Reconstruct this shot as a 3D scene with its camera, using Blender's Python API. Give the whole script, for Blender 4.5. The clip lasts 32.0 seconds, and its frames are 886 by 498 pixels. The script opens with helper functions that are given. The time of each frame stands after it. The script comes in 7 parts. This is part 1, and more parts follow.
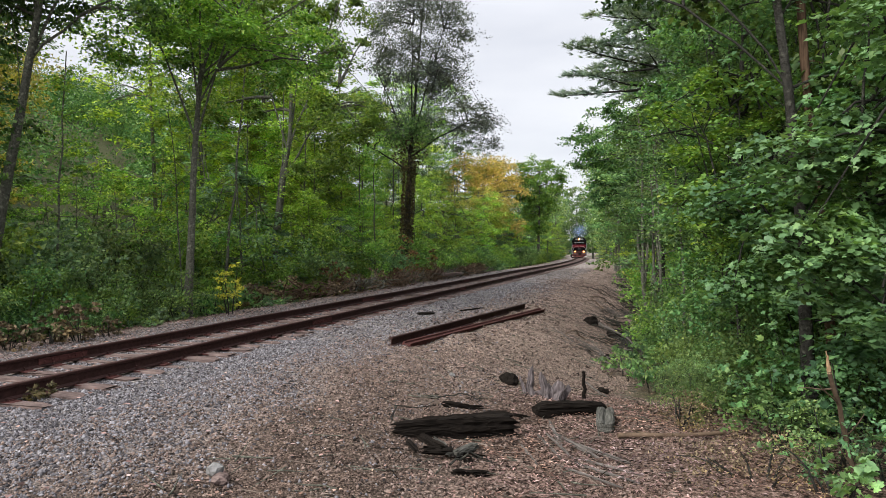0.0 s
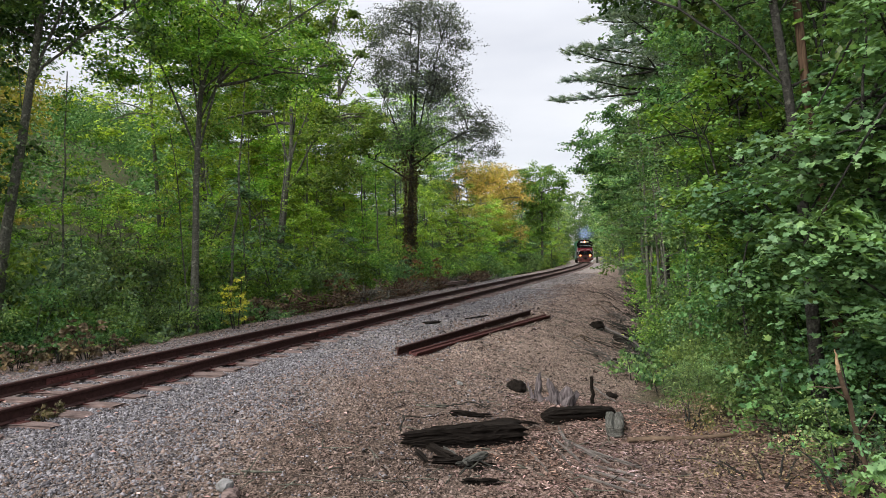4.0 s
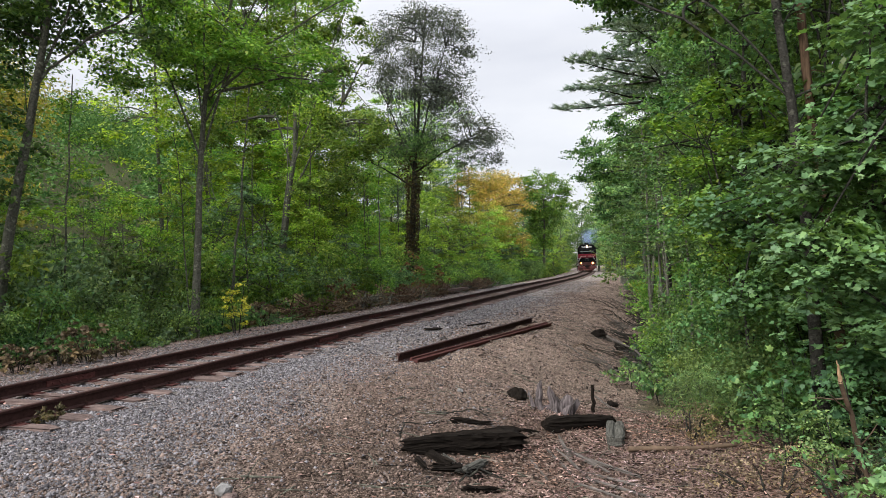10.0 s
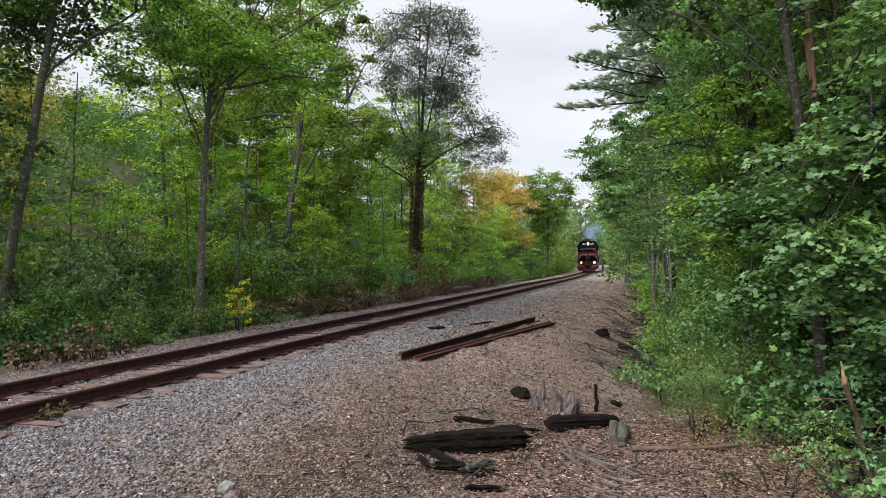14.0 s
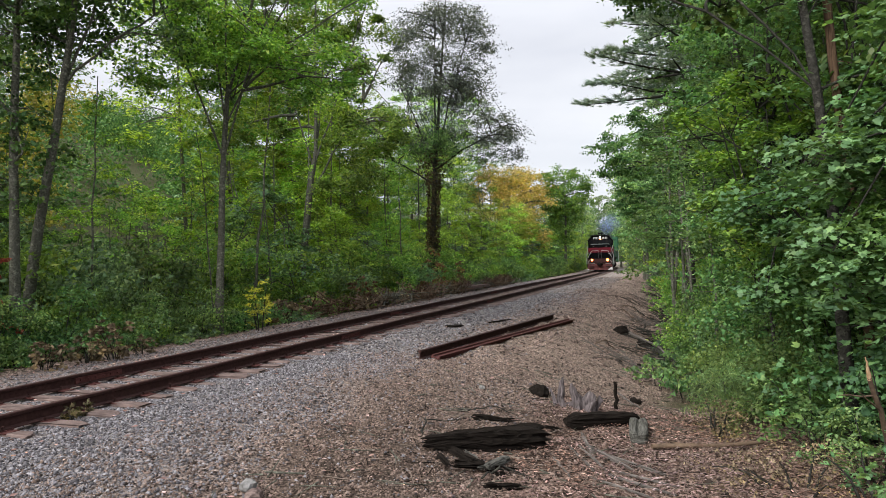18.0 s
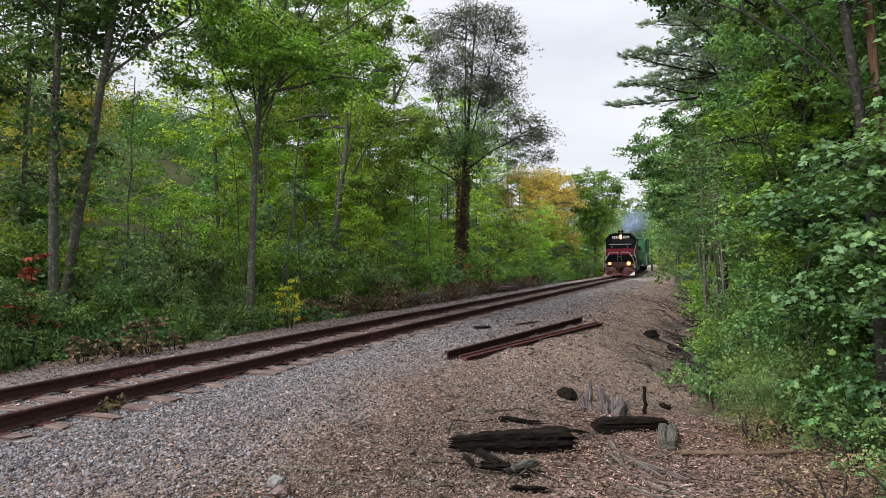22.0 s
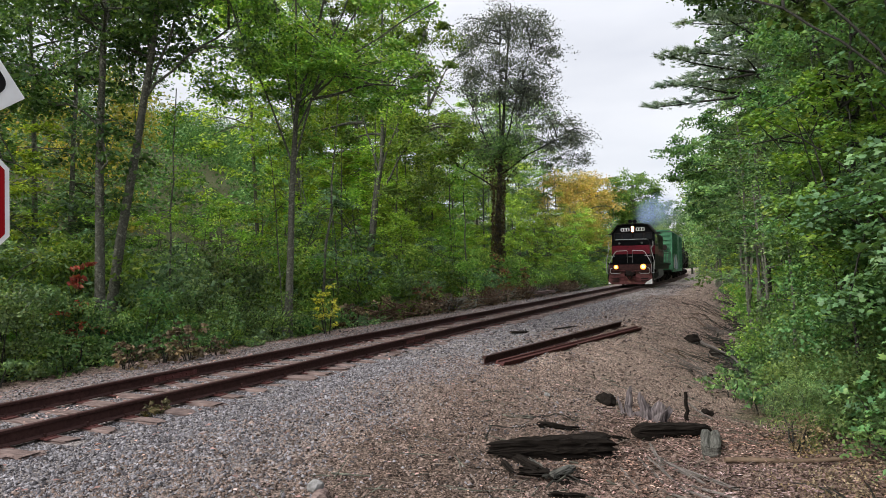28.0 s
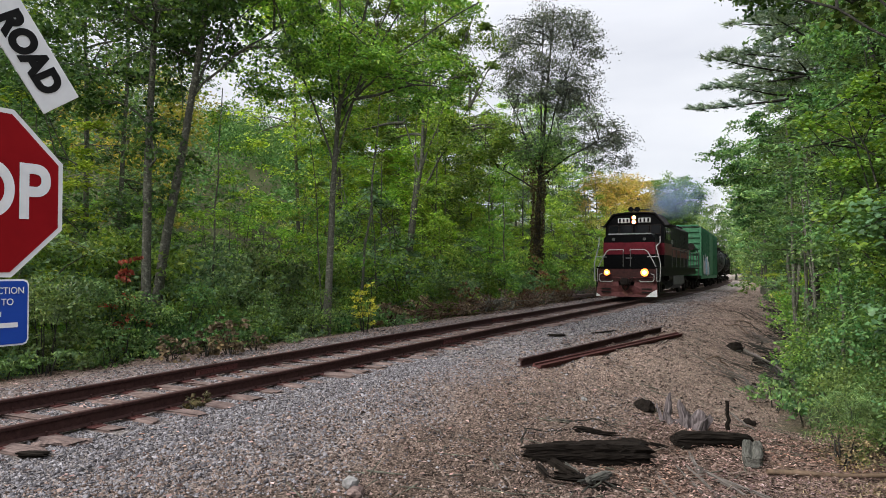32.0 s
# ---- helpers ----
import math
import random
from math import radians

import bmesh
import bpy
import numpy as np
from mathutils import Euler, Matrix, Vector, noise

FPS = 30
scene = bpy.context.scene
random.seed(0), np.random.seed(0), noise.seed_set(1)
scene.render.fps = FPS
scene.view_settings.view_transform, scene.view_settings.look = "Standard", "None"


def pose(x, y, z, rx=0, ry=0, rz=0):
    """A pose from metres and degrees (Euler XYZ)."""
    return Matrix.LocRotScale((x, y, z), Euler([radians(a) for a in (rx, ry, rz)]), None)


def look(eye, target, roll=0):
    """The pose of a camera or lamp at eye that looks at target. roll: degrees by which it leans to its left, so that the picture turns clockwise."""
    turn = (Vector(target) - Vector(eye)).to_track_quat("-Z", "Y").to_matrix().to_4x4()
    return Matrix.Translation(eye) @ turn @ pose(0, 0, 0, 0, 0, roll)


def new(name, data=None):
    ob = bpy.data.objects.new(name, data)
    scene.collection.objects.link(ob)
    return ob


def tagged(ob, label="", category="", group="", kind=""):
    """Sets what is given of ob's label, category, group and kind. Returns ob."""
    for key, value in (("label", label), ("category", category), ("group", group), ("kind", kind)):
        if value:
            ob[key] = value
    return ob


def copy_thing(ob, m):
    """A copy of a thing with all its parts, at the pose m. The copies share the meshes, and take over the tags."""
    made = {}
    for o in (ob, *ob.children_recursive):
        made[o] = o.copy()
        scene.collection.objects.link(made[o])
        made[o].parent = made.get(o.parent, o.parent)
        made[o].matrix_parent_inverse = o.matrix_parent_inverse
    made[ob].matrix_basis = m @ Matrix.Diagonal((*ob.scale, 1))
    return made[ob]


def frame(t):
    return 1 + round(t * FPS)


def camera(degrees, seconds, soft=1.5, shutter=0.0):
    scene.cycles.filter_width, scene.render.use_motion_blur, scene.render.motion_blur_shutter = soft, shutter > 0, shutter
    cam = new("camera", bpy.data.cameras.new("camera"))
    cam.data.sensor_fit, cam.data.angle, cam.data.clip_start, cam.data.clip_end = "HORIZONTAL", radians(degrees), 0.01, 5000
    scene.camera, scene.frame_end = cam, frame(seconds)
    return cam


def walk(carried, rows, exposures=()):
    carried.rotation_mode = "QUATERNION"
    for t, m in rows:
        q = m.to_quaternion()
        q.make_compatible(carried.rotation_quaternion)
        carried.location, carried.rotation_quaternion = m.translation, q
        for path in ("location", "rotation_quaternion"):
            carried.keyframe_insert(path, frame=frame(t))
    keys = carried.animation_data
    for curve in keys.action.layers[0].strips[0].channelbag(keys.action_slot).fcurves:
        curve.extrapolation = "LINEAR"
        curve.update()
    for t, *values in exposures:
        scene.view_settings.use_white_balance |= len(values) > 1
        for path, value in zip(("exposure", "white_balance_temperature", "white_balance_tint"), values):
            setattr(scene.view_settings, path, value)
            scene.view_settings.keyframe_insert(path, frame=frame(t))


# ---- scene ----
cam = camera(66.0, 32.0, soft=0.5)
EYE = (0.0, 0.0, 1.65)
PATH = [
    (0, pose(*EYE, 89.69, 0.04, 16.63)),
    (0.5, pose(*EYE, 89.44, 1.22, 16.14)),
    (1, pose(*EYE, 89.79, 1.36, 16.52)),
    (1.5, pose(*EYE, 90.22, 1.39, 16.46)),
    (2, pose(*EYE, 90.27, 1.51, 16.29)),
    (2.5, pose(*EYE, 90.42, 1.53, 16.55)),
    (3, pose(*EYE, 90.30, 1.43, 16.69)),
    (3.5, pose(*EYE, 90.37, 1.56, 16.83)),
    (5.5, pose(*EYE, 90.63, 1.71, 17.05)),
    (6, pose(*EYE, 90.85, 1.57, 17.19)),
    (6.5, pose(*EYE, 90.97, 1.51, 17.17)),
    (7, pose(*EYE, 90.93, 1.53, 17.07)),
    (7.5, pose(*EYE, 90.86, 1.32, 17.11)),
    (8, pose(*EYE, 90.82, 1.37, 17.03)),
    (8.5, pose(*EYE, 90.88, 1.23, 17.04)),
    (9, pose(*EYE, 90.99, 1.14, 17.04)),
    (9.5, pose(*EYE, 90.91, 1.05, 17.12)),
    (10, pose(*EYE, 90.98, 1.04, 17.10)),
    (11, pose(*EYE, 90.90, 0.99, 17.10)),
    (12, pose(*EYE, 91.09, 0.92, 17.17)),
    (12.5, pose(*EYE, 90.97, 0.87, 17.19)),
    (13, pose(*EYE, 90.95, 0.85, 17.14)),
    (13.5, pose(*EYE, 90.88, 0.93, 17.19)),
    (14, pose(*EYE, 90.88, 0.83, 17.40)),
    (14.5, pose(*EYE, 90.90, 0.98, 17.53)),
    (16.5, pose(*EYE, 90.94, 1.12, 17.88)),
    (17, pose(*EYE, 90.79, 1.36, 18.31)),
    (17.5, pose(*EYE, 90.91, 1.53, 18.56)),
    (18, pose(*EYE, 90.76, 1.36, 18.86)),
    (18.5, pose(*EYE, 90.92, 1.36, 19.09)),
    (19, pose(*EYE, 90.97, 1.33, 19.36)),
    (19.5, pose(*EYE, 90.87, 1.25, 19.42)),
    (20, pose(*EYE, 90.90, 1.30, 19.81)),
    (20.5, pose(*EYE, 90.73, 1.21, 20.42)),
    (21, pose(*EYE, 90.76, 0.91, 20.79)),
    (21.5, pose(*EYE, 90.84, 0.71, 21.10)),
    (22, pose(*EYE, 90.87, 0.63, 21.25)),
    (22.5, pose(*EYE, 90.78, 0.88, 21.95)),
    (23, pose(*EYE, 91.21, 1.10, 22.60)),
    (23.5, pose(*EYE, 91.43, 1.10, 22.87)),
    (24, pose(*EYE, 91.18, 1.57, 22.96)),
    (24.5, pose(*EYE, 91.04, 1.37, 22.99)),
    (25, pose(*EYE, 90.90, 1.49, 23.14)),
    (25.5, pose(*EYE, 91.00, 1.83, 23.42)),
    (27.5, pose(*EYE, 91.12, 1.22, 23.91)),
    (28, pose(*EYE, 91.34, 1.12, 24.28)),
    (28.5, pose(*EYE, 91.37, 1.02, 24.72)),
    (29, pose(*EYE, 91.28, 0.61, 25.22)),
    (29.5, pose(*EYE, 91.34, 0.33, 25.92)),
    (30, pose(*EYE, 91.35, 0.28, 26.21)),
    (30.5, pose(*EYE, 91.20, 0.32, 26.47)),
    (31, pose(*EYE, 91.27, 0.02, 26.78)),
    (31.5, pose(*EYE, 91.22, -0.23, 26.99)),
    (32, pose(*EYE, 91.43, -0.00, 27.48)),
]
walk(cam, PATH)

# ---- world and light: a bright overcast afternoon ----
world = bpy.data.worlds.new("sky")
scene.world = world
world.use_nodes = True
wn, wl = world.node_tree.nodes, world.node_tree.links
wn.clear()
sky = wn.new("ShaderNodeTexSky")
sky.sky_type, sky.sun_disc = "NISHITA", False
sky.sun_elevation, sky.sun_rotation = radians(38), radians(212)
sky_bg = wn.new("ShaderNodeBackground")
sky_bg.inputs["Strength"].default_value = 0.10
wl.new(sky.outputs[0], sky_bg.inputs["Color"])
cloud_tc = wn.new("ShaderNodeTexCoord")
cloud_map = wn.new("ShaderNodeMapping")
cloud_map.inputs["Scale"].default_value = (1.4, 1.4, 5.0)
cloud_noise = wn.new("ShaderNodeTexNoise")
cloud_noise.inputs["Scale"].default_value = 1.7
cloud_noise.inputs["Detail"].default_value = 5
cloud_ramp = wn.new("ShaderNodeValToRGB")
cloud_ramp.color_ramp.elements[0].position, cloud_ramp.color_ramp.elements[0].color = 0.35, (0.76, 0.775, 0.84, 1)
cloud_ramp.color_ramp.elements[1].position, cloud_ramp.color_ramp.elements[1].color = 0.65, (0.93, 0.935, 0.975, 1)
cloud_bg = wn.new("ShaderNodeBackground")
wl.new(cloud_tc.outputs["Generated"], cloud_map.inputs["Vector"])
wl.new(cloud_map.outputs[0], cloud_noise.inputs["Vector"])
wl.new(cloud_noise.outputs[0], cloud_ramp.inputs[0])
sky_up = wn.new("ShaderNodeSeparateXYZ")
wl.new(cloud_tc.outputs["Generated"], sky_up.inputs[0])
overcast = wn.new("ShaderNodeMapRange")
overcast.inputs[1].default_value, overcast.inputs[2].default_value, overcast.inputs[3].default_value, overcast.inputs[4].default_value = 0.30, 1.0, 0.72, 1.85
wl.new(sky_up.outputs[2], overcast.inputs[0])
wl.new(overcast.outputs[0], cloud_bg.inputs["Strength"])
wl.new(cloud_ramp.outputs[0], cloud_bg.inputs["Color"])
sky_mix = wn.new("ShaderNodeMixShader")
sky_mix.inputs[0].default_value = 0.88
sky_out = wn.new("ShaderNodeOutputWorld")
wl.new(sky_bg.outputs[0], sky_mix.inputs[1])
wl.new(cloud_bg.outputs[0], sky_mix.inputs[2])
wl.new(sky_mix.outputs[0], sky_out.inputs[0])
sun = new("sun", bpy.data.lights.new("sun", "SUN"))
sun.data.energy, sun.data.angle, sun.data.color = 3.9, radians(45), (1.0, 0.96, 0.91)
sun.matrix_world = look((-18, -29, 27), (0, 0, 0))
scene.view_settings.exposure = 0.58

# ---- the lie of the land: z = 0 is the top of the rails, +Y runs along the track ----
TRACK_Y = np.arange(-80.0, 330.0, 0.5)


def smooth_table(knots, width):
    v = np.interp(TRACK_Y, [k[0] for k in knots], [k[1] for k in knots])
    k = np.exp(-0.5 * (np.arange(-60, 61) * 0.5 / width) ** 2)
    return np.convolve(np.pad(v, 60, "edge"), k / k.sum(), "valid")


TRACK_X = smooth_table([(-80, -8.0), (0, -8.0), (15, -7.98), (30, -7.70), (42, -7.68), (52, -7.85), (65, -8.25), (80, -8.75), (95, -9.25), (110, -10.1),
                        (125, -11.2), (140, -12.7), (154, -14.4), (170, -16.5), (190, -18.8), (215, -21.6), (240, -24.5), (330, -35)], 5.0)
TRACK_Z = smooth_table([(-80, 0), (42, 0), (55, -0.12), (75, -0.33), (110, -0.45), (130, -0.65), (154, -1.1), (200, -2.0), (330, -3)], 6.0)
TRACK_S = np.concatenate([[0], np.cumsum(np.hypot(np.diff(TRACK_X), np.diff(TRACK_Y)))])


def track_x(y):
    return np.interp(y, TRACK_Y, TRACK_X)


def track_z(y):
    return np.interp(y, TRACK_Y, TRACK_Z)


def track_at(s):
    y = np.interp(s, TRACK_S, TRACK_Y)
    return np.array([float(track_x(y)), float(y), float(track_z(y))])


def ramp(v, a, b):
    t = np.clip((v - a) / (b - a), 0, 1)
    return t * t * (3 - 2 * t)


def land(x, y):
    """Height of the ground, without its small bumps."""
    x, y = np.asarray(x, float), np.asarray(y, float)
    off = x - track_x(y)
    far = np.interp(off, [-300, -120, -60, -30, -12, -7, -4.6, -3.4, -1.7, 1.6, 2.4, 4.2, 5.0, 6.6, 8.0, 9.5, 14, 60],
                    [44, 35, 15, 0.6, -1.3, -1.0, -0.45, -0.26, -0.210, -0.210, -0.24, -0.36, -0.55, -1.15, -1.45, -1.4, -1.0, 6.0])
    close = np.interp(off, [-300, -120, -60, -30, -12, -7, -4.6, -3.4, -1.7, 1.6, 2.6, 4.0, 5.4, 7.0, 8.5, 11, 14, 60],
                      [44, 35, 15, 0.6, -0.9, -0.7, -0.35, -0.25, -0.210, -0.210, -0.23, -0.32, -0.5, -0.72, -0.78, -0.75, -0.6, 6.0])
    k = ramp(y, 9.0, 16.0)
    z = close * (1 - k) + far * k
    road = 1 - ramp(y, -1.0, 4.5)
    z = z * (1 - road) + np.where(np.abs(off) < 1.7, z, -0.06) * road
    return z + track_z(y) * (1 - ramp(np.abs(off), 20, 60))


def at_ground(x, y):
    return Vector((x, y, float(land(x, y))))

# ---- materials ----
def nodes_of(name):
    m = bpy.data.materials.new(name)
    m.use_nodes = True
    nt = m.node_tree
    return m, nt.nodes, nt.links, nt.nodes["Principled BSDF"]


def add_noise(n, l, scale, detail=4.0, rough=0.6, vec=None):
    t = n.new("ShaderNodeTexNoise")
    t.inputs["Scale"].default_value, t.inputs["Detail"].default_value, t.inputs["Roughness"].default_value = scale, detail, rough
    if vec is None:
        c = n.new("ShaderNodeTexCoord")
        vec = c.outputs["Object"]
    l.new(vec, t.inputs["Vector"])
    return t.outputs[0]


def add_ramp(n, l, fac, stops):
    r = n.new("ShaderNodeValToRGB")
    e = r.color_ramp.elements
    while len(e) < len(stops):
        e.new(0.5)
    for k, (p, c) in enumerate(stops):
        e[k].position, e[k].color = p, (*c, 1)
    l.new(fac, r.inputs[0])
    return r.outputs[0]


def add_mix(n, l, fac, a, b, how="MIX"):
    m = n.new("ShaderNodeMix")
    m.data_type, m.blend_type = "RGBA", how
    for sock, v in ((m.inputs[0], fac), (m.inputs[6], a), (m.inputs[7], b)):
        if isinstance(v, (int, float)):
            sock.default_value = v
        elif isinstance(v, tuple):
            sock.default_value = (*v, 1)
        else:
            l.new(v, sock)
    return m.outputs[2]


def add_bump(n, l, p, height, strength, dist):
    b = n.new("ShaderNodeBump")
    b.inputs["Strength"].default_value, b.inputs["Distance"].default_value = strength, dist
    l.new(height, b.inputs["Height"])
    l.new(b.outputs[0], p.inputs["Normal"])


def worn(name, dark, light, scale=8.0, rough=0.8, metal=0.0, bump=0.3, dist=0.01, spots=None, spot_at=0.62, grain=None, gloss=0.12):
    """A surface with fine grain, broad stains and, if given, spots of a third colour."""
    m, n, l, p = nodes_of(name)
    vec = None
    if grain:
        c, g = n.new("ShaderNodeTexCoord"), n.new("ShaderNodeMapping")
        g.inputs["Scale"].default_value = grain
        l.new(c.outputs["Object"], g.inputs["Vector"])
        vec = g.outputs[0]
    fine, broad = add_noise(n, l, scale, 6, 0.6, vec), add_noise(n, l, scale * 0.13, 3)
    col = add_ramp(n, l, fine, [(0.3, dark), (0.7, light)])
    col = add_mix(n, l, add_ramp(n, l, broad, [(0.35, (0.0, 0.0, 0.0)), (0.7, (0.6, 0.6, 0.6))]), col, tuple(0.5 * (a + b) * 0.8 for a, b in zip(dark, light)))
    if spots:
        s = add_noise(n, l, scale * 0.45, 5)
        col = add_mix(n, l, add_ramp(n, l, s, [(spot_at - 0.04, (0, 0, 0)), (spot_at + 0.04, (1, 1, 1))]), col, spots)
    l.new(col, p.inputs["Base Color"])
    p.inputs["Roughness"].default_value, p.inputs["Metallic"].default_value = rough, metal
    p.inputs["Specular IOR Level"].default_value = gloss
    add_bump(n, l, p, fine, bump, dist)
    return m


def leaf_material(name, stops, shine=0.45, see=0.36, gloss=0.22, even=0.12, hues=(0.480, 0.532)):
    """Leaves: each one its own shade, some light let through."""
    m, n, l, p = nodes_of(name)
    g = n.new("ShaderNodeNewGeometry")
    o = n.new("ShaderNodeObjectInfo")
    mean = tuple(sum(c[k] for _, c in stops) / len(stops) for k in range(3))
    col = add_mix(n, l, even, add_ramp(n, l, g.outputs["Random Per Island"], stops), mean)
    mass = add_noise(n, l, 0.7, 3, 0.6)
    col = add_mix(n, l, 1.0, col, add_ramp(n, l, mass, [(0.36, (0.78, 0.84, 0.98)), (0.52, (1.0, 1.0, 1.0)), (0.66, (1.14, 1.10, 0.90))]), "MULTIPLY")
    hsv = n.new("ShaderNodeHueSaturation")
    sh = n.new("ShaderNodeMapRange")
    sh.inputs[3].default_value, sh.inputs[4].default_value = 0.74, 1.52
    l.new(o.outputs["Random"], sh.inputs[0])
    # Value noise puts the light and shade among leaf clumps into the colour.
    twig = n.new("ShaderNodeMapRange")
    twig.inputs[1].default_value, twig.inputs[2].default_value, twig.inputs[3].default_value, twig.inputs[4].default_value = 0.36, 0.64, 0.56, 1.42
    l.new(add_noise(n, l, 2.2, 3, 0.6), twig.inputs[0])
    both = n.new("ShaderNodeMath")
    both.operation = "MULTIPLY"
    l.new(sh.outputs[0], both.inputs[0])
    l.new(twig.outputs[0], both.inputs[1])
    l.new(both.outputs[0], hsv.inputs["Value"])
    l.new(col, hsv.inputs["Color"])
    fr = n.new("ShaderNodeMath")
    fr.operation = "MULTIPLY"
    fr.inputs[1].default_value = 7.3
    l.new(o.outputs["Random"], fr.inputs[0])
    fr2 = n.new("ShaderNodeMath")
    fr2.operation = "FRACT"
    l.new(fr.outputs[0], fr2.inputs[0])
    hue = n.new("ShaderNodeMapRange")
    hue.inputs[3].default_value, hue.inputs[4].default_value = hues
    l.new(fr2.outputs[0], hue.inputs[0])
    l.new(hue.outputs[0], hsv.inputs["Hue"])
    l.new(hsv.outputs[0], p.inputs["Base Color"])
    p.inputs["Roughness"].default_value = shine
    p.inputs["Specular IOR Level"].default_value = gloss
    tr = n.new("ShaderNodeBsdfTranslucent")
    tc = add_mix(n, l, 1.0, hsv.outputs[0], (1.3, 1.3, 0.55), "MULTIPLY")
    l.new(tc, tr.inputs["Color"])
    ms = n.new("ShaderNodeMixShader")
    ms.inputs[0].default_value = see
    l.new(p.outputs[0], ms.inputs[1])
    l.new(tr.outputs[0], ms.inputs[2])
    l.new(ms.outputs[0], n["Material Output"].inputs["Surface"])
    return m


M = {}
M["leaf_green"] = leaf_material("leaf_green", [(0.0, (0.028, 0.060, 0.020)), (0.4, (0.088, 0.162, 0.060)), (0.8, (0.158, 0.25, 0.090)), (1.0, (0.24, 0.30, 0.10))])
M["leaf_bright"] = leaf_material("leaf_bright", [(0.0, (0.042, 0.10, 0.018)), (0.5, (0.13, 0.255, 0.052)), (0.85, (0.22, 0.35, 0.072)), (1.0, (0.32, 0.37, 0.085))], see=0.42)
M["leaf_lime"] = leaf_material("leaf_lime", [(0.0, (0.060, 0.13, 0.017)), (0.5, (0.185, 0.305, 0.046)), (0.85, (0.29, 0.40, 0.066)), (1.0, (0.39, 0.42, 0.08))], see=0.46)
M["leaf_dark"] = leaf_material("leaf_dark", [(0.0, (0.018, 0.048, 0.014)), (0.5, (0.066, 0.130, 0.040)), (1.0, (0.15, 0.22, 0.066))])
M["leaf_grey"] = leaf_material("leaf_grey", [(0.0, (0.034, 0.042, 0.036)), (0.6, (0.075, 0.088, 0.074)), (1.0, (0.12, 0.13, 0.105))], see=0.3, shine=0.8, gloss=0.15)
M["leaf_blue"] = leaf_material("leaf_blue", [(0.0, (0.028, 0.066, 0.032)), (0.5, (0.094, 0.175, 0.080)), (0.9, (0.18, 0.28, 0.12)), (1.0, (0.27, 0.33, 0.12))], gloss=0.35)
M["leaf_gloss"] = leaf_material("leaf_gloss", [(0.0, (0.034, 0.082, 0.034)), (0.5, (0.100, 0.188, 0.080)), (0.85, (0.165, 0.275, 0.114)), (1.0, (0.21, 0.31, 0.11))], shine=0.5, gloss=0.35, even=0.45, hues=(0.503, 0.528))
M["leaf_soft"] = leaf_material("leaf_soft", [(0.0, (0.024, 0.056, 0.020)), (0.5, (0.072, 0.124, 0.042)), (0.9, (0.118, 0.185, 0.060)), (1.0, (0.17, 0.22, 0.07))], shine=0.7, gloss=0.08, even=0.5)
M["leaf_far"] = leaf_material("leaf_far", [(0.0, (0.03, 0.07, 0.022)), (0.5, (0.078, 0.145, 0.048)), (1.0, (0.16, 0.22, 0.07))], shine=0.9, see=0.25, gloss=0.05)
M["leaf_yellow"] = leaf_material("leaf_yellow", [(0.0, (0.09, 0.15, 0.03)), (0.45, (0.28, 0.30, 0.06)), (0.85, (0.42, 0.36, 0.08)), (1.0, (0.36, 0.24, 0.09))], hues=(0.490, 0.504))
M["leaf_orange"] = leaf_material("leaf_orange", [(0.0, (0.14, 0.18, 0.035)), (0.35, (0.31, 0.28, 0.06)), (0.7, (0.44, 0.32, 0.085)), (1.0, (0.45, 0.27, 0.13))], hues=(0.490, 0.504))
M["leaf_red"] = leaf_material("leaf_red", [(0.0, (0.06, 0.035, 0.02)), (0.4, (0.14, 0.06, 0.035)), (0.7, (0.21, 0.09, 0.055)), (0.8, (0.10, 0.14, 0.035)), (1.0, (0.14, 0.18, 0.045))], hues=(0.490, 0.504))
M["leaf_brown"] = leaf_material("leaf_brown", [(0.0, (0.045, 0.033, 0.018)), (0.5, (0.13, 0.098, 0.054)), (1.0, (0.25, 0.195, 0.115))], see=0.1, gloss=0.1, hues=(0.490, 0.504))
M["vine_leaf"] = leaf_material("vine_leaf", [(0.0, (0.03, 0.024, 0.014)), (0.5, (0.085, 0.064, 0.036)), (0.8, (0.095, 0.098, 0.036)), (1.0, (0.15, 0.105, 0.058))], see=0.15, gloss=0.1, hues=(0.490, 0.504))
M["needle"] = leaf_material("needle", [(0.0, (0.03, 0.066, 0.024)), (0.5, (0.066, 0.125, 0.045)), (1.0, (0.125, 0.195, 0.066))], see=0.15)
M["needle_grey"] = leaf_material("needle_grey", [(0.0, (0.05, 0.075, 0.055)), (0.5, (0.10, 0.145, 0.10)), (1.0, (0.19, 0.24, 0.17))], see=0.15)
M["bark"] = worn("bark", (0.030, 0.031, 0.024), (0.155, 0.155, 0.125), 24, 0.95, bump=1.0, dist=0.05, spots=(0.20, 0.205, 0.16), spot_at=0.6)
M["bark_dark"] = worn("bark_dark", (0.010, 0.0098, 0.008), (0.054, 0.052, 0.045), 24, 0.95, bump=1.0, dist=0.05, spots=(0.075, 0.075, 0.06), spot_at=0.62)
M["rust"] = worn("rust", (0.019, 0.0092, 0.0085), (0.060, 0.029, 0.025), 20, 0.75, 0.1, 0.3, 0.004)
M["rust_red"] = worn("rust_red", (0.05, 0.018, 0.0165), (0.105, 0.042, 0.037), 16, 0.8, 0.0, 0.3, 0.004)
M["rail_top"] = worn("rail_top", (0.060, 0.030, 0.025), (0.140, 0.085, 0.072), 14, 0.55, 0.2, 0.1, 0.002)
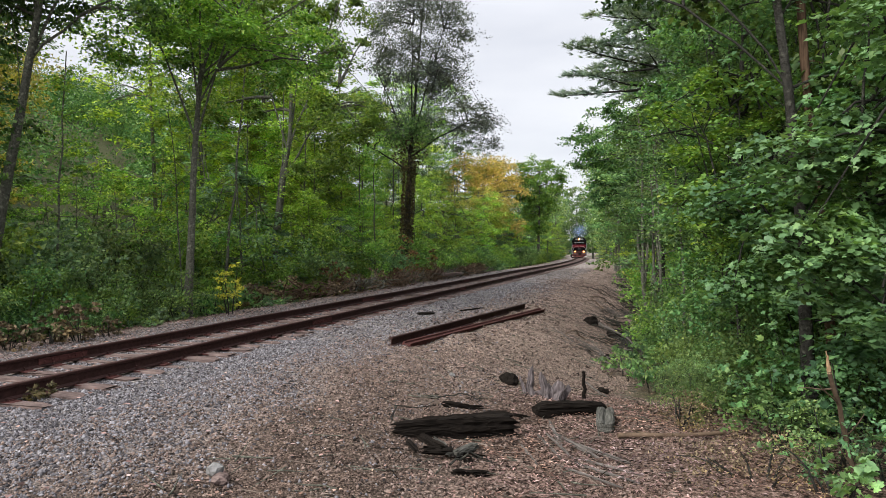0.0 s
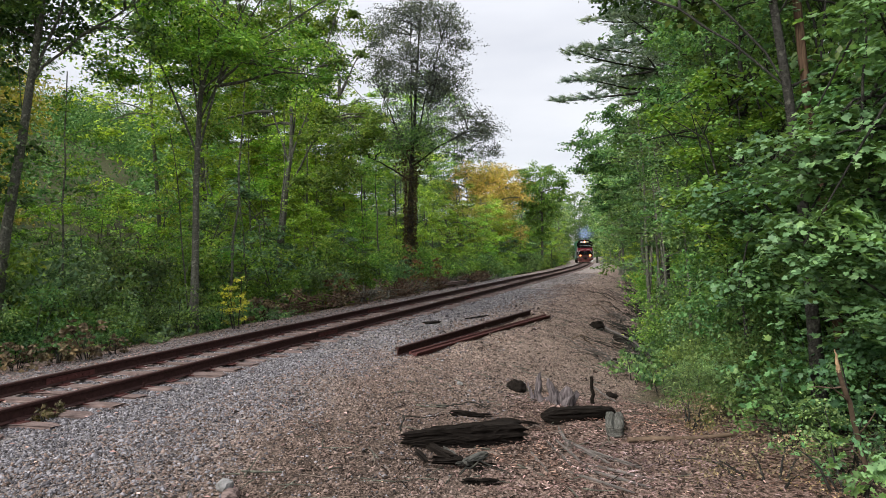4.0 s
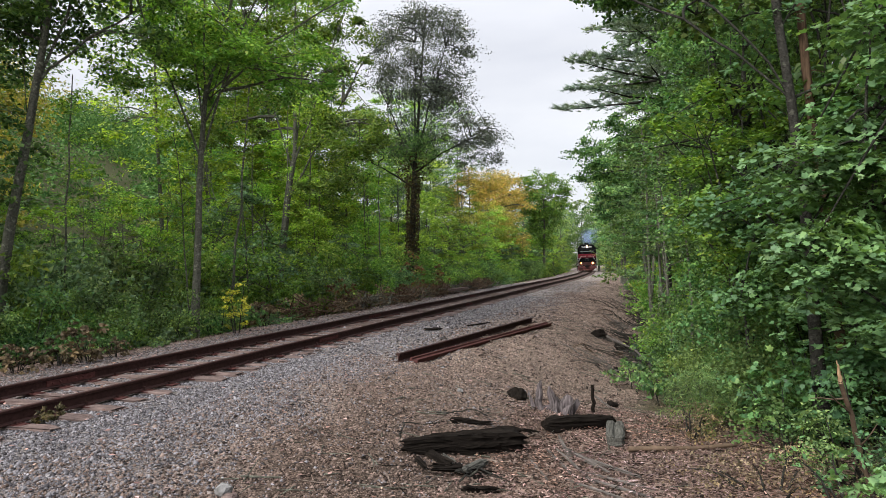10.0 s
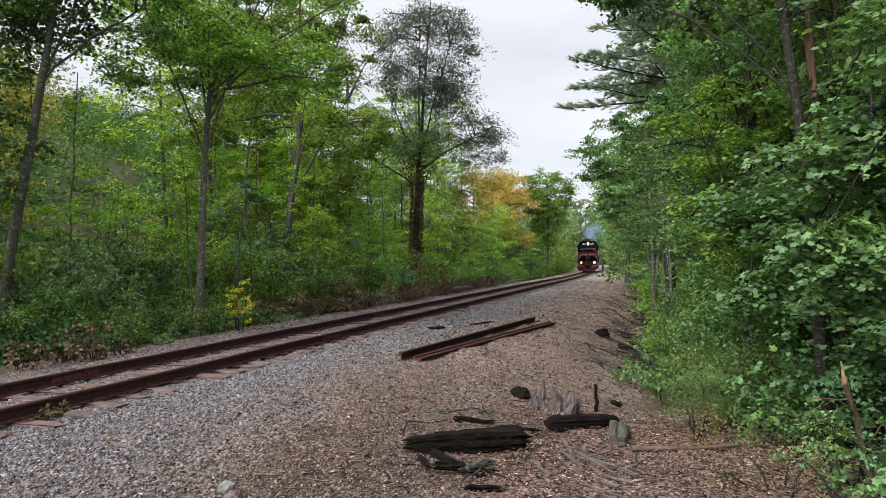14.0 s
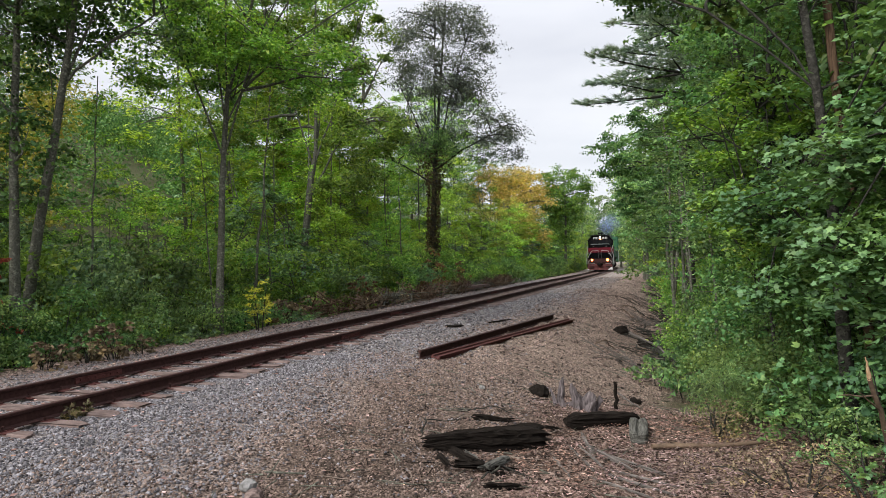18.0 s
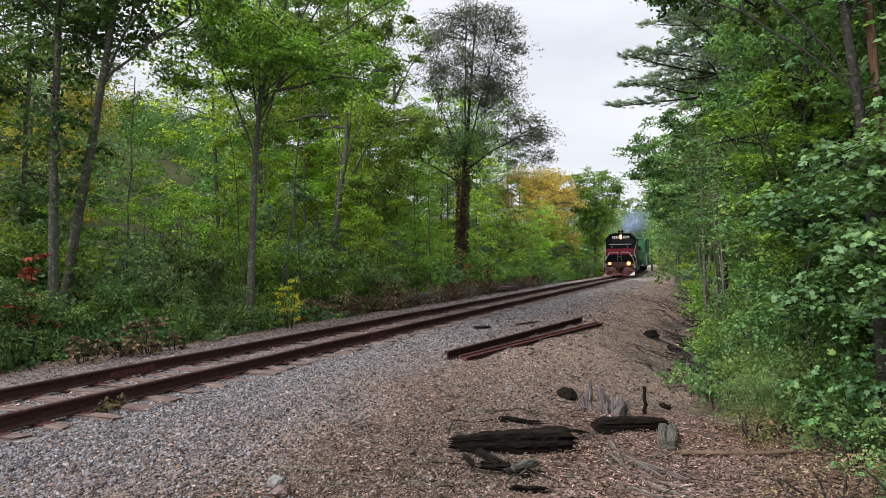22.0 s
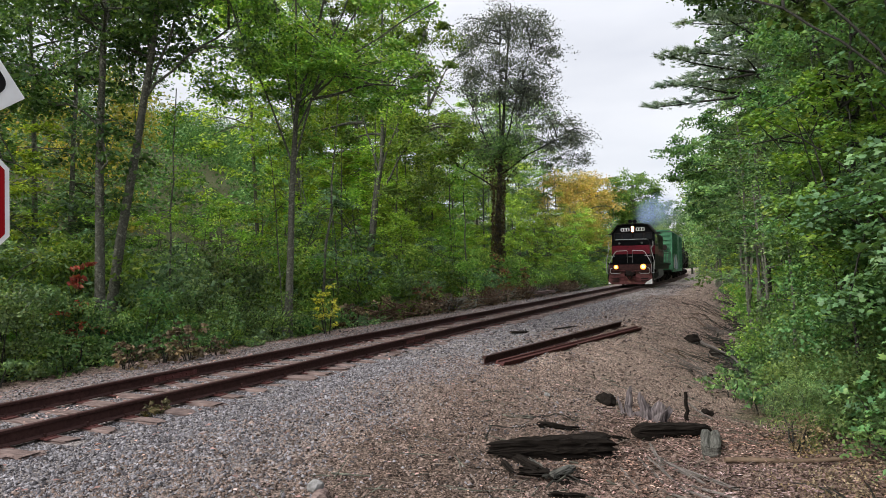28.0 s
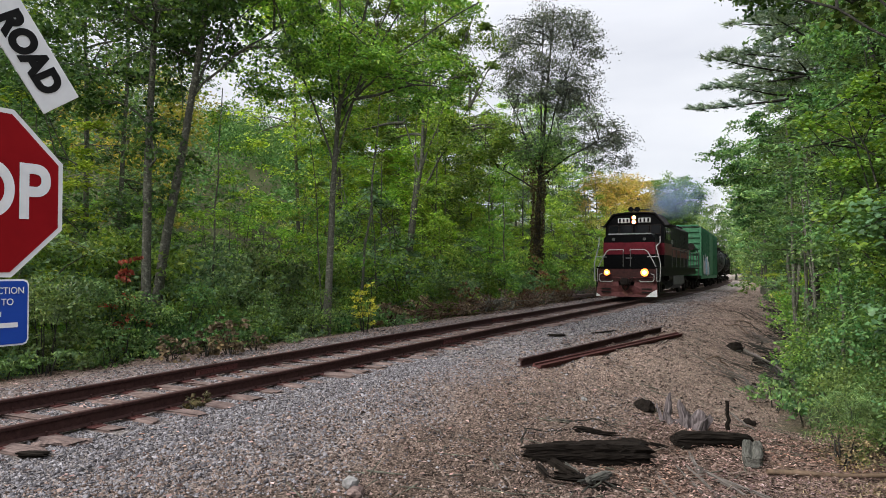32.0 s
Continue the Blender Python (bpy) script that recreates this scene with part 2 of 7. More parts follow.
M["tie"] = worn("tie", (0.040, 0.028, 0.026), (0.235, 0.178, 0.162), 3.0, 0.95, bump=0.9, dist=0.02, grain=(1.2, 14, 14), gloss=0.05)
M["black_wood"] = worn("black_wood", (0.003, 0.0025, 0.002), (0.022, 0.018, 0.015), 3.0, 0.95, bump=1.0, dist=0.03, grain=(14, 1.0, 14), gloss=0.05)
M["grey_wood"] = worn("grey_wood", (0.018, 0.016, 0.014), (0.19, 0.17, 0.155), 3.0, 0.95, bump=1.0, dist=0.02, grain=(16, 1.2, 16), gloss=0.05)
M["shard_wood"] = worn("shard_wood", (0.005, 0.0045, 0.0045), (0.215, 0.185, 0.188), 4.0, 0.95, bump=1.0, dist=0.03, grain=(9, 9, 1.6), gloss=0.05, spots=(0.03, 0.027, 0.027), spot_at=0.58)
M["dark_grey_wood"] = worn("dark_grey_wood", (0.014, 0.0135, 0.012), (0.15, 0.147, 0.13), 3.0, 0.95, bump=1.0, dist=0.02, grain=(16, 1.2, 16), gloss=0.05)


def stone_material(name, stops):
    m, n, l, p = nodes_of(name)
    g = n.new("ShaderNodeNewGeometry")
    col = add_ramp(n, l, g.outputs["Random Per Island"], stops)
    fine = add_noise(n, l, 60, 4)
    col = add_mix(n, l, 0.35, col, add_ramp(n, l, fine, [(0.3, (0.12, 0.11, 0.1)), (0.7, (0.6, 0.58, 0.56))]), "OVERLAY")
    l.new(col, p.inputs["Base Color"])
    p.inputs["Roughness"].default_value = 0.9
    p.inputs["Specular IOR Level"].default_value = 0.15
    add_bump(n, l, p, fine, 0.3, 0.006)
    return m


M["ballast"] = stone_material("ballast", [(0.0, (0.03, 0.028, 0.030)), (0.3, (0.080, 0.076, 0.083)), (0.65, (0.170, 0.164, 0.178)), (0.9, (0.255, 0.249, 0.27)), (0.98, (0.34, 0.332, 0.35)), (1.0, (0.17, 0.12, 0.09))])


def ground_material():
    """Grey gravel by the track, brown sandy grit on the shoulder, litter and soil beyond."""
    m, n, l, p = nodes_of("ground")
    vc = n.new("ShaderNodeVertexColor")
    vc.layer_name = "cover"
    sep = n.new("ShaderNodeSeparateColor")
    l.new(vc.outputs[0], sep.inputs[0])
    grit, peb, broad, mid = add_noise(n, l, 45, 8, 0.7), add_noise(n, l, 16, 6, 0.7), add_noise(n, l, 0.5, 4), add_noise(n, l, 3.5, 6, 0.65)
    vor = n.new("ShaderNodeTexVoronoi")
    vor.inputs["Scale"].default_value = 24
    tc = n.new("ShaderNodeTexCoord")
    l.new(tc.outputs["Object"], vor.inputs["Vector"])
    # Dark stops in gravel and sand stand in for shade between the grains.
    gravel = add_ramp(n, l, grit, [(0.42, (0.014, 0.013, 0.013)), (0.495, (0.20, 0.182, 0.180)), (0.61, (0.56, 0.52, 0.515))])
    cell = n.new("ShaderNodeSeparateColor")
    l.new(vor.outputs["Color"], cell.inputs[0])
    gravel = add_mix(n, l, 0.6, gravel, add_ramp(n, l, cell.outputs[0], [(0.0, (0.08, 0.075, 0.075)), (0.6, (0.28, 0.265, 0.262)), (1.0, (0.44, 0.42, 0.415))]))
    sand = add_ramp(n, l, grit, [(0.41, (0.013, 0.010, 0.008)), (0.49, (0.215, 0.158, 0.130)), (0.58, (0.52, 0.405, 0.345))])
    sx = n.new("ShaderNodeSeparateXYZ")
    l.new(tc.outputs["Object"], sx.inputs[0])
    # Near gravel tinted darker: the shade between its stones, put into the colour.
    gap_shade = n.new("ShaderNodeMapRange")
    gap_shade.inputs[1].default_value, gap_shade.inputs[2].default_value, gap_shade.inputs[3].default_value, gap_shade.inputs[4].default_value = 22.0, 40.0, 0.8, 0.0
    l.new(sx.outputs[1], gap_shade.inputs[0])
    # Farther gravel stays pale to make up for the shade under the trees.
    gravel = add_mix(n, l, gap_shade.outputs[0], gravel, (0.66, 0.62, 0.60), "MULTIPLY")
    sand = add_mix(n, l, add_ramp(n, l, mid, [(0.38, (0, 0, 0)), (0.66, (0.7, 0.7, 0.7))]), sand, (0.105, 0.088, 0.072))
    # Hollows toned dark, lumps light: shading of the relief put into the colour.
    lump = add_ramp(n, l, peb, [(0.40, (0.22, 0.22, 0.22)), (0.60, (0.80, 0.80, 0.80))])
    sand = add_mix(n, l, 0.75, sand, lump, "OVERLAY")
    gravel = add_mix(n, l, 0.6, gravel, lump, "OVERLAY")
    litter = add_ramp(n, l, peb, [(0.40, (0.012, 0.009, 0.007)), (0.5, (0.125, 0.084, 0.066)), (0.62, (0.37, 0.265, 0.222))])
    soil = add_ramp(n, l, peb, [(0.3, (0.025, 0.03, 0.014)), (0.55, (0.06, 0.065, 0.03)), (0.8, (0.12, 0.12, 0.05))])
    col = add_mix(n, l, sep.outputs[0], soil, sand)
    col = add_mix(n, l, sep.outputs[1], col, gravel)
    col = add_mix(n, l, sep.outputs[2], col, litter)
    # Damp soil, also darkened for the shade between its clods.
    damp_shade = add_mix(n, l, 1.0, col, (0.45, 0.43, 0.41), "MULTIPLY")
    col = add_mix(n, l, vc.outputs["Alpha"], col, damp_shade)
    col = add_mix(n, l, 0.35, col, add_ramp(n, l, broad, [(0.3, (0.3, 0.29, 0.28)), (0.7, (0.75, 0.73, 0.72))]), "OVERLAY")
    l.new(col, p.inputs["Base Color"])
    p.inputs["Roughness"].default_value = 0.95
    p.inputs["Specular IOR Level"].default_value = 0.08
    h = add_mix(n, l, 0.5, grit, peb)
    add_bump(n, l, p, h, 1.0, 0.07)
    return m


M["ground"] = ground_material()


# ---- mesh helpers ----
def mesh_object(name, verts, faces, mat, parent=None, label="", smooth=False):
    me = bpy.data.meshes.new(name)
    verts = np.asarray(verts, np.float32)
    if isinstance(faces, np.ndarray):
        k = faces.shape[1]
        me.vertices.add(len(verts))
        me.vertices.foreach_set("co", verts.ravel())
        me.loops.add(faces.size)
        me.loops.foreach_set("vertex_index", faces.astype(np.int32).ravel())
        me.polygons.add(len(faces))
        me.polygons.foreach_set("loop_start", np.arange(0, faces.size, k, dtype=np.int32))
        me.update(calc_edges=True)
    else:
        me.from_pydata(verts.tolist(), [], faces)
    me.materials.append(M[mat])
    if smooth:
        me.polygons.foreach_set("use_smooth", np.ones(len(me.polygons), bool))
    ob = new(name, me)
    if parent:
        ob.parent = parent
    if label:
        ob["label"] = label
    return ob


def part(name, bm, mat, parent=None, label="", smooth=False):
    """One bmesh as one mesh object under a thing or a part."""
    me = bpy.data.meshes.new(name)
    bm.to_mesh(me)
    bm.free()
    me.materials.append(M[mat])
    if smooth:
        me.polygons.foreach_set("use_smooth", np.ones(len(me.polygons), bool))
    ob = new(name, me)
    if parent:
        ob.parent = parent
    if label:
        ob["label"] = label
    return ob


def thing(name, label, category, at=(0, 0, 0), rz=0.0, group="", kind=""):
    ob = new(name)
    ob.empty_display_size = 0.2
    ob.matrix_basis = pose(*at, 0, 0, rz)
    return tagged(ob, label, category, group, kind)


def box(bm, x0, x1, y0, y1, z0, z1, bevel=0.0):
    m = Matrix.Translation(((x0 + x1) / 2, (y0 + y1) / 2, (z0 + z1) / 2)) @ Matrix.Diagonal((x1 - x0, y1 - y0, z1 - z0, 1))
    r = bmesh.ops.create_cube(bm, size=1, matrix=m)
    if bevel:
        es = list({e for v in r["verts"] for e in v.link_edges})
        bmesh.ops.bevel(bm, geom=es, offset=bevel, segments=2, affect="EDGES")
    return bm


def cyl(bm, a, b, r0, r1=None, n=12):
    a, b = Vector(a), Vector(b)
    d = b - a
    m = Matrix.Translation((a + b) / 2) @ d.to_track_quat("Z", "Y").to_matrix().to_4x4()
    bmesh.ops.create_cone(bm, cap_ends=True, segments=n, radius1=r0, radius2=r0 if r1 is None else r1, depth=d.length, matrix=m)
    return bm


def prism(bm, profile, axis, a, b):
    """Extrudes a closed outline along x, y or z from a to b."""
    def place(u, v, w):
        return {"x": (w, u, v), "y": (u, w, v), "z": (u, v, w)}[axis]
    lo = [bm.verts.new(place(u, v, a)) for u, v in profile]
    hi = [bm.verts.new(place(u, v, b)) for u, v in profile]
    n = len(profile)
    bm.faces.new(lo), bm.faces.new(hi[::-1])
    for k in range(n):
        bm.faces.new((lo[k], hi[k], hi[(k + 1) % n], lo[(k + 1) % n]))
    bmesh.ops.recalc_face_normals(bm, faces=bm.faces[:])
    return bm


def bent_pipe(bm, pts, r, n=6):
    for a, b in zip(pts[:-1], pts[1:]):
        cyl(bm, a, b, r, n=n)
    return bm


def tube(pts, radii, n=7):
    """Verts and quads of a tapered tube along points."""
    pts = np.asarray(pts, float)
    V, F = [], []
    for k, p in enumerate(pts):
        d = pts[min(k + 1, len(pts) - 1)] - pts[max(k - 1, 0)]
        d /= np.linalg.norm(d) + 1e-9
        u = np.cross(d, (0.31, 0.17, 0.93) if abs(d[2]) < 0.9 else (1, 0.1, 0))
        u /= np.linalg.norm(u)
        w = np.cross(d, u)
        for j in range(n):
            a = 2 * math.pi * j / n
            V.append(p + radii[k] * (math.cos(a) * u + math.sin(a) * w))
    for k in range(len(pts) - 1):
        for j in range(n):
            F.append((k * n + j, k * n + (j + 1) % n, (k + 1) * n + (j + 1) % n, (k + 1) * n + j))
    return np.array(V), np.array(F)


def tubes(list_of):
    V, F, base = [], [], 0
    for v, f in list_of:
        V.append(v), F.append(f + base)
        base += len(v)
    return np.concatenate(V), np.concatenate(F)


KITE = np.array([(0, -0.5, 0.0), (0.34, 0.02, 0.07), (0, 0.55, 0), (-0.34, 0.02, 0.07)])
LOBED = np.array([(0, -0.46, 0), (0.16, -0.40, .05), (0.42, -0.30, .12), (0.28, -0.08, .08), (0.48, 0.17, .10), (0.20, 0.20, .05), (0, 0.60, -.04),
                  (-0.20, 0.20, .05), (-0.48, 0.17, .10), (-0.28, -0.08, .08), (-0.42, -0.30, .12), (-0.16, -0.40, .05)])


def leaves(centres, size, rng, up=0.6, shape=KITE, tilt=None):
    """Leaf blades at the centres, tilted at random about the level, or about the tilt of their spray. Returns verts and faces."""
    n = len(centres)
    nrm = rng.normal(size=(n, 3))
    nrm /= np.linalg.norm(nrm, axis=1)[:, None]
    nrm = nrm * (1 - up) + (np.array((0, 0, 1.0)) if tilt is None else tilt) * up
    nrm /= np.linalg.norm(nrm, axis=1)[:, None]
    a = rng.normal(size=(n, 3))
    u = np.cross(nrm, a)
    u /= np.linalg.norm(u, axis=1)[:, None]
    w = np.cross(nrm, u)
    s = size * rng.uniform(0.6, 1.3, (n, 1))
    k = len(shape)
    V = (centres[:, None, :] + s[:, None, :] * (shape[None, :, 0:1] * u[:, None, :] + shape[None, :, 1:2] * w[:, None, :] + shape[None, :, 2:3] * nrm[:, None, :]))
    return V.reshape(-1, 3), np.arange(n * k).reshape(n, k)


# ---- ground ----
def bumps(x, y, z_fn):
    return np.array([noise.fractal(Vector((a * 0.9, b * 0.9, 3.1)), 0.7, 2.1, 4) for a, b in zip(x, y)]) * z_fn


def lie(x, y):
    """Height of the ground with its small bumps."""
    x, y = np.asarray(x, float), np.asarray(y, float)
    return land(x, y) + bumps(x, y, 1.0) * (0.045 * ramp(np.abs(x - track_x(y)), 1.7, 4.0) + 0.012)


def make_ground():
    """One sheet: fine by the camera and the track, coarse to the horizon."""
    xs = np.concatenate([[-2500, -900, -400, -200, -120, -80, -55, -40, -32, -26, -22], np.arange(-19, -13, 0.8), np.arange(-13, 4.0, 0.13), np.arange(4.0, 12, 0.8),
                         [13, 16, 20, 26, 34, 45, 60, 90, 150, 300, 900, 2500]])
    ys = np.concatenate([[-2500, -900, -300, -120, -60, -30, -16, -8, -4], np.arange(-2, 3, 0.5), np.arange(3, 26, 0.14), np.arange(26, 50, 0.4), np.arange(50, 160, 1.5),
                         [165, 175, 190, 210, 240, 280, 330, 420, 600, 1000, 2500]])
    X, Y = np.meshgrid(xs, ys)
    x, y = X.ravel(), Y.ravel()
    Z = land(x, y)
    off = x - track_x(y)
    near = (np.abs(x) < 16) & (y > -3) & (y < 60)
    rough = 0.045 * ramp(np.abs(off), 1.7, 4.0) + 0.012
    b = np.zeros_like(x)
    b[near] = bumps(x[near], y[near], 1.0)
    Z = Z + b * rough
    far = ramp(np.hypot(x + 8, y), 250, 900)
    Z = Z * (1 - far) - 1.0 * far
    nx, ny = len(xs), len(ys)
    i = np.arange(nx * ny).reshape(ny, nx)
    F = np.stack([i[:-1, :-1], i[:-1, 1:], i[1:, 1:], i[1:, :-1]], -1).reshape(-1, 4)
    ob = mesh_object("ground", np.stack([x, y, Z], 1), F, "ground", smooth=True)
    wob = 0.5 * np.sin(y * 0.7) + 0.35 * np.sin(y * 1.9 + 1)
    gravel = ramp(off, -3.6, -2.6) * (1 - ramp(off + 0.5 * wob, 2.5, 4.2)) * (1 - 0.45 * ramp(y, 25, 60))
    sand = ramp(off, -5.0, -3.6) * (1 - ramp(off + 0.3 * wob, 7.0, 8.4))
    litter = ramp(off + 0.4 * wob, 5.6, 6.6) * (1 - ramp(y, 10.0, 12.0)) * (1 - ramp(x, 1.5, 4)) + 0.3 * (1 - ramp(off, -2.4, -1.7)) * ramp(off, -5.6, -4.6)
    # Zone of damp soil plus the painted shade between clods.
    damp_shade = ramp(off + 0.6 * wob, 3.0, 4.4) * (1 - ramp(off + 0.5 * np.sin(y * 1.3), 6.0, 7.2)) * (1 - ramp(y + 0.5 * np.sin(x * 1.7), 8.0, 12.5))
    ca = ob.data.color_attributes.new("cover", "FLOAT_COLOR", "POINT")
    ca.data.foreach_set("color", np.stack([sand, gravel, np.clip(litter, 0, 1), damp_shade], 1).astype(np.float32).ravel())
    return tagged(ob, "sandy gravel ground with ballast, litter and soil", "ground", kind="structure")


ground = make_ground()


# ---- track ----
RAIL = [(-0.070, -0.172), (0.070, -0.172), (0.070, -0.160), (0.012, -0.142), (0.009, -0.045), (0.036, -0.034), (0.036, -0.006), (0.028, 0.0), (-0.028, 0.0), (-0.036, -0.006),
        (-0.036, -0.034), (-0.009, -0.045), (-0.012, -0.142), (-0.070, -0.160)]


def frame_at(y):
    """Centre of the track at y, and the unit vector to its right."""
    d = np.array([float(track_x(y + 0.5) - track_x(y - 0.5)), 1.0])
    d /= np.linalg.norm(d)
    return np.array([float(track_x(y)), y, float(track_z(y))]), np.array([d[1], -d[0], 0.0]), math.degrees(math.atan2(-d[0], d[1]))


def rail_mesh(side, y0, y1, step, track):
    V, F, n = [], [], len(RAIL)
    ys = np.linspace(y0, y1, max(2, int((y1 - y0) / step) + 1))
    for k, y in enumerate(ys):
        c, r, _ = frame_at(y)
        for u, v in RAIL:
            V.append(c + r * (side * 0.755 + u) + np.array([0, 0, v + 0.004 * math.sin(y * 1.1 + side)]))
        if k:
            for j in range(n):
                F.append(((k - 1) * n + j, (k - 1) * n + (j + 1) % n, k * n + (j + 1) % n, k * n + j))
    F.append(tuple(range(n)))
    F.append(tuple(range((len(ys) - 1) * n, len(ys) * n))[::-1])
    ob = mesh_object("rail", V, F, "rust", track, "rusty steel running rail")
    ob.data.materials.append(M["rail_top"])
    for p in ob.data.polygons:
        if p.normal.z > 0.9 and p.center.z > track_z(p.center.y) - 0.02:
            p.material_index = 1
    return ob


def rail_spans(j):
    cuts = [-40, j - 12, j, j + 11.9, j + 23.8, 60, 110, 250]
    return [(a + 0.003, b - 0.003) for a, b in zip(cuts[:-1], cuts[1:])]


def make_track():
    track = thing("railway_track", "single railway track with rusty rails on weathered wooden sleepers", "railway track", kind="structure")
    for side in (-1, 1):
        for y0, y1 in rail_spans(8.5 if side < 0 else 14.3):
            rail_mesh(side, y0, y1, 0.6 if y1 < 60 else 2.0, track)
    return track


track = make_track()
rng = np.random.default_rng(5)


def tie_mesh(k):
    bm = bmesh.new()
    box(bm, -1.27, 1.27, -0.11, 0.11, -0.16, 0.0, 0.018)
    for v in bm.verts:
        v.co += Vector([random.uniform(-1, 1) * s for s in (0.11 if abs(v.co.x) > 1.2 else 0.0, 0.022, 0.012)])
    me = bpy.data.meshes.new("sleeper")
    bm.to_mesh(me)
    bm.free()
    me.materials.append(M["tie"])
    return me


tie_meshes = [tie_mesh(k) for k in range(5)]
TIE_Y = [y for y in np.arange(-6, 142, 0.53)]
for k, y in enumerate(TIE_Y):
    c, r, a = frame_at(y + random.uniform(-0.05, 0.05))
    t = new("sleeper", tie_meshes[k % 5])
    t.parent = track
    c = c + r * random.uniform(-0.07, 0.09)
    t.matrix_basis = pose(c[0], c[1], c[2] - 0.173 - random.uniform(0, 0.018), random.uniform(-1, 1), random.uniform(-0.6, 0.6), a + random.uniform(-2.5, 2.5))

# ---- the train ----
M["paint_black"] = worn("paint_black", (0.0015, 0.0016, 0.002), (0.0042, 0.0044, 0.005), 10, 0.5, 0.0, 0.1, 0.003, gloss=0.04)
M["paint_red"] = worn("paint_red", (0.070, 0.006, 0.011), (0.125, 0.012, 0.021), 6, 0.45, 0.0, 0.1, 0.003)
M["plow_red"] = worn("plow_red", (0.055, 0.018, 0.018), (0.125, 0.045, 0.043), 7, 0.65, 0.0, 0.15, 0.004, spots=(0.13, 0.06, 0.045))
M["pilot_red"] = worn("pilot_red", (0.018, 0.009, 0.009), (0.060, 0.024, 0.022), 7, 0.7, 0.0, 0.15, 0.004)
M["box_green"] = worn("box_green", (0.034, 0.118, 0.062), (0.075, 0.205, 0.115), 4, 0.6, 0.0, 0.1, 0.003, spots=(0.10, 0.12, 0.07), spot_at=0.7)
M["tank_black"] = worn("tank_black", (0.006, 0.007, 0.008), (0.022, 0.024, 0.027), 3, 0.5, 0.0, 0.1, 0.003)
M["iron"] = worn("iron", (0.006, 0.005, 0.005), (0.030, 0.023, 0.020), 12, 0.75, 0.2, 0.3, 0.006)
M["grey_steel"] = worn("grey_steel", (0.05, 0.05, 0.05), (0.12, 0.12, 0.12), 9, 0.6, 0.2, 0.2, 0.004)
M["pale_steel"] = worn("pale_steel", (0.16, 0.165, 0.17), (0.32, 0.325, 0.33), 9, 0.6, 0.0, 0.2, 0.004)
M["white_paint"] = worn("white_paint", (0.38, 0.38, 0.375), (0.62, 0.62, 0.61), 9, 0.5, 0.0, 0.1, 0.002)
M["rail_white"] = worn("rail_white", (0.22, 0.22, 0.215), (0.42, 0.42, 0.41), 9, 0.5, 0.0, 0.1, 0.002)
M["pale_blue"] = worn("pale_blue", (0.20, 0.34, 0.46), (0.36, 0.52, 0.62), 9, 0.6, 0.0, 0.1, 0.002)


def glow(name, colour, strength):
    m, n, l, p = nodes_of(name)
    p.inputs["Base Color"].default_value = (*colour, 1)
    p.inputs["Emission Color"].default_value = (*colour, 1)
    p.inputs["Emission Strength"].default_value = strength
    M[name] = m


glow("lamp_warm", (1.0, 0.42, 0.15), 6)
glow("lamp_dim", (1.0, 0.42, 0.20), 4)
# Reflector discs glow orange to stand in for the halo around the lamps.
glow("reflector_halo", (1.0, 0.27, 0.05), 1.9)
glow("head_lamp", (1.0, 0.62, 0.34), 8)


def glass_material():
    m, n, l, p = nodes_of("window_glass")
    p.inputs["Base Color"].default_value = (0.004, 0.005, 0.006, 1)
    p.inputs["Roughness"].default_value = 0.06
    p.inputs["Specular IOR Level"].default_value = 0.15
    M["window_glass"] = m


glass_material()
wheelsets = []


def wheelset(root, y, r):
    """An axle with two flanged wheels; its origin is the middle of the axle."""
    ws = new("wheelset")
    ws.parent = root
    ws.matrix_basis = pose(0, y, r)
    part("axle", cyl(bmesh.new(), (-0.9, 0, 0), (0.9, 0, 0), 0.08), "iron", ws)
    for s in (-1, 1):
        bm = bmesh.new()
        cyl(bm, (s * 0.69, 0, 0), (s * 0.82, 0, 0), r, n=28)
        cyl(bm, (s * 0.66, 0, 0), (s * 0.69, 0, 0), r + 0.025, n=28)
        cyl(bm, (s * 0.82, 0, 0), (s * 0.86, 0, 0), 0.2, 0.16, n=16)
        for k in range(5):
            a = k * 1.2566
            cyl(bm, (s * 0.815, 0.32 * math.cos(a), 0.32 * math.sin(a)), (s * 0.835, 0.32 * math.cos(a), 0.32 * math.sin(a)), 0.05, n=8)
        part("wheel", bm, "iron", ws)
    wheelsets.append((ws, y, r))


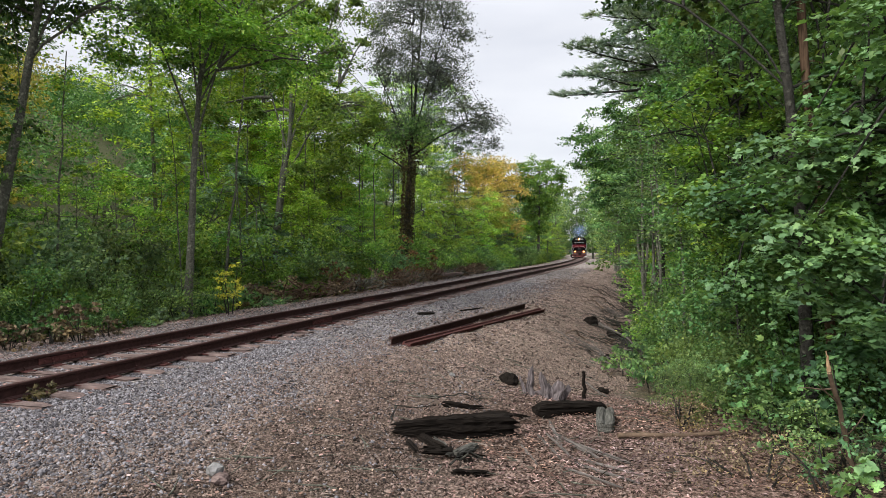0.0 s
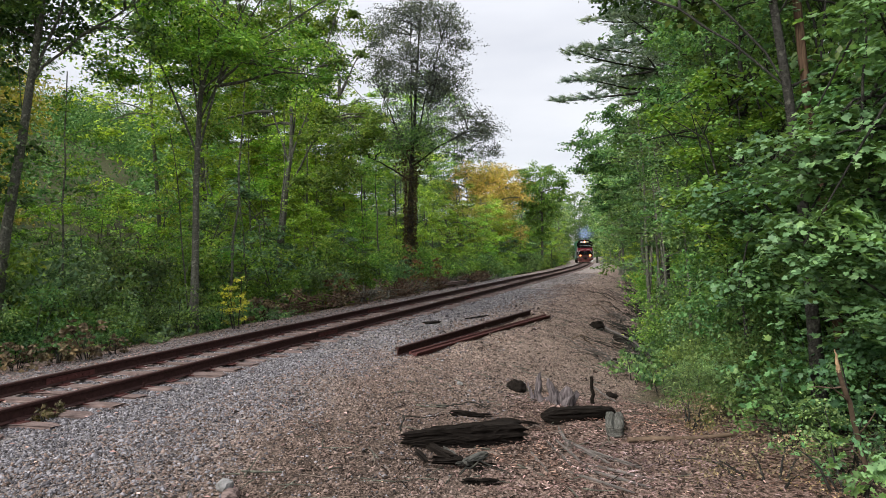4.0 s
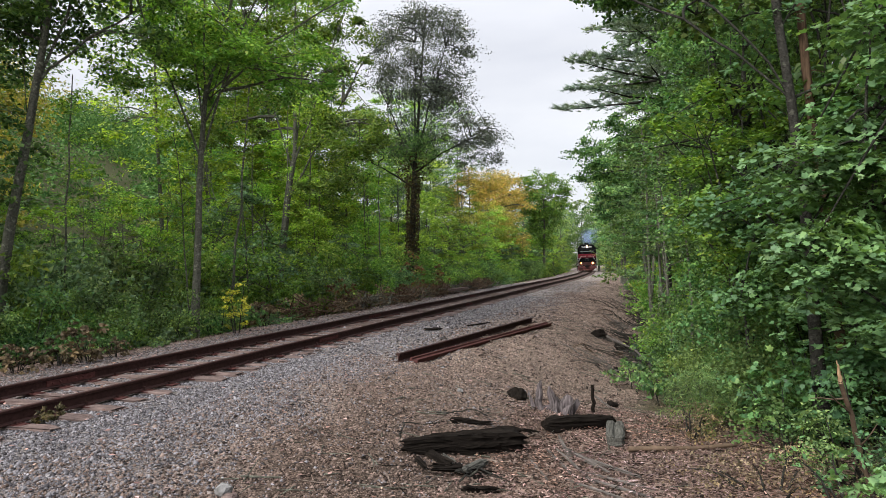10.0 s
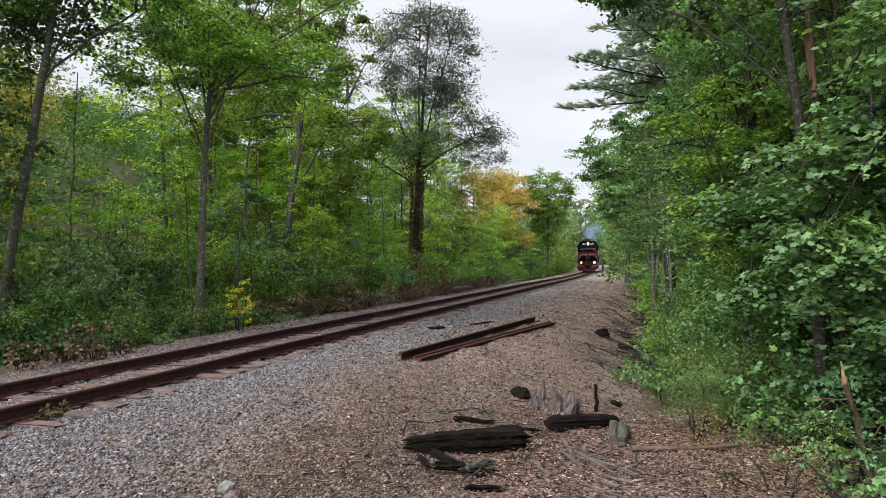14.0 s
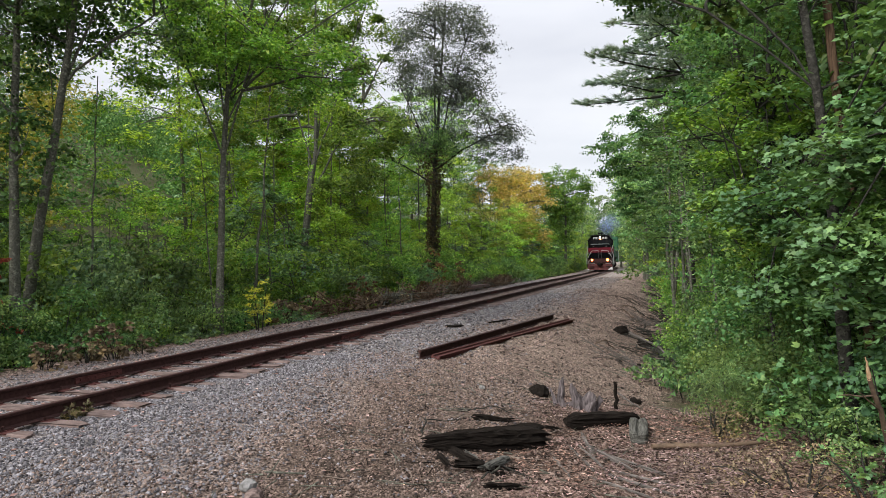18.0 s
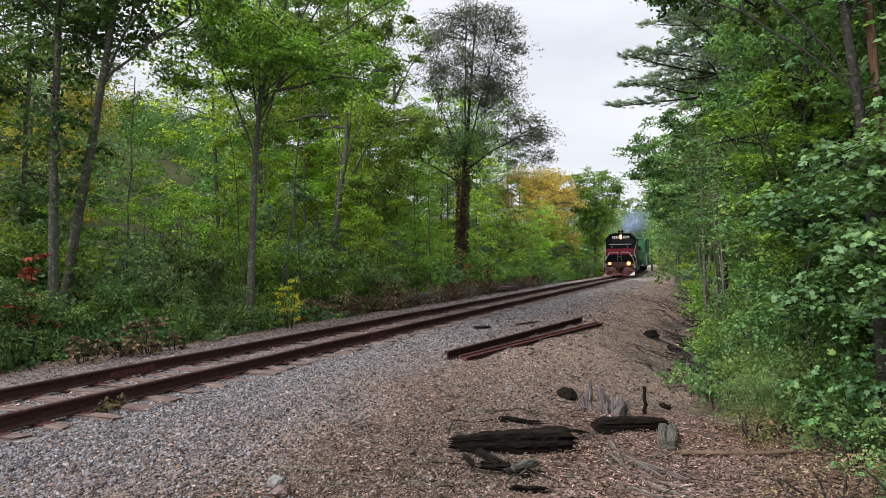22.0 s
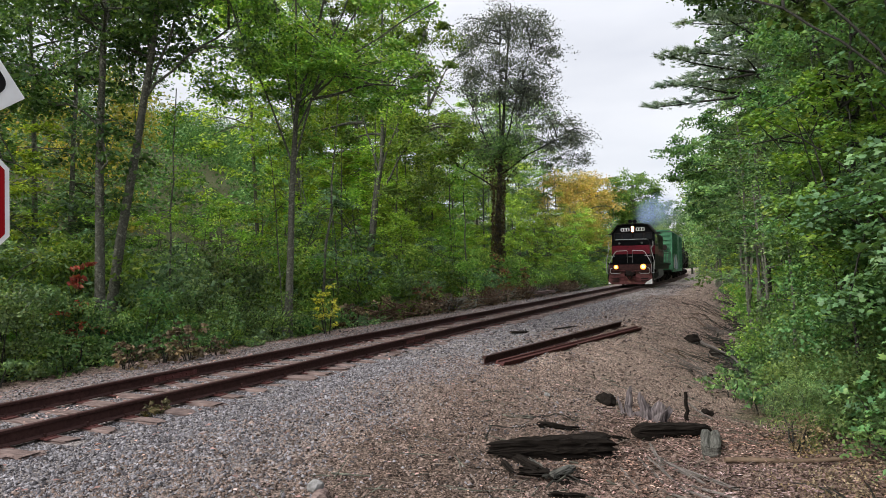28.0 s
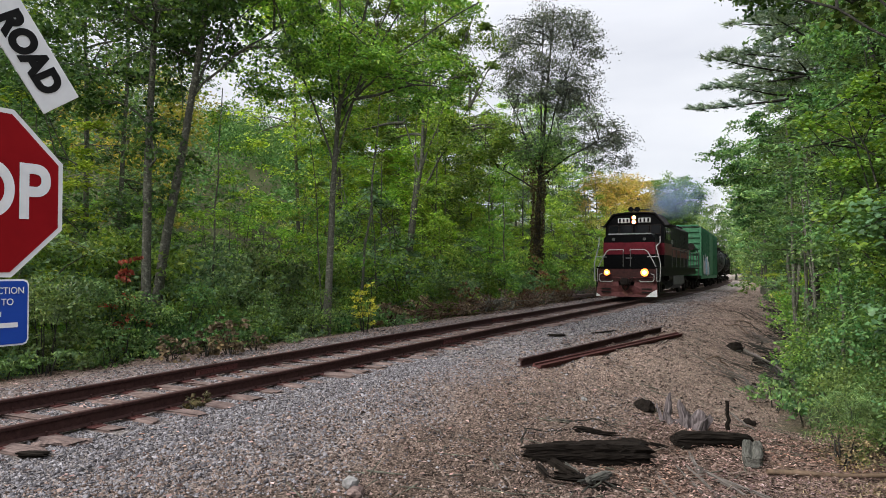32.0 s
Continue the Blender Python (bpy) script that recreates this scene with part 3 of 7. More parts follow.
def bogie(root, y, base, r):
    """A two-axle bogie: side frames with springs and boxes, a bolster, and its wheelsets."""
    bo = new("bogie")
    bo.parent = root
    bo.matrix_basis = pose(0, y, 0)
    for s in (-1, 1):
        bm = bmesh.new()
        prism(bm, [(-base / 2 - 0.35, r - 0.02), (-base / 2 + 0.3, r - 0.14), (-0.45, r - 0.30), (0.45, r - 0.30), (base / 2 - 0.3, r - 0.14), (base / 2 + 0.35, r - 0.02),
                   (base / 2 + 0.35, r + 0.18), (0.55, r + 0.34), (-0.55, r + 0.34), (-base / 2 - 0.35, r + 0.18)], "x", s * 0.98 - 0.05, s * 0.98 + 0.05)
        part("side_frame", bm, "iron", bo)
        for u in (-base / 2, base / 2):
            part("axle_box", box(bmesh.new(), s * 1.09 - 0.08, s * 1.09 + 0.08, u - 0.16, u + 0.16, r - 0.14, r + 0.14, 0.03), "iron", bo)
        bm = bmesh.new()
        for u in (-0.22, 0, 0.22):
            cyl(bm, (s * 1.06, u, r - 0.26), (s * 1.06, u, r + 0.16), 0.09, n=10)
        part("spring", bm, "iron", bo)
    part("bolster", box(bmesh.new(), -1.1, 1.1, -0.22, 0.22, r - 0.05, r + 0.28, 0.03), "iron", bo)
    for u in (-base / 2, base / 2):
        wheelset(root, y + u, r)


def coupler(root, y, d):
    bm = bmesh.new()
    box(bm, -0.11, 0.11, min(y, y + d * 0.6), max(y, y + d * 0.6), 0.76, 0.98, 0.02)
    box(bm, -0.19, 0.19, min(y + d * 0.45, y + d * 0.75), max(y + d * 0.45, y + d * 0.75), 0.70, 1.04, 0.04)
    part("coupler", bm, "iron", root)


def pipe(name, root, pts, r, mat, n=7):
    return part(name, bent_pipe(bmesh.new(), pts, r, n), mat, root)


def locomotive():
    root = thing("locomotive", "black diesel locomotive with a red nose band and white handrails", "locomotive")
    # underframe, deck and pilot
    part("underframe", box(bmesh.new(), -1.35, 1.35, 0.75, 17.3, 1.12, 1.5, 0.03), "paint_black", root)
    part("deck", box(bmesh.new(), -1.55, 1.55, 0.55, 17.45, 1.5, 1.62, 0.02), "paint_black", root)
    part("pilot_plate", box(bmesh.new(), -1.45, 1.45, 0.50, 0.60, 0.86, 1.5, 0.02), "pilot_red", root, "grimy dark red pilot plate")
    bm = bmesh.new()
    prism(bm, [(-1.52, 0.10), (1.52, 0.10), (1.50, 0.50), (1.44, 0.90), (0.42, 0.90), (0.36, 0.66), (-0.36, 0.66), (-0.42, 0.90), (-1.44, 0.90), (-1.50, 0.50)], "y", 0.22, 0.27)
    for v in bm.verts:
        v.co.y += abs(v.co.x) * 0.14 + (v.co.z - 0.1) * 0.30
    plow = part("snow_plow", bm, "plow_red", root, "faded red steel plow with white corners")
    for s in (-1, 1):
        bm = bmesh.new()
        k = 1.0 if s > 0 else 0.45
        prism(bm, [(s * (1.505 - 0.525 * k), 0.115), (s * 1.505, 0.115), (s * 1.49, 0.115 + 0.365 * k), (s * (1.505 - 0.285 * k), 0.115 + 0.215 * k)], "y", 0.185, 0.215)
        for v in bm.verts:
            v.co.y += abs(v.co.x) * 0.14 + (v.co.z - 0.1) * 0.30
        part("corner_stripe", bm, "white_paint", plow, "white painted corner")
        bm = bmesh.new()
        for z in (0.30, 0.46):
            box(bm, s * 1.0 - 0.24, s * 1.0 + 0.24, 0.33 + z * 0.2, 0.40 + z * 0.2, z, z + 0.07)
        part("footstep", bm, "iron", plow)
        for z in (0.42, 0.72, 1.02, 1.30):
            part("side_step", box(bmesh.new(), s * 1.33 - 0.2, s * 1.33 + 0.2, 0.62, 0.95, z, z + 0.035), "iron", root)
        part("step_panel", box(bmesh.new(), s * 1.53 - 0.02, s * 1.53 + 0.02, 0.58, 1.05, 0.32, 1.5, 0.01), "paint_black", root)
    coupler(root, 0.55, -0.8)
    for x, d in ((-0.32, 0.30), (-0.24, 0.22), (0.26, -0.26), (0.36, -0.36)):
        pipe("air_hose", root, [(x, 0.52, 1.12), (x + d * 0.3, 0.30, 0.85), (x + d * 0.6, 0.24, 0.55), (x + d, 0.30, 0.42)], 0.028, "iron")
    part("uncoupling_lever", bent_pipe(bmesh.new(), [(-1.3, 0.46, 1.08), (-0.5, 0.40, 1.08), (0.0, 0.36, 0.98), (0.5, 0.40, 1.08), (1.3, 0.46, 1.08)], 0.02), "plow_red", root)
    # ditch lights
    for s, mat in ((-1, "lamp_dim"), (1, "lamp_warm")):
        lamp = part("ditch_light", cyl(bmesh.new(), (s * 0.93, 0.30, 1.32), (s * 0.93, 0.50, 1.32), 0.20 if s > 0 else 0.17, 0.14, 20), "paint_black", root)
        # The disc's own glow replaces the halo round the lens.
        part("reflector_halo", cyl(bmesh.new(), (s * 0.93, 0.288, 1.32), (s * 0.93, 0.30, 1.32), 0.195 if s > 0 else 0.155, n=20), "reflector_halo", lamp)
        part("lens", cyl(bmesh.new(), (s * 0.93, 0.25, 1.32), (s * 0.93, 0.287, 1.32), 0.105 if s > 0 else 0.08, n=20), mat, lamp, "glowing warm lamp lens")
    # nose with its red band
    bm = bmesh.new()
    prism(bm, [(-1.30, 1.62), (1.30, 1.62), (1.30, 3.06), (1.12, 3.26), (-1.12, 3.26), (-1.30, 3.06)], "y", 1.15, 2.55)
    nose = part("nose", bm, "paint_black", root)
    part("red_band", box(bmesh.new(), -1.315, 1.315, 1.135, 2.56, 2.24, 2.86, 0.012), "paint_red", nose, "dark red painted band")
    part("nose_door", box(bmesh.new(), -0.30, 0.30, 1.141, 1.148, 1.70, 3.0, 0.003), "paint_black", nose)
    # Pale strip added for the light reflected off the nose top.
    part("sill_sheen", box(bmesh.new(), -1.08, 1.08, 1.22, 2.50, 3.262, 3.33, 0.01), "pale_steel", nose, "pale grey strip under the windscreen, standing in for reflected light")
    for s in (-1, 1):
        part("marker_lamp", cyl(bmesh.new(), (s * 0.78, 1.09, 3.02), (s * 0.78, 1.15, 3.02), 0.075, n=14), "grey_steel", nose)
    part("name_plate", box(bmesh.new(), -0.16, 0.16, 1.10, 1.117, 2.02, 2.09), "grey_steel", nose)
    # cab: side walls, roof with sloped shoulders
    bm = bmesh.new()
    prism(bm, [(-1.53, 1.62), (1.53, 1.62), (1.53, 3.78), (1.06, 4.36), (0.5, 4.42), (-0.5, 4.42), (-1.06, 4.36), (-1.53, 3.78)], "y", 2.55, 4.95)
    cab = part("cab", bm, "paint_black", root)
    part("red_band", box(bmesh.new(), -1.545, 1.545, 2.535, 4.96, 2.24, 2.86, 0.012), "paint_red", cab, "dark red painted band")
    bm = bmesh.new()
    for a, b in (((-1.62, 3.74), (-1.10, 4.40)), ((-1.10, 4.40), (-0.5, 4.47)), ((-0.5, 4.47), (0.5, 4.47)), ((0.5, 4.47), (1.10, 4.40)), ((1.10, 4.40), (1.62, 3.74))):
        prism(bm, [a, b, (b[0], b[1] + 0.045), (a[0], a[1] + 0.045)], "y", 2.42, 5.02)
    part("roof", bm, "iron", cab, "dull dark weathered roof sheet")
    for x0, x1 in ((-1.32, -0.86), (-0.74, -0.10), (0.10, 0.74), (0.86, 1.32)):
        w = part("windscreen", box(bmesh.new(), x0, x1, 2.525, 2.548, 3.36, 3.80, 0.008), "window_glass", cab)
        part("window_frame", box(bmesh.new(), x0 - 0.03, x1 + 0.03, 2.535, 2.549, 3.33, 3.83, 0.004), "iron", w)
    for s in (-1, 1):
        for y0, y1 in ((2.85, 3.5), (3.65, 4.5)):
            part("side_window", box(bmesh.new(), s * 1.54 - 0.012, s * 1.54 + 0.012, y0, y1, 3.05, 3.72, 0.005), "window_glass", cab)
        part("sun_visor", box(bmesh.new(), s * 1.70 - 0.17, s * 1.70 + 0.17, 2.9, 4.5, 3.80, 3.83, 0.005), "paint_black", cab)
        nb = part("number_board", box(bmesh.new(), s * 0.54 - 0.31, s * 0.54 + 0.31, 2.46, 2.54, 3.95, 4.20, 0.02), "white_paint", cab, "white number board")
        for k in (-0.2, 0.0, 0.2):
            part("bar", box(bmesh.new(), s * 0.54 + k - 0.05, s * 0.54 + k + 0.05, 2.450, 2.459, 3.98, 4.17), "paint_black", nb)
    hl = part("headlight_housing", box(bmesh.new(), -0.17, 0.17, 2.44, 2.54, 3.86, 4.36, 0.05), "paint_black", cab)
    for z in (3.99, 4.22):
        # Glowing disc for the halo round each headlight.
        part("reflector_halo", cyl(bmesh.new(), (0, 2.425, z), (0, 2.439, z), 0.112, n=18), "reflector_halo", hl)
        part("headlight", cyl(bmesh.new(), (0, 2.40, z), (0, 2.438, z), 0.085, n=18), "head_lamp", hl, "glowing headlight")
    horn = part("horn", cyl(bmesh.new(), (-0.02, 2.6, 4.66), (-0.02, 3.2, 4.62), 0.05, 0.03), "iron", cab)
    for x in (-0.17, 0.17):
        part("trumpet", cyl(bmesh.new(), (x, 2.5, 4.66), (x, 2.95, 4.62), 0.14, 0.03, 14), "paint_black", horn)
        part("horn_bracket", cyl(bmesh.new(), (x, 2.75, 4.44), (x, 2.75, 4.64), 0.025, n=8), "iron", horn)
    # long hood
    bm = bmesh.new()
    prism(bm, [(-0.92, 1.62), (0.92, 1.62), (0.92, 4.08), (0.70, 4.28), (-0.70, 4.28), (-0.92, 4.08)], "y", 4.96, 16.9)
    hood = part("long_hood", bm, "paint_black", root)
    for s in (-1, 1):
        for k, y in enumerate(np.arange(5.3, 16.3, 0.92)):
            part("hood_door", box(bmesh.new(), s * 0.925 - 0.012, s * 0.925 + 0.012, y, y + 0.82, 1.75, 3.35, 0.006), "paint_black", hood)
        for y in (12.6, 14.6):
            bm = bmesh.new()
            for z in np.arange(2.6, 3.9, 0.09):
                box(bm, s * 0.95 - 0.015, s * 0.95 + 0.015, y, y + 1.5, z, z + 0.04)
            tagged(part("radiator_grille", bm, "iron", hood), kind="stuff")
        for k in range(7):
            part("letter_bar", box(bmesh.new(), s * 0.942 - 0.003, s * 0.942 + 0.003, 6.2 + k * 0.52, 6.52 + k * 0.52, 3.02, 3.28), "pale_steel", hood)
        part("side_band", box(bmesh.new(), s * 0.945 - 0.004, s * 0.945 + 0.004, 4.98, 16.85, 2.24, 2.86), "paint_red", hood, "dark red painted band")
    part("exhaust_stack", box(bmesh.new(), -0.25, 0.25, 9.0, 9.7, 4.28, 4.50, 0.03), "iron", hood)
    for y in (6.6, 13.2, 14.6, 16.0):
        part("roof_fan", cyl(bmesh.new(), (0, y, 4.26), (0, y, 4.44), 0.62, n=22), "iron", hood)
    part("air_filter_box", box(bmesh.new(), -0.85, 0.85, 4.97, 6.1, 4.2, 4.52, 0.05), "paint_black", hood)
    # handrails
    for s in (-1, 1):
        pipe("corner_handrail", root, [(s * 1.47, 0.62, 0.88), (s * 1.62, 0.60, 0.90), (s * 1.65, 0.60, 1.75), (s * 1.44, 0.62, 2.62), (s * 1.50, 0.95, 2.74), (s * 1.54, 1.15, 2.82), (s * 1.54, 1.20, 3.15)], 0.026, "rail_white")
        pipe("front_handrail", root, [(s * 1.46, 0.58, 0.90), (s * 1.47, 0.58, 1.50), (s * 1.28, 0.58, 1.92), (s * 1.02, 0.60, 2.38), (s * 0.88, 0.60, 2.46), (s * 0.18, 0.60, 2.48), (s * 0.16, 0.60, 2.40)], 0.026, "rail_white")
        pipe("rail_post", root, [(s * 0.18, 0.60, 1.62), (s * 0.18, 0.60, 2.46)], 0.02, "grey_steel")
        pipe("grab_iron", root, [(s * 0.66, 0.44, 0.92), (s * 0.72, 0.40, 0.86), (s * 1.28, 0.44, 0.86), (s * 1.36, 0.44, 0.95), (s * 1.36, 0.44, 1.20), (s * 1.20, 0.44, 1.26)], 0.022, "rail_white")
        pipe("knee_rail", root, [(s * 1.02, 0.58, 2.10), (s * 1.55, 0.60, 2.12)], 0.02, "rail_white")
        for k in range(8):
            y = 5.4 + 1.6 * k
            pipe("stanchion", root, [(s * 1.50, y, 1.62), (s * 1.50, y, 2.62)], 0.022, "grey_steel", 6)
        pipe("side_handrail", root, [(s * 1.50, 5.2, 2.62), (s * 1.50, 17.0, 2.62)], 0.024, "grey_steel")
        pipe("rear_handrail", root, [(s * 1.55, 17.3, 0.8), (s * 1.55, 17.3, 2.6), (s * 1.4, 17.0, 3.1)], 0.026, "grey_steel")
    # The tank's grey carries the highlight along its side as colour.
    part("fuel_tank", prism(bmesh.new(), [(-1.38, 0.62), (-1.1, 0.36), (1.1, 0.36), (1.38, 0.62), (1.38, 1.12), (-1.38, 1.12)], "y", 6.6, 11.0), "grey_steel", root, "grey fuel tank, its highlight put into the colour")
    for s in (-1, 1):
        part("air_reservoir", cyl(bmesh.new(), (s * 1.2, 5.3, 1.0), (s * 1.2, 6.5, 1.0), 0.16, n=14), "iron", root)
    coupler(root, 17.4, 0.8)
    bogie(root, 3.6, 2.74, 0.51)
    bogie(root, 14.4, 2.74, 0.51)
    return root


def boxcar():
    root = thing("boxcar", "green steel boxcar with ribbed ends and painted scrawl on its side", "boxcar")
    L, w, z0, z1 = 16.6, 1.52, 1.05, 4.68
    part("body", box(bmesh.new(), -w, w, 0.7, L - 0.7, z0, z1, 0.02), "box_green", root)
    part("roof", prism(bmesh.new(), [(-w - 0.03, z1 + 0.002), (w + 0.03, z1 + 0.002), (w + 0.03, z1 + 0.05), (0, z1 + 0.16), (-w - 0.03, z1 + 0.05)], "y", 0.65, L - 0.65), "grey_steel", root, "grey metal roof")
    for y in (0.66, L - 0.66):
        for z in np.arange(1.35, 4.8, 0.42):
            part("end_rib", box(bmesh.new(), -w + 0.12, w - 0.12, y - 0.05, y + 0.05, z, z + 0.17, 0.04), "box_green", root)
        for x in (-w + 0.05, w - 0.05):
            part("corner_post", box(bmesh.new(), x - 0.06, x + 0.06, y - 0.06, y + 0.06, z0, z1, 0.01), "box_green", root)
    for s in (-1, 1):
        for y in list(np.arange(1.3, 6.4, 0.62)) + list(np.arange(10.2, 15.8, 0.62)):
            part("side_post", box(bmesh.new(), s * w - 0.04, s * w + 0.05 * s + 0.04, y, y + 0.10, z0 + 0.05, z1 - 0.05, 0.01), "box_green", root)
        door = part("door", box(bmesh.new(), s * (w + 0.07) - 0.04, s * (w + 0.07) + 0.04, 6.7, 9.9, z0 + 0.1, z1 - 0.1, 0.01), "box_green", root)
        for z in np.arange(1.5, 4.6, 0.5):
            part("door_rib", box(bmesh.new(), s * (w + 0.12) - 0.03, s * (w + 0.12) + 0.03, 6.8, 9.8, z, z + 0.10, 0.01), "box_green", door)
        part("side_sill", box(bmesh.new(), s * w - 0.05, s * w + 0.05, 0.7, L - 0.7, 0.82, z0 + 0.03, 0.01), "box_green", root)
        sc = np.random.default_rng(31)
        for k in range(20):
            x, y, h = s * (w + 0.095), sc.uniform(1.1, 6.0), sc.uniform(0.7, 1.5)
            pts = [(x, y + sc.uniform(-0.1, 0.5), 1.12 + h * v + sc.uniform(-0.1, 0.1)) for v in (0, 0.9, 0.2, 0.7, 0.4, 1.0, 0.1)]
            part("scrawl", bent_pipe(bmesh.new(), pts, 0.04, 5), ("white_paint", "pale_blue", "pale_steel")[k % 3], root, "sprayed paint stroke")
        bm = bmesh.new()
        for z in np.arange(1.0, 4.8, 0.45):
            box(bm, s * (w + 0.09) - 0.015, s * (w + 0.09) + 0.015, 0.75, 1.15, z, z + 0.03)
        part("ladder", bm, "box_green", root)
    part("brake_wheel", cyl(bmesh.new(), (0.8, 0.5, 3.2), (0.8, 0.54, 3.2), 0.28, n=18), "iron", root)
    part("underframe", box(bmesh.new(), -0.4, 0.4, 0.7, L - 0.7, 0.75, 1.04, 0.02), "iron", root)
    coupler(root, 0.7, -0.8)
    coupler(root, L - 0.7, 0.8)
    bogie(root, 2.6, 1.73, 0.42)
    bogie(root, 14.0, 1.73, 0.42)
    return root


def tank_car():
    root = thing("tank_car", "black steel tank car with a dome hatch and end ladders", "tank car", group="tank cars")
    L = 15.6
    bm = bmesh.new()
    bmesh.ops.create_uvsphere(bm, u_segments=28, v_segments=16, radius=1.45)
    for v in bm.verts:
        a = v.co.copy()
        y = math.copysign(max(0.0, abs(a.z) * 0.45), a.z)
        v.co = Vector((a.x, y + math.copysign(6.1, a.z), a.y))
    bmesh.ops.translate(bm, verts=bm.verts, vec=(0, L / 2, 2.52))
    part("tank", bm, "tank_black", root, smooth=True)
    for y in np.arange(2.6, 13.5, 1.85):
        part("band", cyl(bmesh.new(), (0, y, 2.52), (0, y + 0.10, 2.52), 1.475, n=28), "tank_black", root)
    dome = part("dome", cyl(bmesh.new(), (0, L / 2, 3.85), (0, L / 2, 4.3), 0.5, n=20), "tank_black", root)
    part("lid", cyl(bmesh.new(), (0, L / 2, 4.30), (0, L / 2, 4.42), 0.36, n=16), "iron", dome)
    for y in (L / 2 - 1.1, L / 2 + 1.1):
        part("valve", cyl(bmesh.new(), (0.1, y, 3.9), (0.1, y, 4.2), 0.14, n=12), "iron", root)
    part("walkway", box(bmesh.new(), -0.9, 0.9, L / 2 - 1.6, L / 2 + 1.6, 3.93, 3.97), "iron", root)
    for s in (-1, 1):
        pipe("top_rail", root, [(s * 0.9, L / 2 - 1.6, 3.95), (s * 0.9, L / 2 - 1.6, 4.75), (s * 0.9, L / 2 + 1.6, 4.75), (s * 0.9, L / 2 + 1.6, 3.95)], 0.025, "iron")
        pipe("ladder", root, [(s * 1.5, L / 2 - 0.25, 1.0), (s * 1.5, L / 2 - 0.25, 3.0), (s * 0.95, L / 2 - 0.25, 4.0)], 0.025, "iron")
        pipe("side_rail", root, [(s * 1.5, 0.7, 1.1), (s * 1.5, 0.7, 2.1), (s * 1.5, L - 0.7, 2.1), (s * 1.5, L - 0.7, 1.1)], 0.025, "iron")
    for y in (0.6, L - 1.8):
        part("end_sill", box(bmesh.new(), -1.5, 1.5, y, y + 1.2, 0.95, 1.12, 0.02), "iron", root)
        part("saddle", prism(bmesh.new(), [(-1.2, 1.0), (1.2, 1.0), (1.3, 1.75), (-1.3, 1.75)], "y", y + 1.0, y + 1.5), "iron", root)
    coupler(root, 0.7, -0.8)
    coupler(root, L - 0.7, 0.8)
    bogie(root, 2.4, 1.73, 0.42)
    bogie(root, 13.2, 1.73, 0.42)
    return root


cars = [(locomotive(), 0.0, 3.6, 14.4, wheelsets)]
wheelsets = []
cars.append((boxcar(), 19.2, 2.6, 14.0, wheelsets))
for start in (36.6, 52.8):
    wheelsets = []
    cars.append((tank_car(), start, 2.4, 13.2, wheelsets))

# ---- trees and shrubs ----
BLADE = np.array([(0.30, -0.45, 0.0), (0.05, 0.60, 0.03), (-0.36, -0.20, 0.06)])


def bent(a, b, n, wobble, rng, sag=0.0):
    t = np.linspace(0, 1, n)[:, None]
    p = np.asarray(a) * (1 - t) + np.asarray(b) * t
    w = rng.normal(size=(n, 3)) * wobble
    w[0] = 0
    p += np.cumsum(w, 0) * 0.5
    p[:, 2] += sag * 4 * (t * (1 - t))[:, 0]
    return p


def sprays(C, R, count, rng, flat, twig=11, droop=0.4):
    """Leaf places and tilts: fans of leaves that droop outwards inside each clump, with gaps between them."""
    m = max(1, count // twig)
    k = rng.integers(0, len(C), m)
    d = rng.normal(size=(m, 3))
    d /= np.linalg.norm(d, axis=1)[:, None]
    out = d * np.array((1, 1, 0.4))
    d *= (rng.uniform(0.15, 1.0, (m, 1)) ** 0.5) * R[k][:, None]
    d[:, 2] *= flat
    nrm = np.array((0, 0, 0.95)) + droop * out + rng.normal(size=(m, 3)) * 0.24
    nrm /= np.linalg.norm(nrm, axis=1)[:, None]
    side = np.cross(nrm, rng.normal(size=(m, 3)))
    side /= np.linalg.norm(side, axis=1)[:, None]
    over = np.cross(nrm, side)
    reach = (0.34 * R[k])[:, None]
    side, over = np.repeat(side * reach, twig, 0), np.repeat(over * reach * 0.6, twig, 0)
    n = m * twig
    p = np.repeat(C[k] + d, twig, 0) + side * rng.normal(size=(n, 1)) + over * rng.normal(size=(n, 1)) + np.repeat(nrm * reach * 0.12, twig, 0) * rng.normal(size=(n, 1))
    return p, np.repeat(nrm, twig, 0)


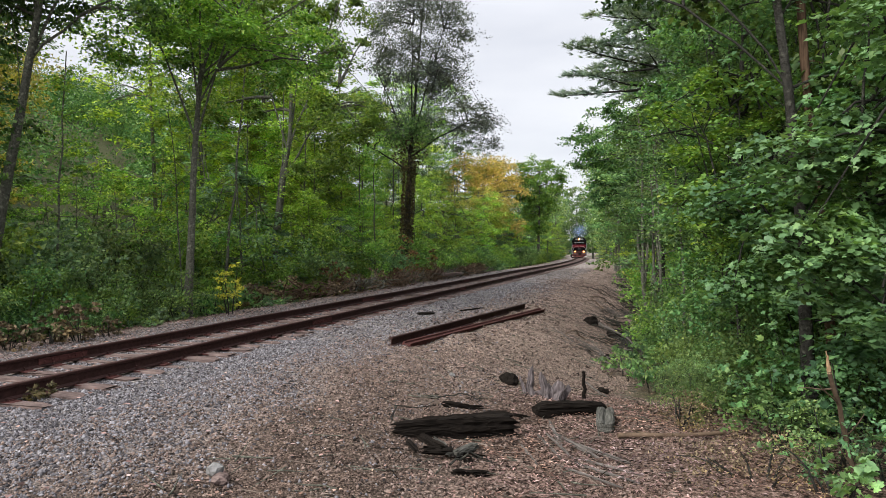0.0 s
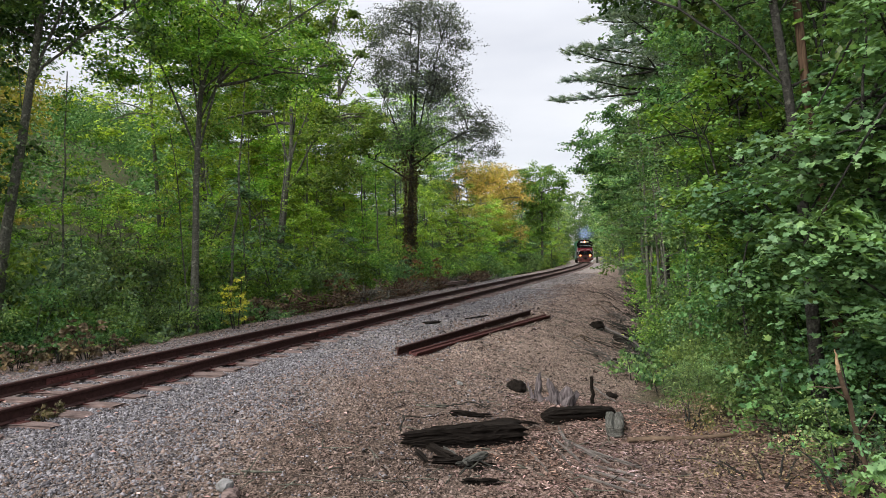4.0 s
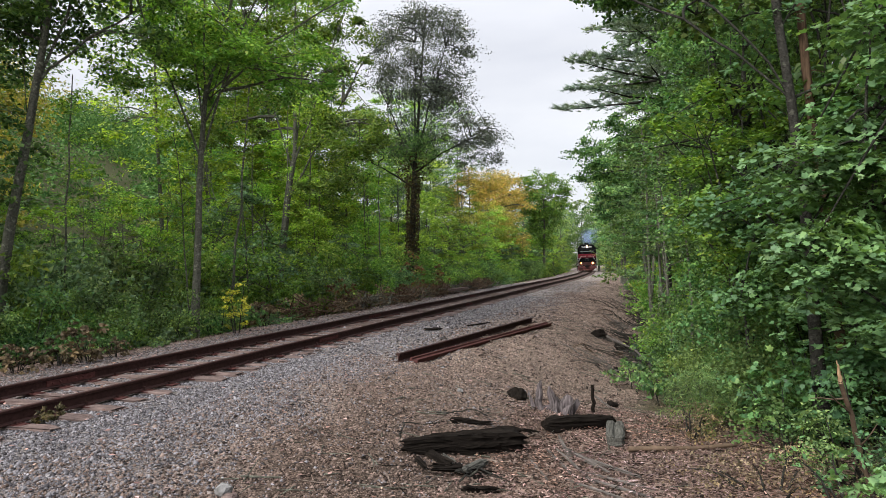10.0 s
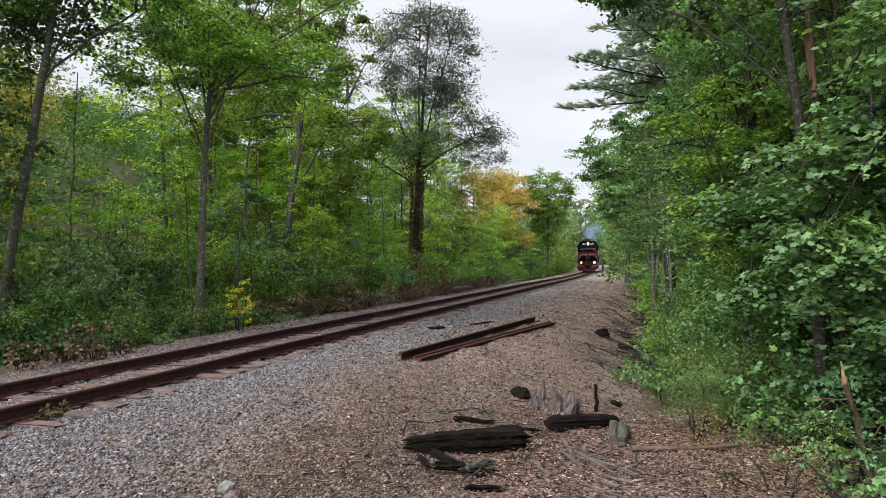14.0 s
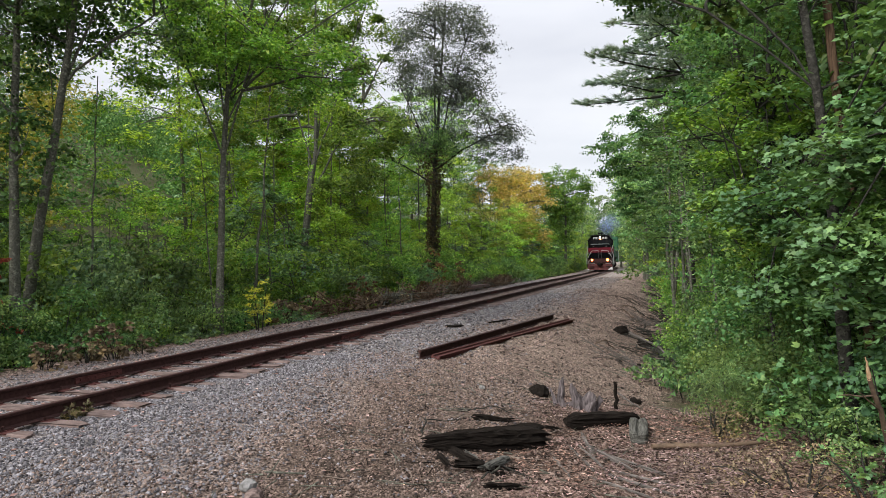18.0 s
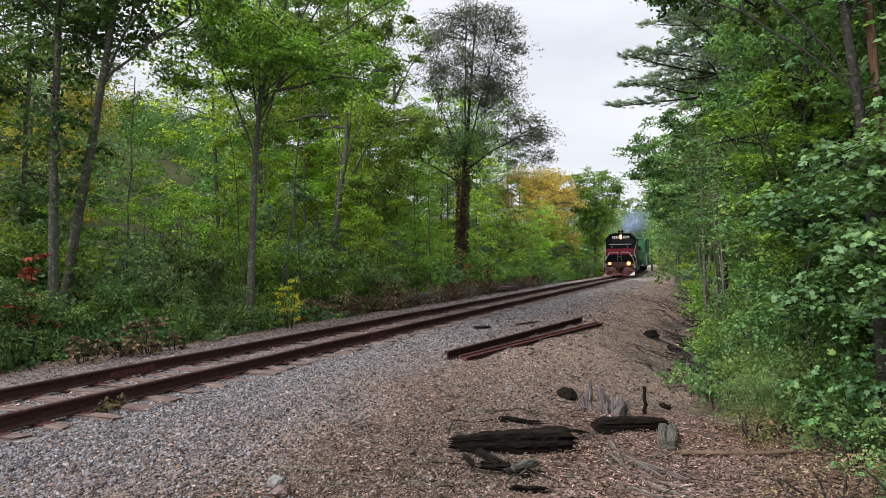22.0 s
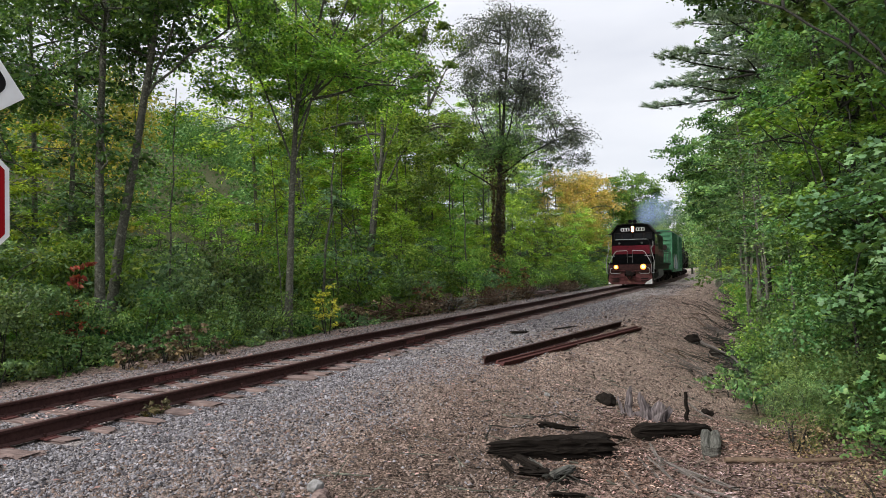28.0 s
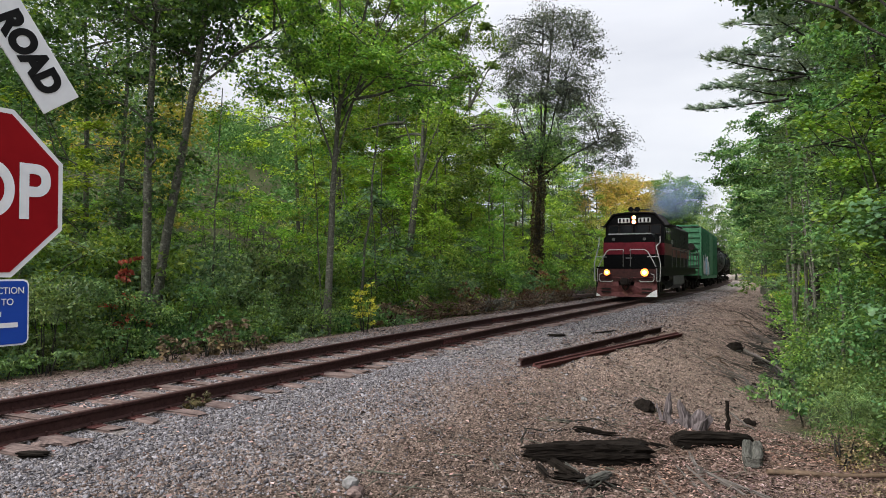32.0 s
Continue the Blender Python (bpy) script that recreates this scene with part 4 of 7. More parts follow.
def broad_tree(name, label, spine, r0, crowns, count, size, leaf, bark="bark", seed=1, limbs=9, limb_r=0.09, shape=KITE, clump=0.68, flat=0.5, per=26, up=0.5, group="", category="tree", forks=(), fork_r=0.42, droop=0.4):
    """A leafy tree. spine: points of the trunk from its base; crowns: (centre, radii, weight) of the leafy masses; forks: (height share, tip) of main limbs; all from the base."""
    rng = np.random.default_rng(seed)
    root = thing(name, label, category, group=group)
    spine = np.asarray(spine, float)
    t = np.linspace(0, 1, 14)
    sp = np.stack([np.interp(t, np.linspace(0, 1, len(spine)), spine[:, k]) for k in range(3)], 1)
    sp[1:, :2] += np.cumsum(rng.normal(size=(13, 2)) * 0.02, 0)
    sp[0, 2] -= 0.3
    rr = r0 * (1 - 0.88 * t) * (1 + 0.5 * np.exp(-t * 26))
    mesh_object("trunk", *tube(sp, rr, 9), bark, root, smooth=True)
    C, R = [], []
    for centre, radii, weight in crowns:
        n = max(3, int(per * weight))
        d = rng.normal(size=(n, 3))
        d /= np.linalg.norm(d, axis=1)[:, None]
        d *= rng.uniform(0.3, 1.0, (n, 1)) ** 0.5
        C.append(np.asarray(centre) + d * np.asarray(radii))
        R.append(rng.uniform(0.55, 1.25, n) * clump)
    C, R = np.concatenate(C), np.concatenate(R)
    roads = [sp]
    for share, tip in forks:
        j = int(share * 13)
        b = bent(sp[j], tip, 8, 0.08, rng, 0.15)
        roads.append(b)
        mesh_object("limb", *tube(b, np.linspace(rr[j] * fork_r, 0.02, 8), 7), bark, root, smooth=True)
    for k in rng.permutation(len(C))[:limbs]:
        tip = C[k]
        low = np.concatenate([q[max(1, len(q) // 3):] for q in roads])
        low = low[low[:, 2] < tip[2] + 0.3]
        s = low[np.argmin(np.linalg.norm((low - tip) * np.array((1, 1, 0.7)), axis=1))] if len(low) else sp[4]
        b = bent(s, tip, 6, 0.08, rng, 0.2)
        twigs = [tube(b, np.linspace(min(limb_r, r0 * 0.4), 0.012, 6), 6)]
        for _ in range(3):
            q = b[rng.integers(2, 5)]
            e = C[np.argmin(np.linalg.norm(C - (q + rng.normal(size=3) * 1.2), axis=1))]
            twigs.append(tube(bent(q, e, 4, 0.06, rng, 0.1), np.linspace(0.02, 0.007, 4), 4))
        mesh_object("branch", *tubes(twigs), bark, root, smooth=True)
    pts, tilt = sprays(C, R, count, rng, flat, 11, droop)
    tagged(mesh_object("crown", *leaves(pts, size, rng, up, shape, tilt), leaf, root), kind="stuff")
    return root


def pine_tree(name, label, height, r0, reach, low, tuft, leaf, seed=1, lean=(0, 0), group="", up=0.12, needle=1.0):
    """A white pine: level tiers of branches with tufts of long needles."""
    rng = np.random.default_rng(seed)
    root = thing(name, label, "tree", group=group)
    t = np.linspace(0, 1, 12)
    sp = np.stack([t * lean[0], t * lean[1], t * height - 0.3], 1)
    mesh_object("trunk", *tube(sp, r0 * (1 - 0.85 * t), 9), "bark_dark", root, smooth=True)
    C, D, wood = [], [], []
    z = low
    while z < height - 0.4:
        k = (height - z) / (height - low)
        ln = reach * (0.25 + 0.75 * k ** 0.7)
        for a in rng.uniform(0, 6.283) + np.arange(6) * 1.0472 + rng.normal(size=6) * 0.25:
            L = ln * rng.uniform(0.6, 1.12)
            s = np.array([z / height * lean[0], z / height * lean[1], z])
            e = s + np.array([math.cos(a) * L, math.sin(a) * L, L * rng.uniform(-0.06, 0.04 + up)])
            b = bent(s, e, 5, 0.05, rng, -0.10)
            wood.append(tube(b, np.linspace(0.05 * (0.5 + k), 0.01, 5), 5))
            m = int((60 + 70 * k) * L / reach) + 20
            u = rng.uniform(0.22, 1.02, m)[:, None]
            side = np.array([-math.sin(a), math.cos(a), 0]) * rng.normal(size=(m, 1)) * 0.20 * L * (1.2 - u)
            C.append(s * (1 - u) + e * u + side + rng.normal(size=(m, 3)) * np.array((0.08, 0.08, 0.05)))
            D.append(np.tile(np.array([math.cos(a), math.sin(a), 0.25]), (m, 1)) + side / (0.3 * L + 0.1))
        z += rng.uniform(0.55, 0.85) * (0.6 + 0.5 * k)
    tagged(mesh_object("bough", *tubes(wood), "bark_dark", root), kind="stuff")
    C, D = np.concatenate(C), np.concatenate(D)
    c = np.repeat(C, tuft, 0)
    d = np.repeat(D, tuft, 0) + rng.normal(size=(len(c), 3)) * np.array((0.42, 0.42, 0.26))
    d /= np.linalg.norm(d, axis=1)[:, None]
    L = rng.uniform(0.18, 0.40, (len(c), 1)) * needle
    w = np.cross(d, rng.normal(size=d.shape))
    w /= np.linalg.norm(w, axis=1)[:, None]
    w *= 0.012
    V = np.stack([c - w, c + w, c + d * L + w * 0.3], 1)
    tagged(mesh_object("crown", V.reshape(-1, 3), np.arange(len(c) * 3).reshape(-1, 3), leaf, root, "tufts of long green needles"), kind="stuff")
    return root


def shrub(name, label, radius, height, count, size, leaf, seed=1, shape=BLADE, stems=7, flat=0.7, up=0.45, group="", bark="bark_dark", category="shrub", clumps=18):
    rng = np.random.default_rng(seed)
    root = thing(name, label, category, group=group)
    n = clumps
    a, r = rng.uniform(0, 6.283, n), radius * rng.uniform(0.05, 1, n) ** 0.6
    z = height * rng.uniform(0.12, 0.92, n) * (1 - 0.45 * (r / radius) ** 2)
    C = np.stack([r * np.cos(a), r * np.sin(a), z], 1)
    for k in range(stems):
        mesh_object("stem", *tube(bent((C[k][0] * 0.25, C[k][1] * 0.25, -0.15), C[k], 5, 0.03, rng, 0.1), np.linspace(0.018, 0.005, 5), 4), bark, root)
    pts, tilt = sprays(C, rng.uniform(0.24, 0.42, n) * radius, count, rng, flat, 9)
    pts[:, 2] = np.maximum(pts[:, 2], 0.02)
    tagged(mesh_object("foliage", *leaves(pts, size, rng, up, shape, tilt), leaf, root), kind="stuff")
    return root


def put(ob, x, y, rz=0.0, s=1.0, dz=0.0, sz=None):
    ob.matrix_basis = pose(x, y, float(land(x, y)) + dz, 0, 0, rz) @ Matrix.Diagonal((s, s, sz or s, 1))
    return ob


def spread(ob, places, rng, s0=0.8, s1=1.25):
    """The first place takes the thing itself, the rest take copies."""
    for k, (x, y) in enumerate(places):
        o = ob if k == 0 else copy_thing(ob, Matrix())
        s = rng.uniform(s0, s1)
        put(o, x, y, rng.uniform(0, 360), s, 0, s * rng.uniform(0.9, 1.12))


def share_out(obs, places, rng, s0, s1):
    pick = rng.integers(0, len(obs), len(places))
    for k, ob in enumerate(obs):
        spread(ob, [p for p, j in zip(places, pick) if j == k] or places[:1], rng, s0, s1)


rng = np.random.default_rng(11)

# the large trees along the far side of the track
put(broad_tree("maple_tree", "slim maple with a grey trunk and light green leaves", [(0, 0, 0), (0.15, 0.1, 3.2), (0.35, 0.1, 6.2), (0.9, 0.3, 8.5), (1.9, 0.6, 13)], 0.115,
               [((1.4, 0.3, 9.5), (3.6, 3.6, 2.4), 1.2), ((2.0, 0, 12.5), (3.6, 3.6, 2.6), 1.2), ((-1.0, 0, 7.4), (1.8, 1.8, 0.9), 0.4), ((1.2, 0.8, 7.2), (2.6, 2.2, 1.2), 0.7), ((-2.4, 0.6, 10.5), (2.0, 2.0, 2.0), 0.6)], 46000, 0.115, "leaf_bright", seed=21, limbs=16, shape=BLADE, per=34, up=0.6, flat=0.4,
               forks=((0.42, (2.4, 0.3, 10.5)), (0.44, (-1.9, 0.2, 9.6)), (0.5, (-0.8, 0, 12)), (0.52, (3.2, 0.8, 11.0)), (0.55, (4.2, 1.4, 9.2)), (0.6, (0.8, -0.6, 13)))), -11.8, 15.5)
put(broad_tree("maple_tree", "tall maple with upright forks and yellowish green leaves", [(0, 0, 0), (0.55, 0.1, 5), (0.9, 0.2, 8), (1.1, 0.2, 16)], 0.20,
               [((0.6, 0, 12.5), (4.4, 4.4, 3.0), 1.5), ((0.3, 0, 16.5), (3.8, 3.8, 2.6), 1.0), ((3.6, 0, 8.2), (2.2, 2.2, 1.0), 0.5), ((-2.5, 0, 9), (2.0, 2, 1.2), 0.4), ((2.6, 0, 6.4), (1.4, 1.4, 0.6), 0.25)], 48000, 0.13, "leaf_bright", seed=22, limbs=16, shape=BLADE, per=36, up=0.6, flat=0.4,
               forks=((0.6, (3.2, 0.6, 14.0)), (0.58, (-1.8, 0, 15)), (0.45, (3.6, -0.4, 9.6)), (0.63, (1.8, 0.5, 16.0)))), -15.9, 26.6)
put(broad_tree("oak_tree", "leaning oak with dark leaves against the sky", [(0, 0, 0), (0.75, 0.1, 3.6), (1.45, 0.2, 7.2), (1.9, 0.4, 10.5), (2.3, 0.8, 14)], 0.145,
               [((1.4, 0.5, 9.6), (2.8, 2.8, 1.7), 1.0), ((2.2, 0.6, 13), (3.2, 3.2, 2.0), 1.0), ((-1.2, -0.6, 7.6), (2.2, 2.0, 1.3), 0.7), ((2.6, 0.8, 8.4), (1.8, 1.6, 1.1), 0.35), ((0.5, 0.2, 4.8), (0.8, 0.8, 1.2), 0.15)], 15000, 0.12, "leaf_dark", seed=23, limbs=18, limb_r=0.04,
               forks=((0.5, (3.1, 1.2, 12.0)), (0.5, (3.3, 1.5, 8.8)), (0.6, (0.8, 0, 12.5)))), -14.9, 12.1)
put(broad_tree("oak_tree", "straight oak with dark green leaves and a grey trunk", [(0, 0, 0), (0.1, 0, 5), (0.0, 0.3, 10), (0.2, 0.9, 15)], 0.13,
               [((0, 0, 11), (3.2, 3.2, 2.6), 1.2), ((-1.6, -1.0, 7.4), (2.4, 2.2, 1.3), 0.5), ((0.6, -0.2, 8.6), (2.2, 2.0, 1.2), 0.7), ((0.1, 0, 5.0), (0.8, 0.8, 1.2), 0.15)], 14000, 0.12, "leaf_dark", seed=24, limbs=16, forks=((0.55, (1.6, 0, 12)),), limb_r=0.04), -14.25, 11.5)
vine = put(broad_tree("vine_covered_tree", "tall tree with a vine-wrapped trunk and sparse grey-green leaves", [(0, 0, 0), (0.25, 0, 5), (0.35, 0, 8), (0.6, 0, 11), (1.2, 0, 17.5)], 0.24,
               [((0.9, 0, 14.3), (3.2, 3.2, 3.1), 2.4), ((1.6, 0, 11.6), (2.2, 2.2, 1.6), 0.4), ((3.6, 0, 9.6), (1.9, 1.9, 0.9), 0.3), ((-0.6, 0, 9.6), (2.4, 2.4, 1.3), 0.4), ((4.0, 0, 8.6), (1.5, 1.5, 1.2), 0.2)], 54000, 0.10, "leaf_grey", "bark_dark", seed=25, limbs=44, limb_r=0.05, clump=0.78, per=80, flat=0.7, shape=BLADE,
               forks=((0.5, (4.4, 0, 9.8)), (0.5, (-1.6, 0, 13.0)), (0.55, (2.6, 0, 15.0)), (0.4, (-2.4, 0, 8.4)), (0.6, (0.2, 0.3, 16.5)))), -13.6, 37.6)
rv = np.random.default_rng(8)
zz = rv.uniform(0.3, 8.8, 4200)
aa = rv.uniform(0, 6.283, 4200)
rad = 0.28 + 0.25 * rv.uniform(0, 1, 4200) * (0.5 + np.exp(-((zz - 8.0) / 0.9) ** 2) * 3.2)
tagged(mesh_object("vine", *leaves(np.stack([0.25 * zz / 5 * 0.9 + rad * np.cos(aa), rad * np.sin(aa), zz], 1), 0.13, rv, 0.2, KITE), "vine_leaf", vine, "dry brown and green vine on the trunk"), kind="stuff")
skirt = rv.normal(size=(5500, 3)) * np.array((0.85, 0.85, 0.42))
skirt[:, 2] -= 0.16 * np.hypot(skirt[:, 0], skirt[:, 1]) ** 2
skirt += np.array((0.45, 0, 9.2)) + 0.35 * np.sin(skirt * 4.1)[:, [1, 2, 0]]
tagged(mesh_object("vine_top", *leaves(skirt, 0.12, rv, 0.3, BLADE), "leaf_dark", vine, "dark green leafy vine hanging in a skirt"), kind="stuff")
put(broad_tree("far_maple_tree", "round-crowned maple turning yellow-green beside the track", [(0, 0, 0), (0.1, 0, 6), (0.2, 0, 12)], 0.22,
               [((0, 0, 10.6), (3.8, 3.8, 3.2), 2.4), ((0, 0, 6.5), (2.6, 2.6, 2.6), 1.0)], 20000, 0.23, "leaf_bright", seed=26, limbs=12, shape=BLADE, clump=0.95, per=40), -13.6, 89, 0, 1.0)

# woods behind: tall trees in mixed greens
def in_glade(x, y):
    """An open strip of low growth that lets the distant hillside and some sky show."""
    a = math.degrees(math.atan2(-x, max(y, 0.1)))
    return 39.5 < a < 50.5 and math.hypot(x, y) > 21


kinds = []
for k, (leaf, h, lab) in enumerate((("leaf_lime", 19, "tall woodland tree with green leaves"), ("leaf_lime", 15, "woodland tree with light green leaves"),
                                    ("leaf_blue", 20, "tall woodland tree with cool green leaves"), ("leaf_lime", 18, "tall woodland tree with yellowish leaves"))):
    kinds.append(broad_tree("woodland_tree", lab, [(0, 0, 0), (0.3, 0.2, h * 0.5), (0.2, 0.4, h)], 0.12,
                            [((0, 0, h * 0.80), (3.0, 3.0, h * 0.18), 1.8), ((0.4, 0.3, h * 0.52), (3.2, 3.2, h * 0.18), 1.8), ((-0.3, 0.2, h * 0.27), (2.7, 2.7, h * 0.15), 1.4)], 14000, 0.175, leaf, seed=40 + k, limbs=8,
                            group="woodland trees", shape=BLADE, up=0.68, flat=0.34, per=19, clump=0.85, droop=0.25))
places = []
for off, y0, y1, step in ((-11.6, 2, 100, 5.6), (-14.0, 24, 74, 9.0), (-16.5, 4, 90, 4.4), (-21, 6, 70, 4.4)):
    for y in np.arange(y0, y1, step):
        x, yy = float(track_x(y)) + off + rng.uniform(-1.6, 1.6) - (1.5 if 40 < y < 85 else 0), y + rng.uniform(-1.6, 1.6)
        if not in_glade(x, yy) and not (off > -13 and (9 < y < 20 or 24 < y < 31)):
            places.append((x, yy))
share_out(kinds, [p for p in places if p[0] - float(track_x(p[1])) > -14.5], rng, 0.64, 0.84)
share_out([copy_thing(o, Matrix()) for o in kinds], [p for p in places if p[0] - float(track_x(p[1])) <= -14.5], rng, 1.0, 1.26)

# young growth filling the edge of the woods
young = []
for k, (leaf, lab) in enumerate((("leaf_lime", "leafy young tree with green leaves"), ("leaf_lime", "leafy young tree with light green leaves"), ("leaf_blue", "leafy young tree with cool bluish green leaves"),
                                 ("leaf_lime", "young maple with yellowish green leaves"))):
    h = (5.5, 6.5, 4.6, 7.0)[k]
    young.append(broad_tree("young_tree", lab, [(0, 0, 0), (0.2, 0.1, h * 0.5), (0.1, 0.3, h)], 0.05,
                            [((0, 0, h * 0.72), (1.6, 1.6, h * 0.26), 1.0), ((0, 0, h * 0.42), (1.9, 1.9, h * 0.22), 1.1), ((0, 0, h * 0.18), (1.7, 1.7, h * 0.14), 0.8)], 7000, 0.115, leaf, seed=50 + k, limbs=6, limb_r=0.025,
                            clump=0.52, per=14, group="young growth", shape=BLADE, up=0.68, flat=0.30, droop=0.25))
places = []
for off, y0, y1, step in ((-7.2, 3.5, 95, 3.6), (-9.6, 3, 84, 3.8), (-13.5, 4, 60, 4.4)):
    for y in np.arange(y0, y1, step):
        if not (off > -8 and (8.5 < y < 18.5)) and abs(track_x(y) + off + 0.598 * y) > 1.3:
            places.append((float(track_x(y)) + off + rng.uniform(-0.8, 0.8), y + rng.uniform(-1.2, 1.2)))
share_out(young, places, rng, 0.7, 1.15)
share_out([copy_thing(o, Matrix()) for o in young], [(float(track_x(y)) - 19 - 6 * rng.uniform(), y) for y in np.arange(4, 52, 4.4)], rng, 0.85, 1.2)

# autumn trees down the line
orange = broad_tree("autumn_tree", "maple turning orange and yellow", [(0, 0, 0), (0.1, 0, 4), (0.2, 0, 9)], 0.14, [((0, 0, 7.2), (2.8, 2.8, 2.4), 1.5), ((0.6, 0, 4.0), (2.4, 2.4, 1.6), 0.6)], 11000, 0.15, "leaf_orange", seed=61, limbs=9, clump=0.8, group="autumn trees", shape=BLADE)
spread(orange, [(-17.0, 79), (-18.6, 86), (-20.4, 78), (-21.0, 92)], rng, 1.3, 1.6)
gold = broad_tree("autumn_tree", "tree with yellow-green autumn leaves", [(0, 0, 0), (0.1, 0, 4), (0.2, 0, 8)], 0.12, [((0, 0, 6.0), (2.6, 2.6, 2.6), 1.5), ((0, 0, 3.0), (2.2, 2.2, 1.6), 0.6)], 11000, 0.14, "leaf_yellow", seed=62, limbs=9, clump=0.8, group="autumn trees", shape=BLADE)
spread(gold, [(-18.0, 73), (-17.4, 80)], rng, 0.95, 1.2)
share_out([copy_thing(o, Matrix()) for o in young], [(-14.4, 52), (-14.8, 57), (-15.6, 62), (-15.2, 66), (-16.2, 70), (-15.0, 73), (-16.6, 59), (-16.8, 75)], rng, 0.95, 1.25)
put(copy_thing(gold, Matrix()), -32.5, 25.0, 40, 1.55)

# pines and broad trees on the near side of the line
put(pine_tree("white_pine", "white pine with level tiers of long grey-green needles", 17.0, 0.24, 5.0, 10.4, 18, "needle_grey", seed=71, group="white pines", up=0.05), 0.6, 33, 20)
pines = [pine_tree("white_pine", "white pine with level tiers of green needles", 15, 0.2, 3.4, 3.6, 8, "needle", seed=72, group="white pines", needle=0.72)]
spread(pines[0], [(2.6, 27), (4.8, 33), (1.5, 37), (2.6, 30.5)], rng, 0.95, 1.1)
put(copy_thing(pines[0], Matrix()), 2.3, 24.2, 40, 0.82)
side_trees = [broad_tree("trackside_tree", lab, [(0, 0, 0), (0.1, 0, 6), (-0.5, 0, 12)], 0.13,
                         [((-0.6, 0, 9.2), (3.0, 3.0, 3.4), 1.6), ((-0.4, 0, 4.4), (2.3, 2.3, 2.2), 1.3)], 7000, 0.19, leaf, seed=80 + k, limbs=8, group="trackside trees", shape=BLADE)
              for k, (leaf, lab) in enumerate((("leaf_green", "leafy trackside tree with green leaves"), ("leaf_soft", "leafy trackside tree with deep green leaves"), ("leaf_green", "shady trackside tree with mid green leaves")))]
spread(side_trees[0], [(4.1, 23), (-2.3, 60), (-3.0, 71), (-1.8, 66), (-2.2, 77), (-3.4, 100), (6, 20), (-6, 122)], rng, 0.9, 1.15)
spread(side_trees[1], [(4.3, 25.5), (0.2, 70), (-2.6, 88), (-5, 112), (5.4, 26), (0.9, 41), (-0.4, 53)], rng, 0.9, 1.15)
put(copy_thing(side_trees[2], Matrix()), 2.5, 37, 0, 1.35)
spread(side_trees[2], [(4.4, 28), (6.6, 16), (0.6, 49), (-0.6, 58), (2, 80), (-7.6, 136), (8, 24), (1.5, 57), (-1.4, 93)], rng, 0.9, 1.15)
share_out([copy_thing(o, Matrix()) for o in young], [(2.6, 24.5), (2.7, 26.5), (2.3, 28), (1.4, 34), (0.4, 40), (0, 47), (-0.5, 55), (-1.0, 64), (-1.6, 74), (-2.6, 86), (-4, 100), (5.6, 12),
          (-6.6, 124), (-8.2, 140), (-9.6, 156), (-9.5, 168), (-10.5, 178), (-14.8, 118), (-15.3, 124), (-14.5, 112), (-16.2, 131), (-14.2, 76), (-14.6, 84), (-14.9, 91), (-13.5, 97), (-13.9, 104), (-14.1, 110), (-13.9, 70), (-17.2, 137)], rng, 0.75, 1.1)

put(broad_tree("oak_tree", "dark green oak leaning out over the cutting", [(0, 0, 0), (-0.3, 0, 4), (-1.0, 0, 8), (-1.8, 0, 11)], 0.17,
               [((-2.9, 0, 10.0), (2.7, 2.6, 2.5), 1.8), ((-2.0, 0, 7.0), (2.2, 2.2, 1.7), 1.2), ((-0.6, 0, 12.5), (2.4, 2.4, 1.6), 0.8)], 17000, 0.17, "leaf_dark", "bark_dark", seed=88, limbs=10), 0.2, 47)
put(broad_tree("oak_tree", "tall dark oak arching over the bank", [(0, 0, 0), (-0.2, 0, 4), (-0.6, 0, 8), (-0.9, 0, 12)], 0.14,
               [((-2.3, 0, 10.6), (1.7, 2.0, 1.3), 1.1), ((-0.4, 0, 11.2), (2.2, 2.4, 1.6), 1.0)], 12000, 0.14, "leaf_dark", "bark_dark", seed=89, limbs=9), 2.2, 19.2)
bank_trees = [broad_tree("bank_tree", lab, [(0, 0, 0), (0.1, 0, 4), (-0.3, 0, 9)], 0.09, [((-0.3, 0, 6.6), (2.0, 2.0, 2.6), 1.7), ((-0.3, 0, 3.0), (1.8, 1.8, 1.9), 1.5)], 15000, 0.085, leaf, "bark_dark", seed=280 + k, limbs=12, shape=BLADE,
                         limb_r=0.03, clump=0.6, group="trees on the bank") for k, (leaf, lab) in enumerate((("leaf_soft", "slender tree with small deep green leaves on the bank"), ("leaf_dark", "slender tree with dark green leaves on the bank")))]
spread(bank_trees[0], [(2.0, 17.2), (2.7, 20.8), (4.2, 15.2), (4.4, 10.8), (4.2, 12.0), (3.6, 13.2)], rng, 0.95, 1.15)
put(copy_thing(pines[0], Matrix()), 3.3, 19.6, 200, 0.9)
spread(bank_trees[1], [(2.3, 21.6), (3.7, 18.0), (1.85, 14.6), (4.9, 13.4)], rng, 0.95, 1.15)



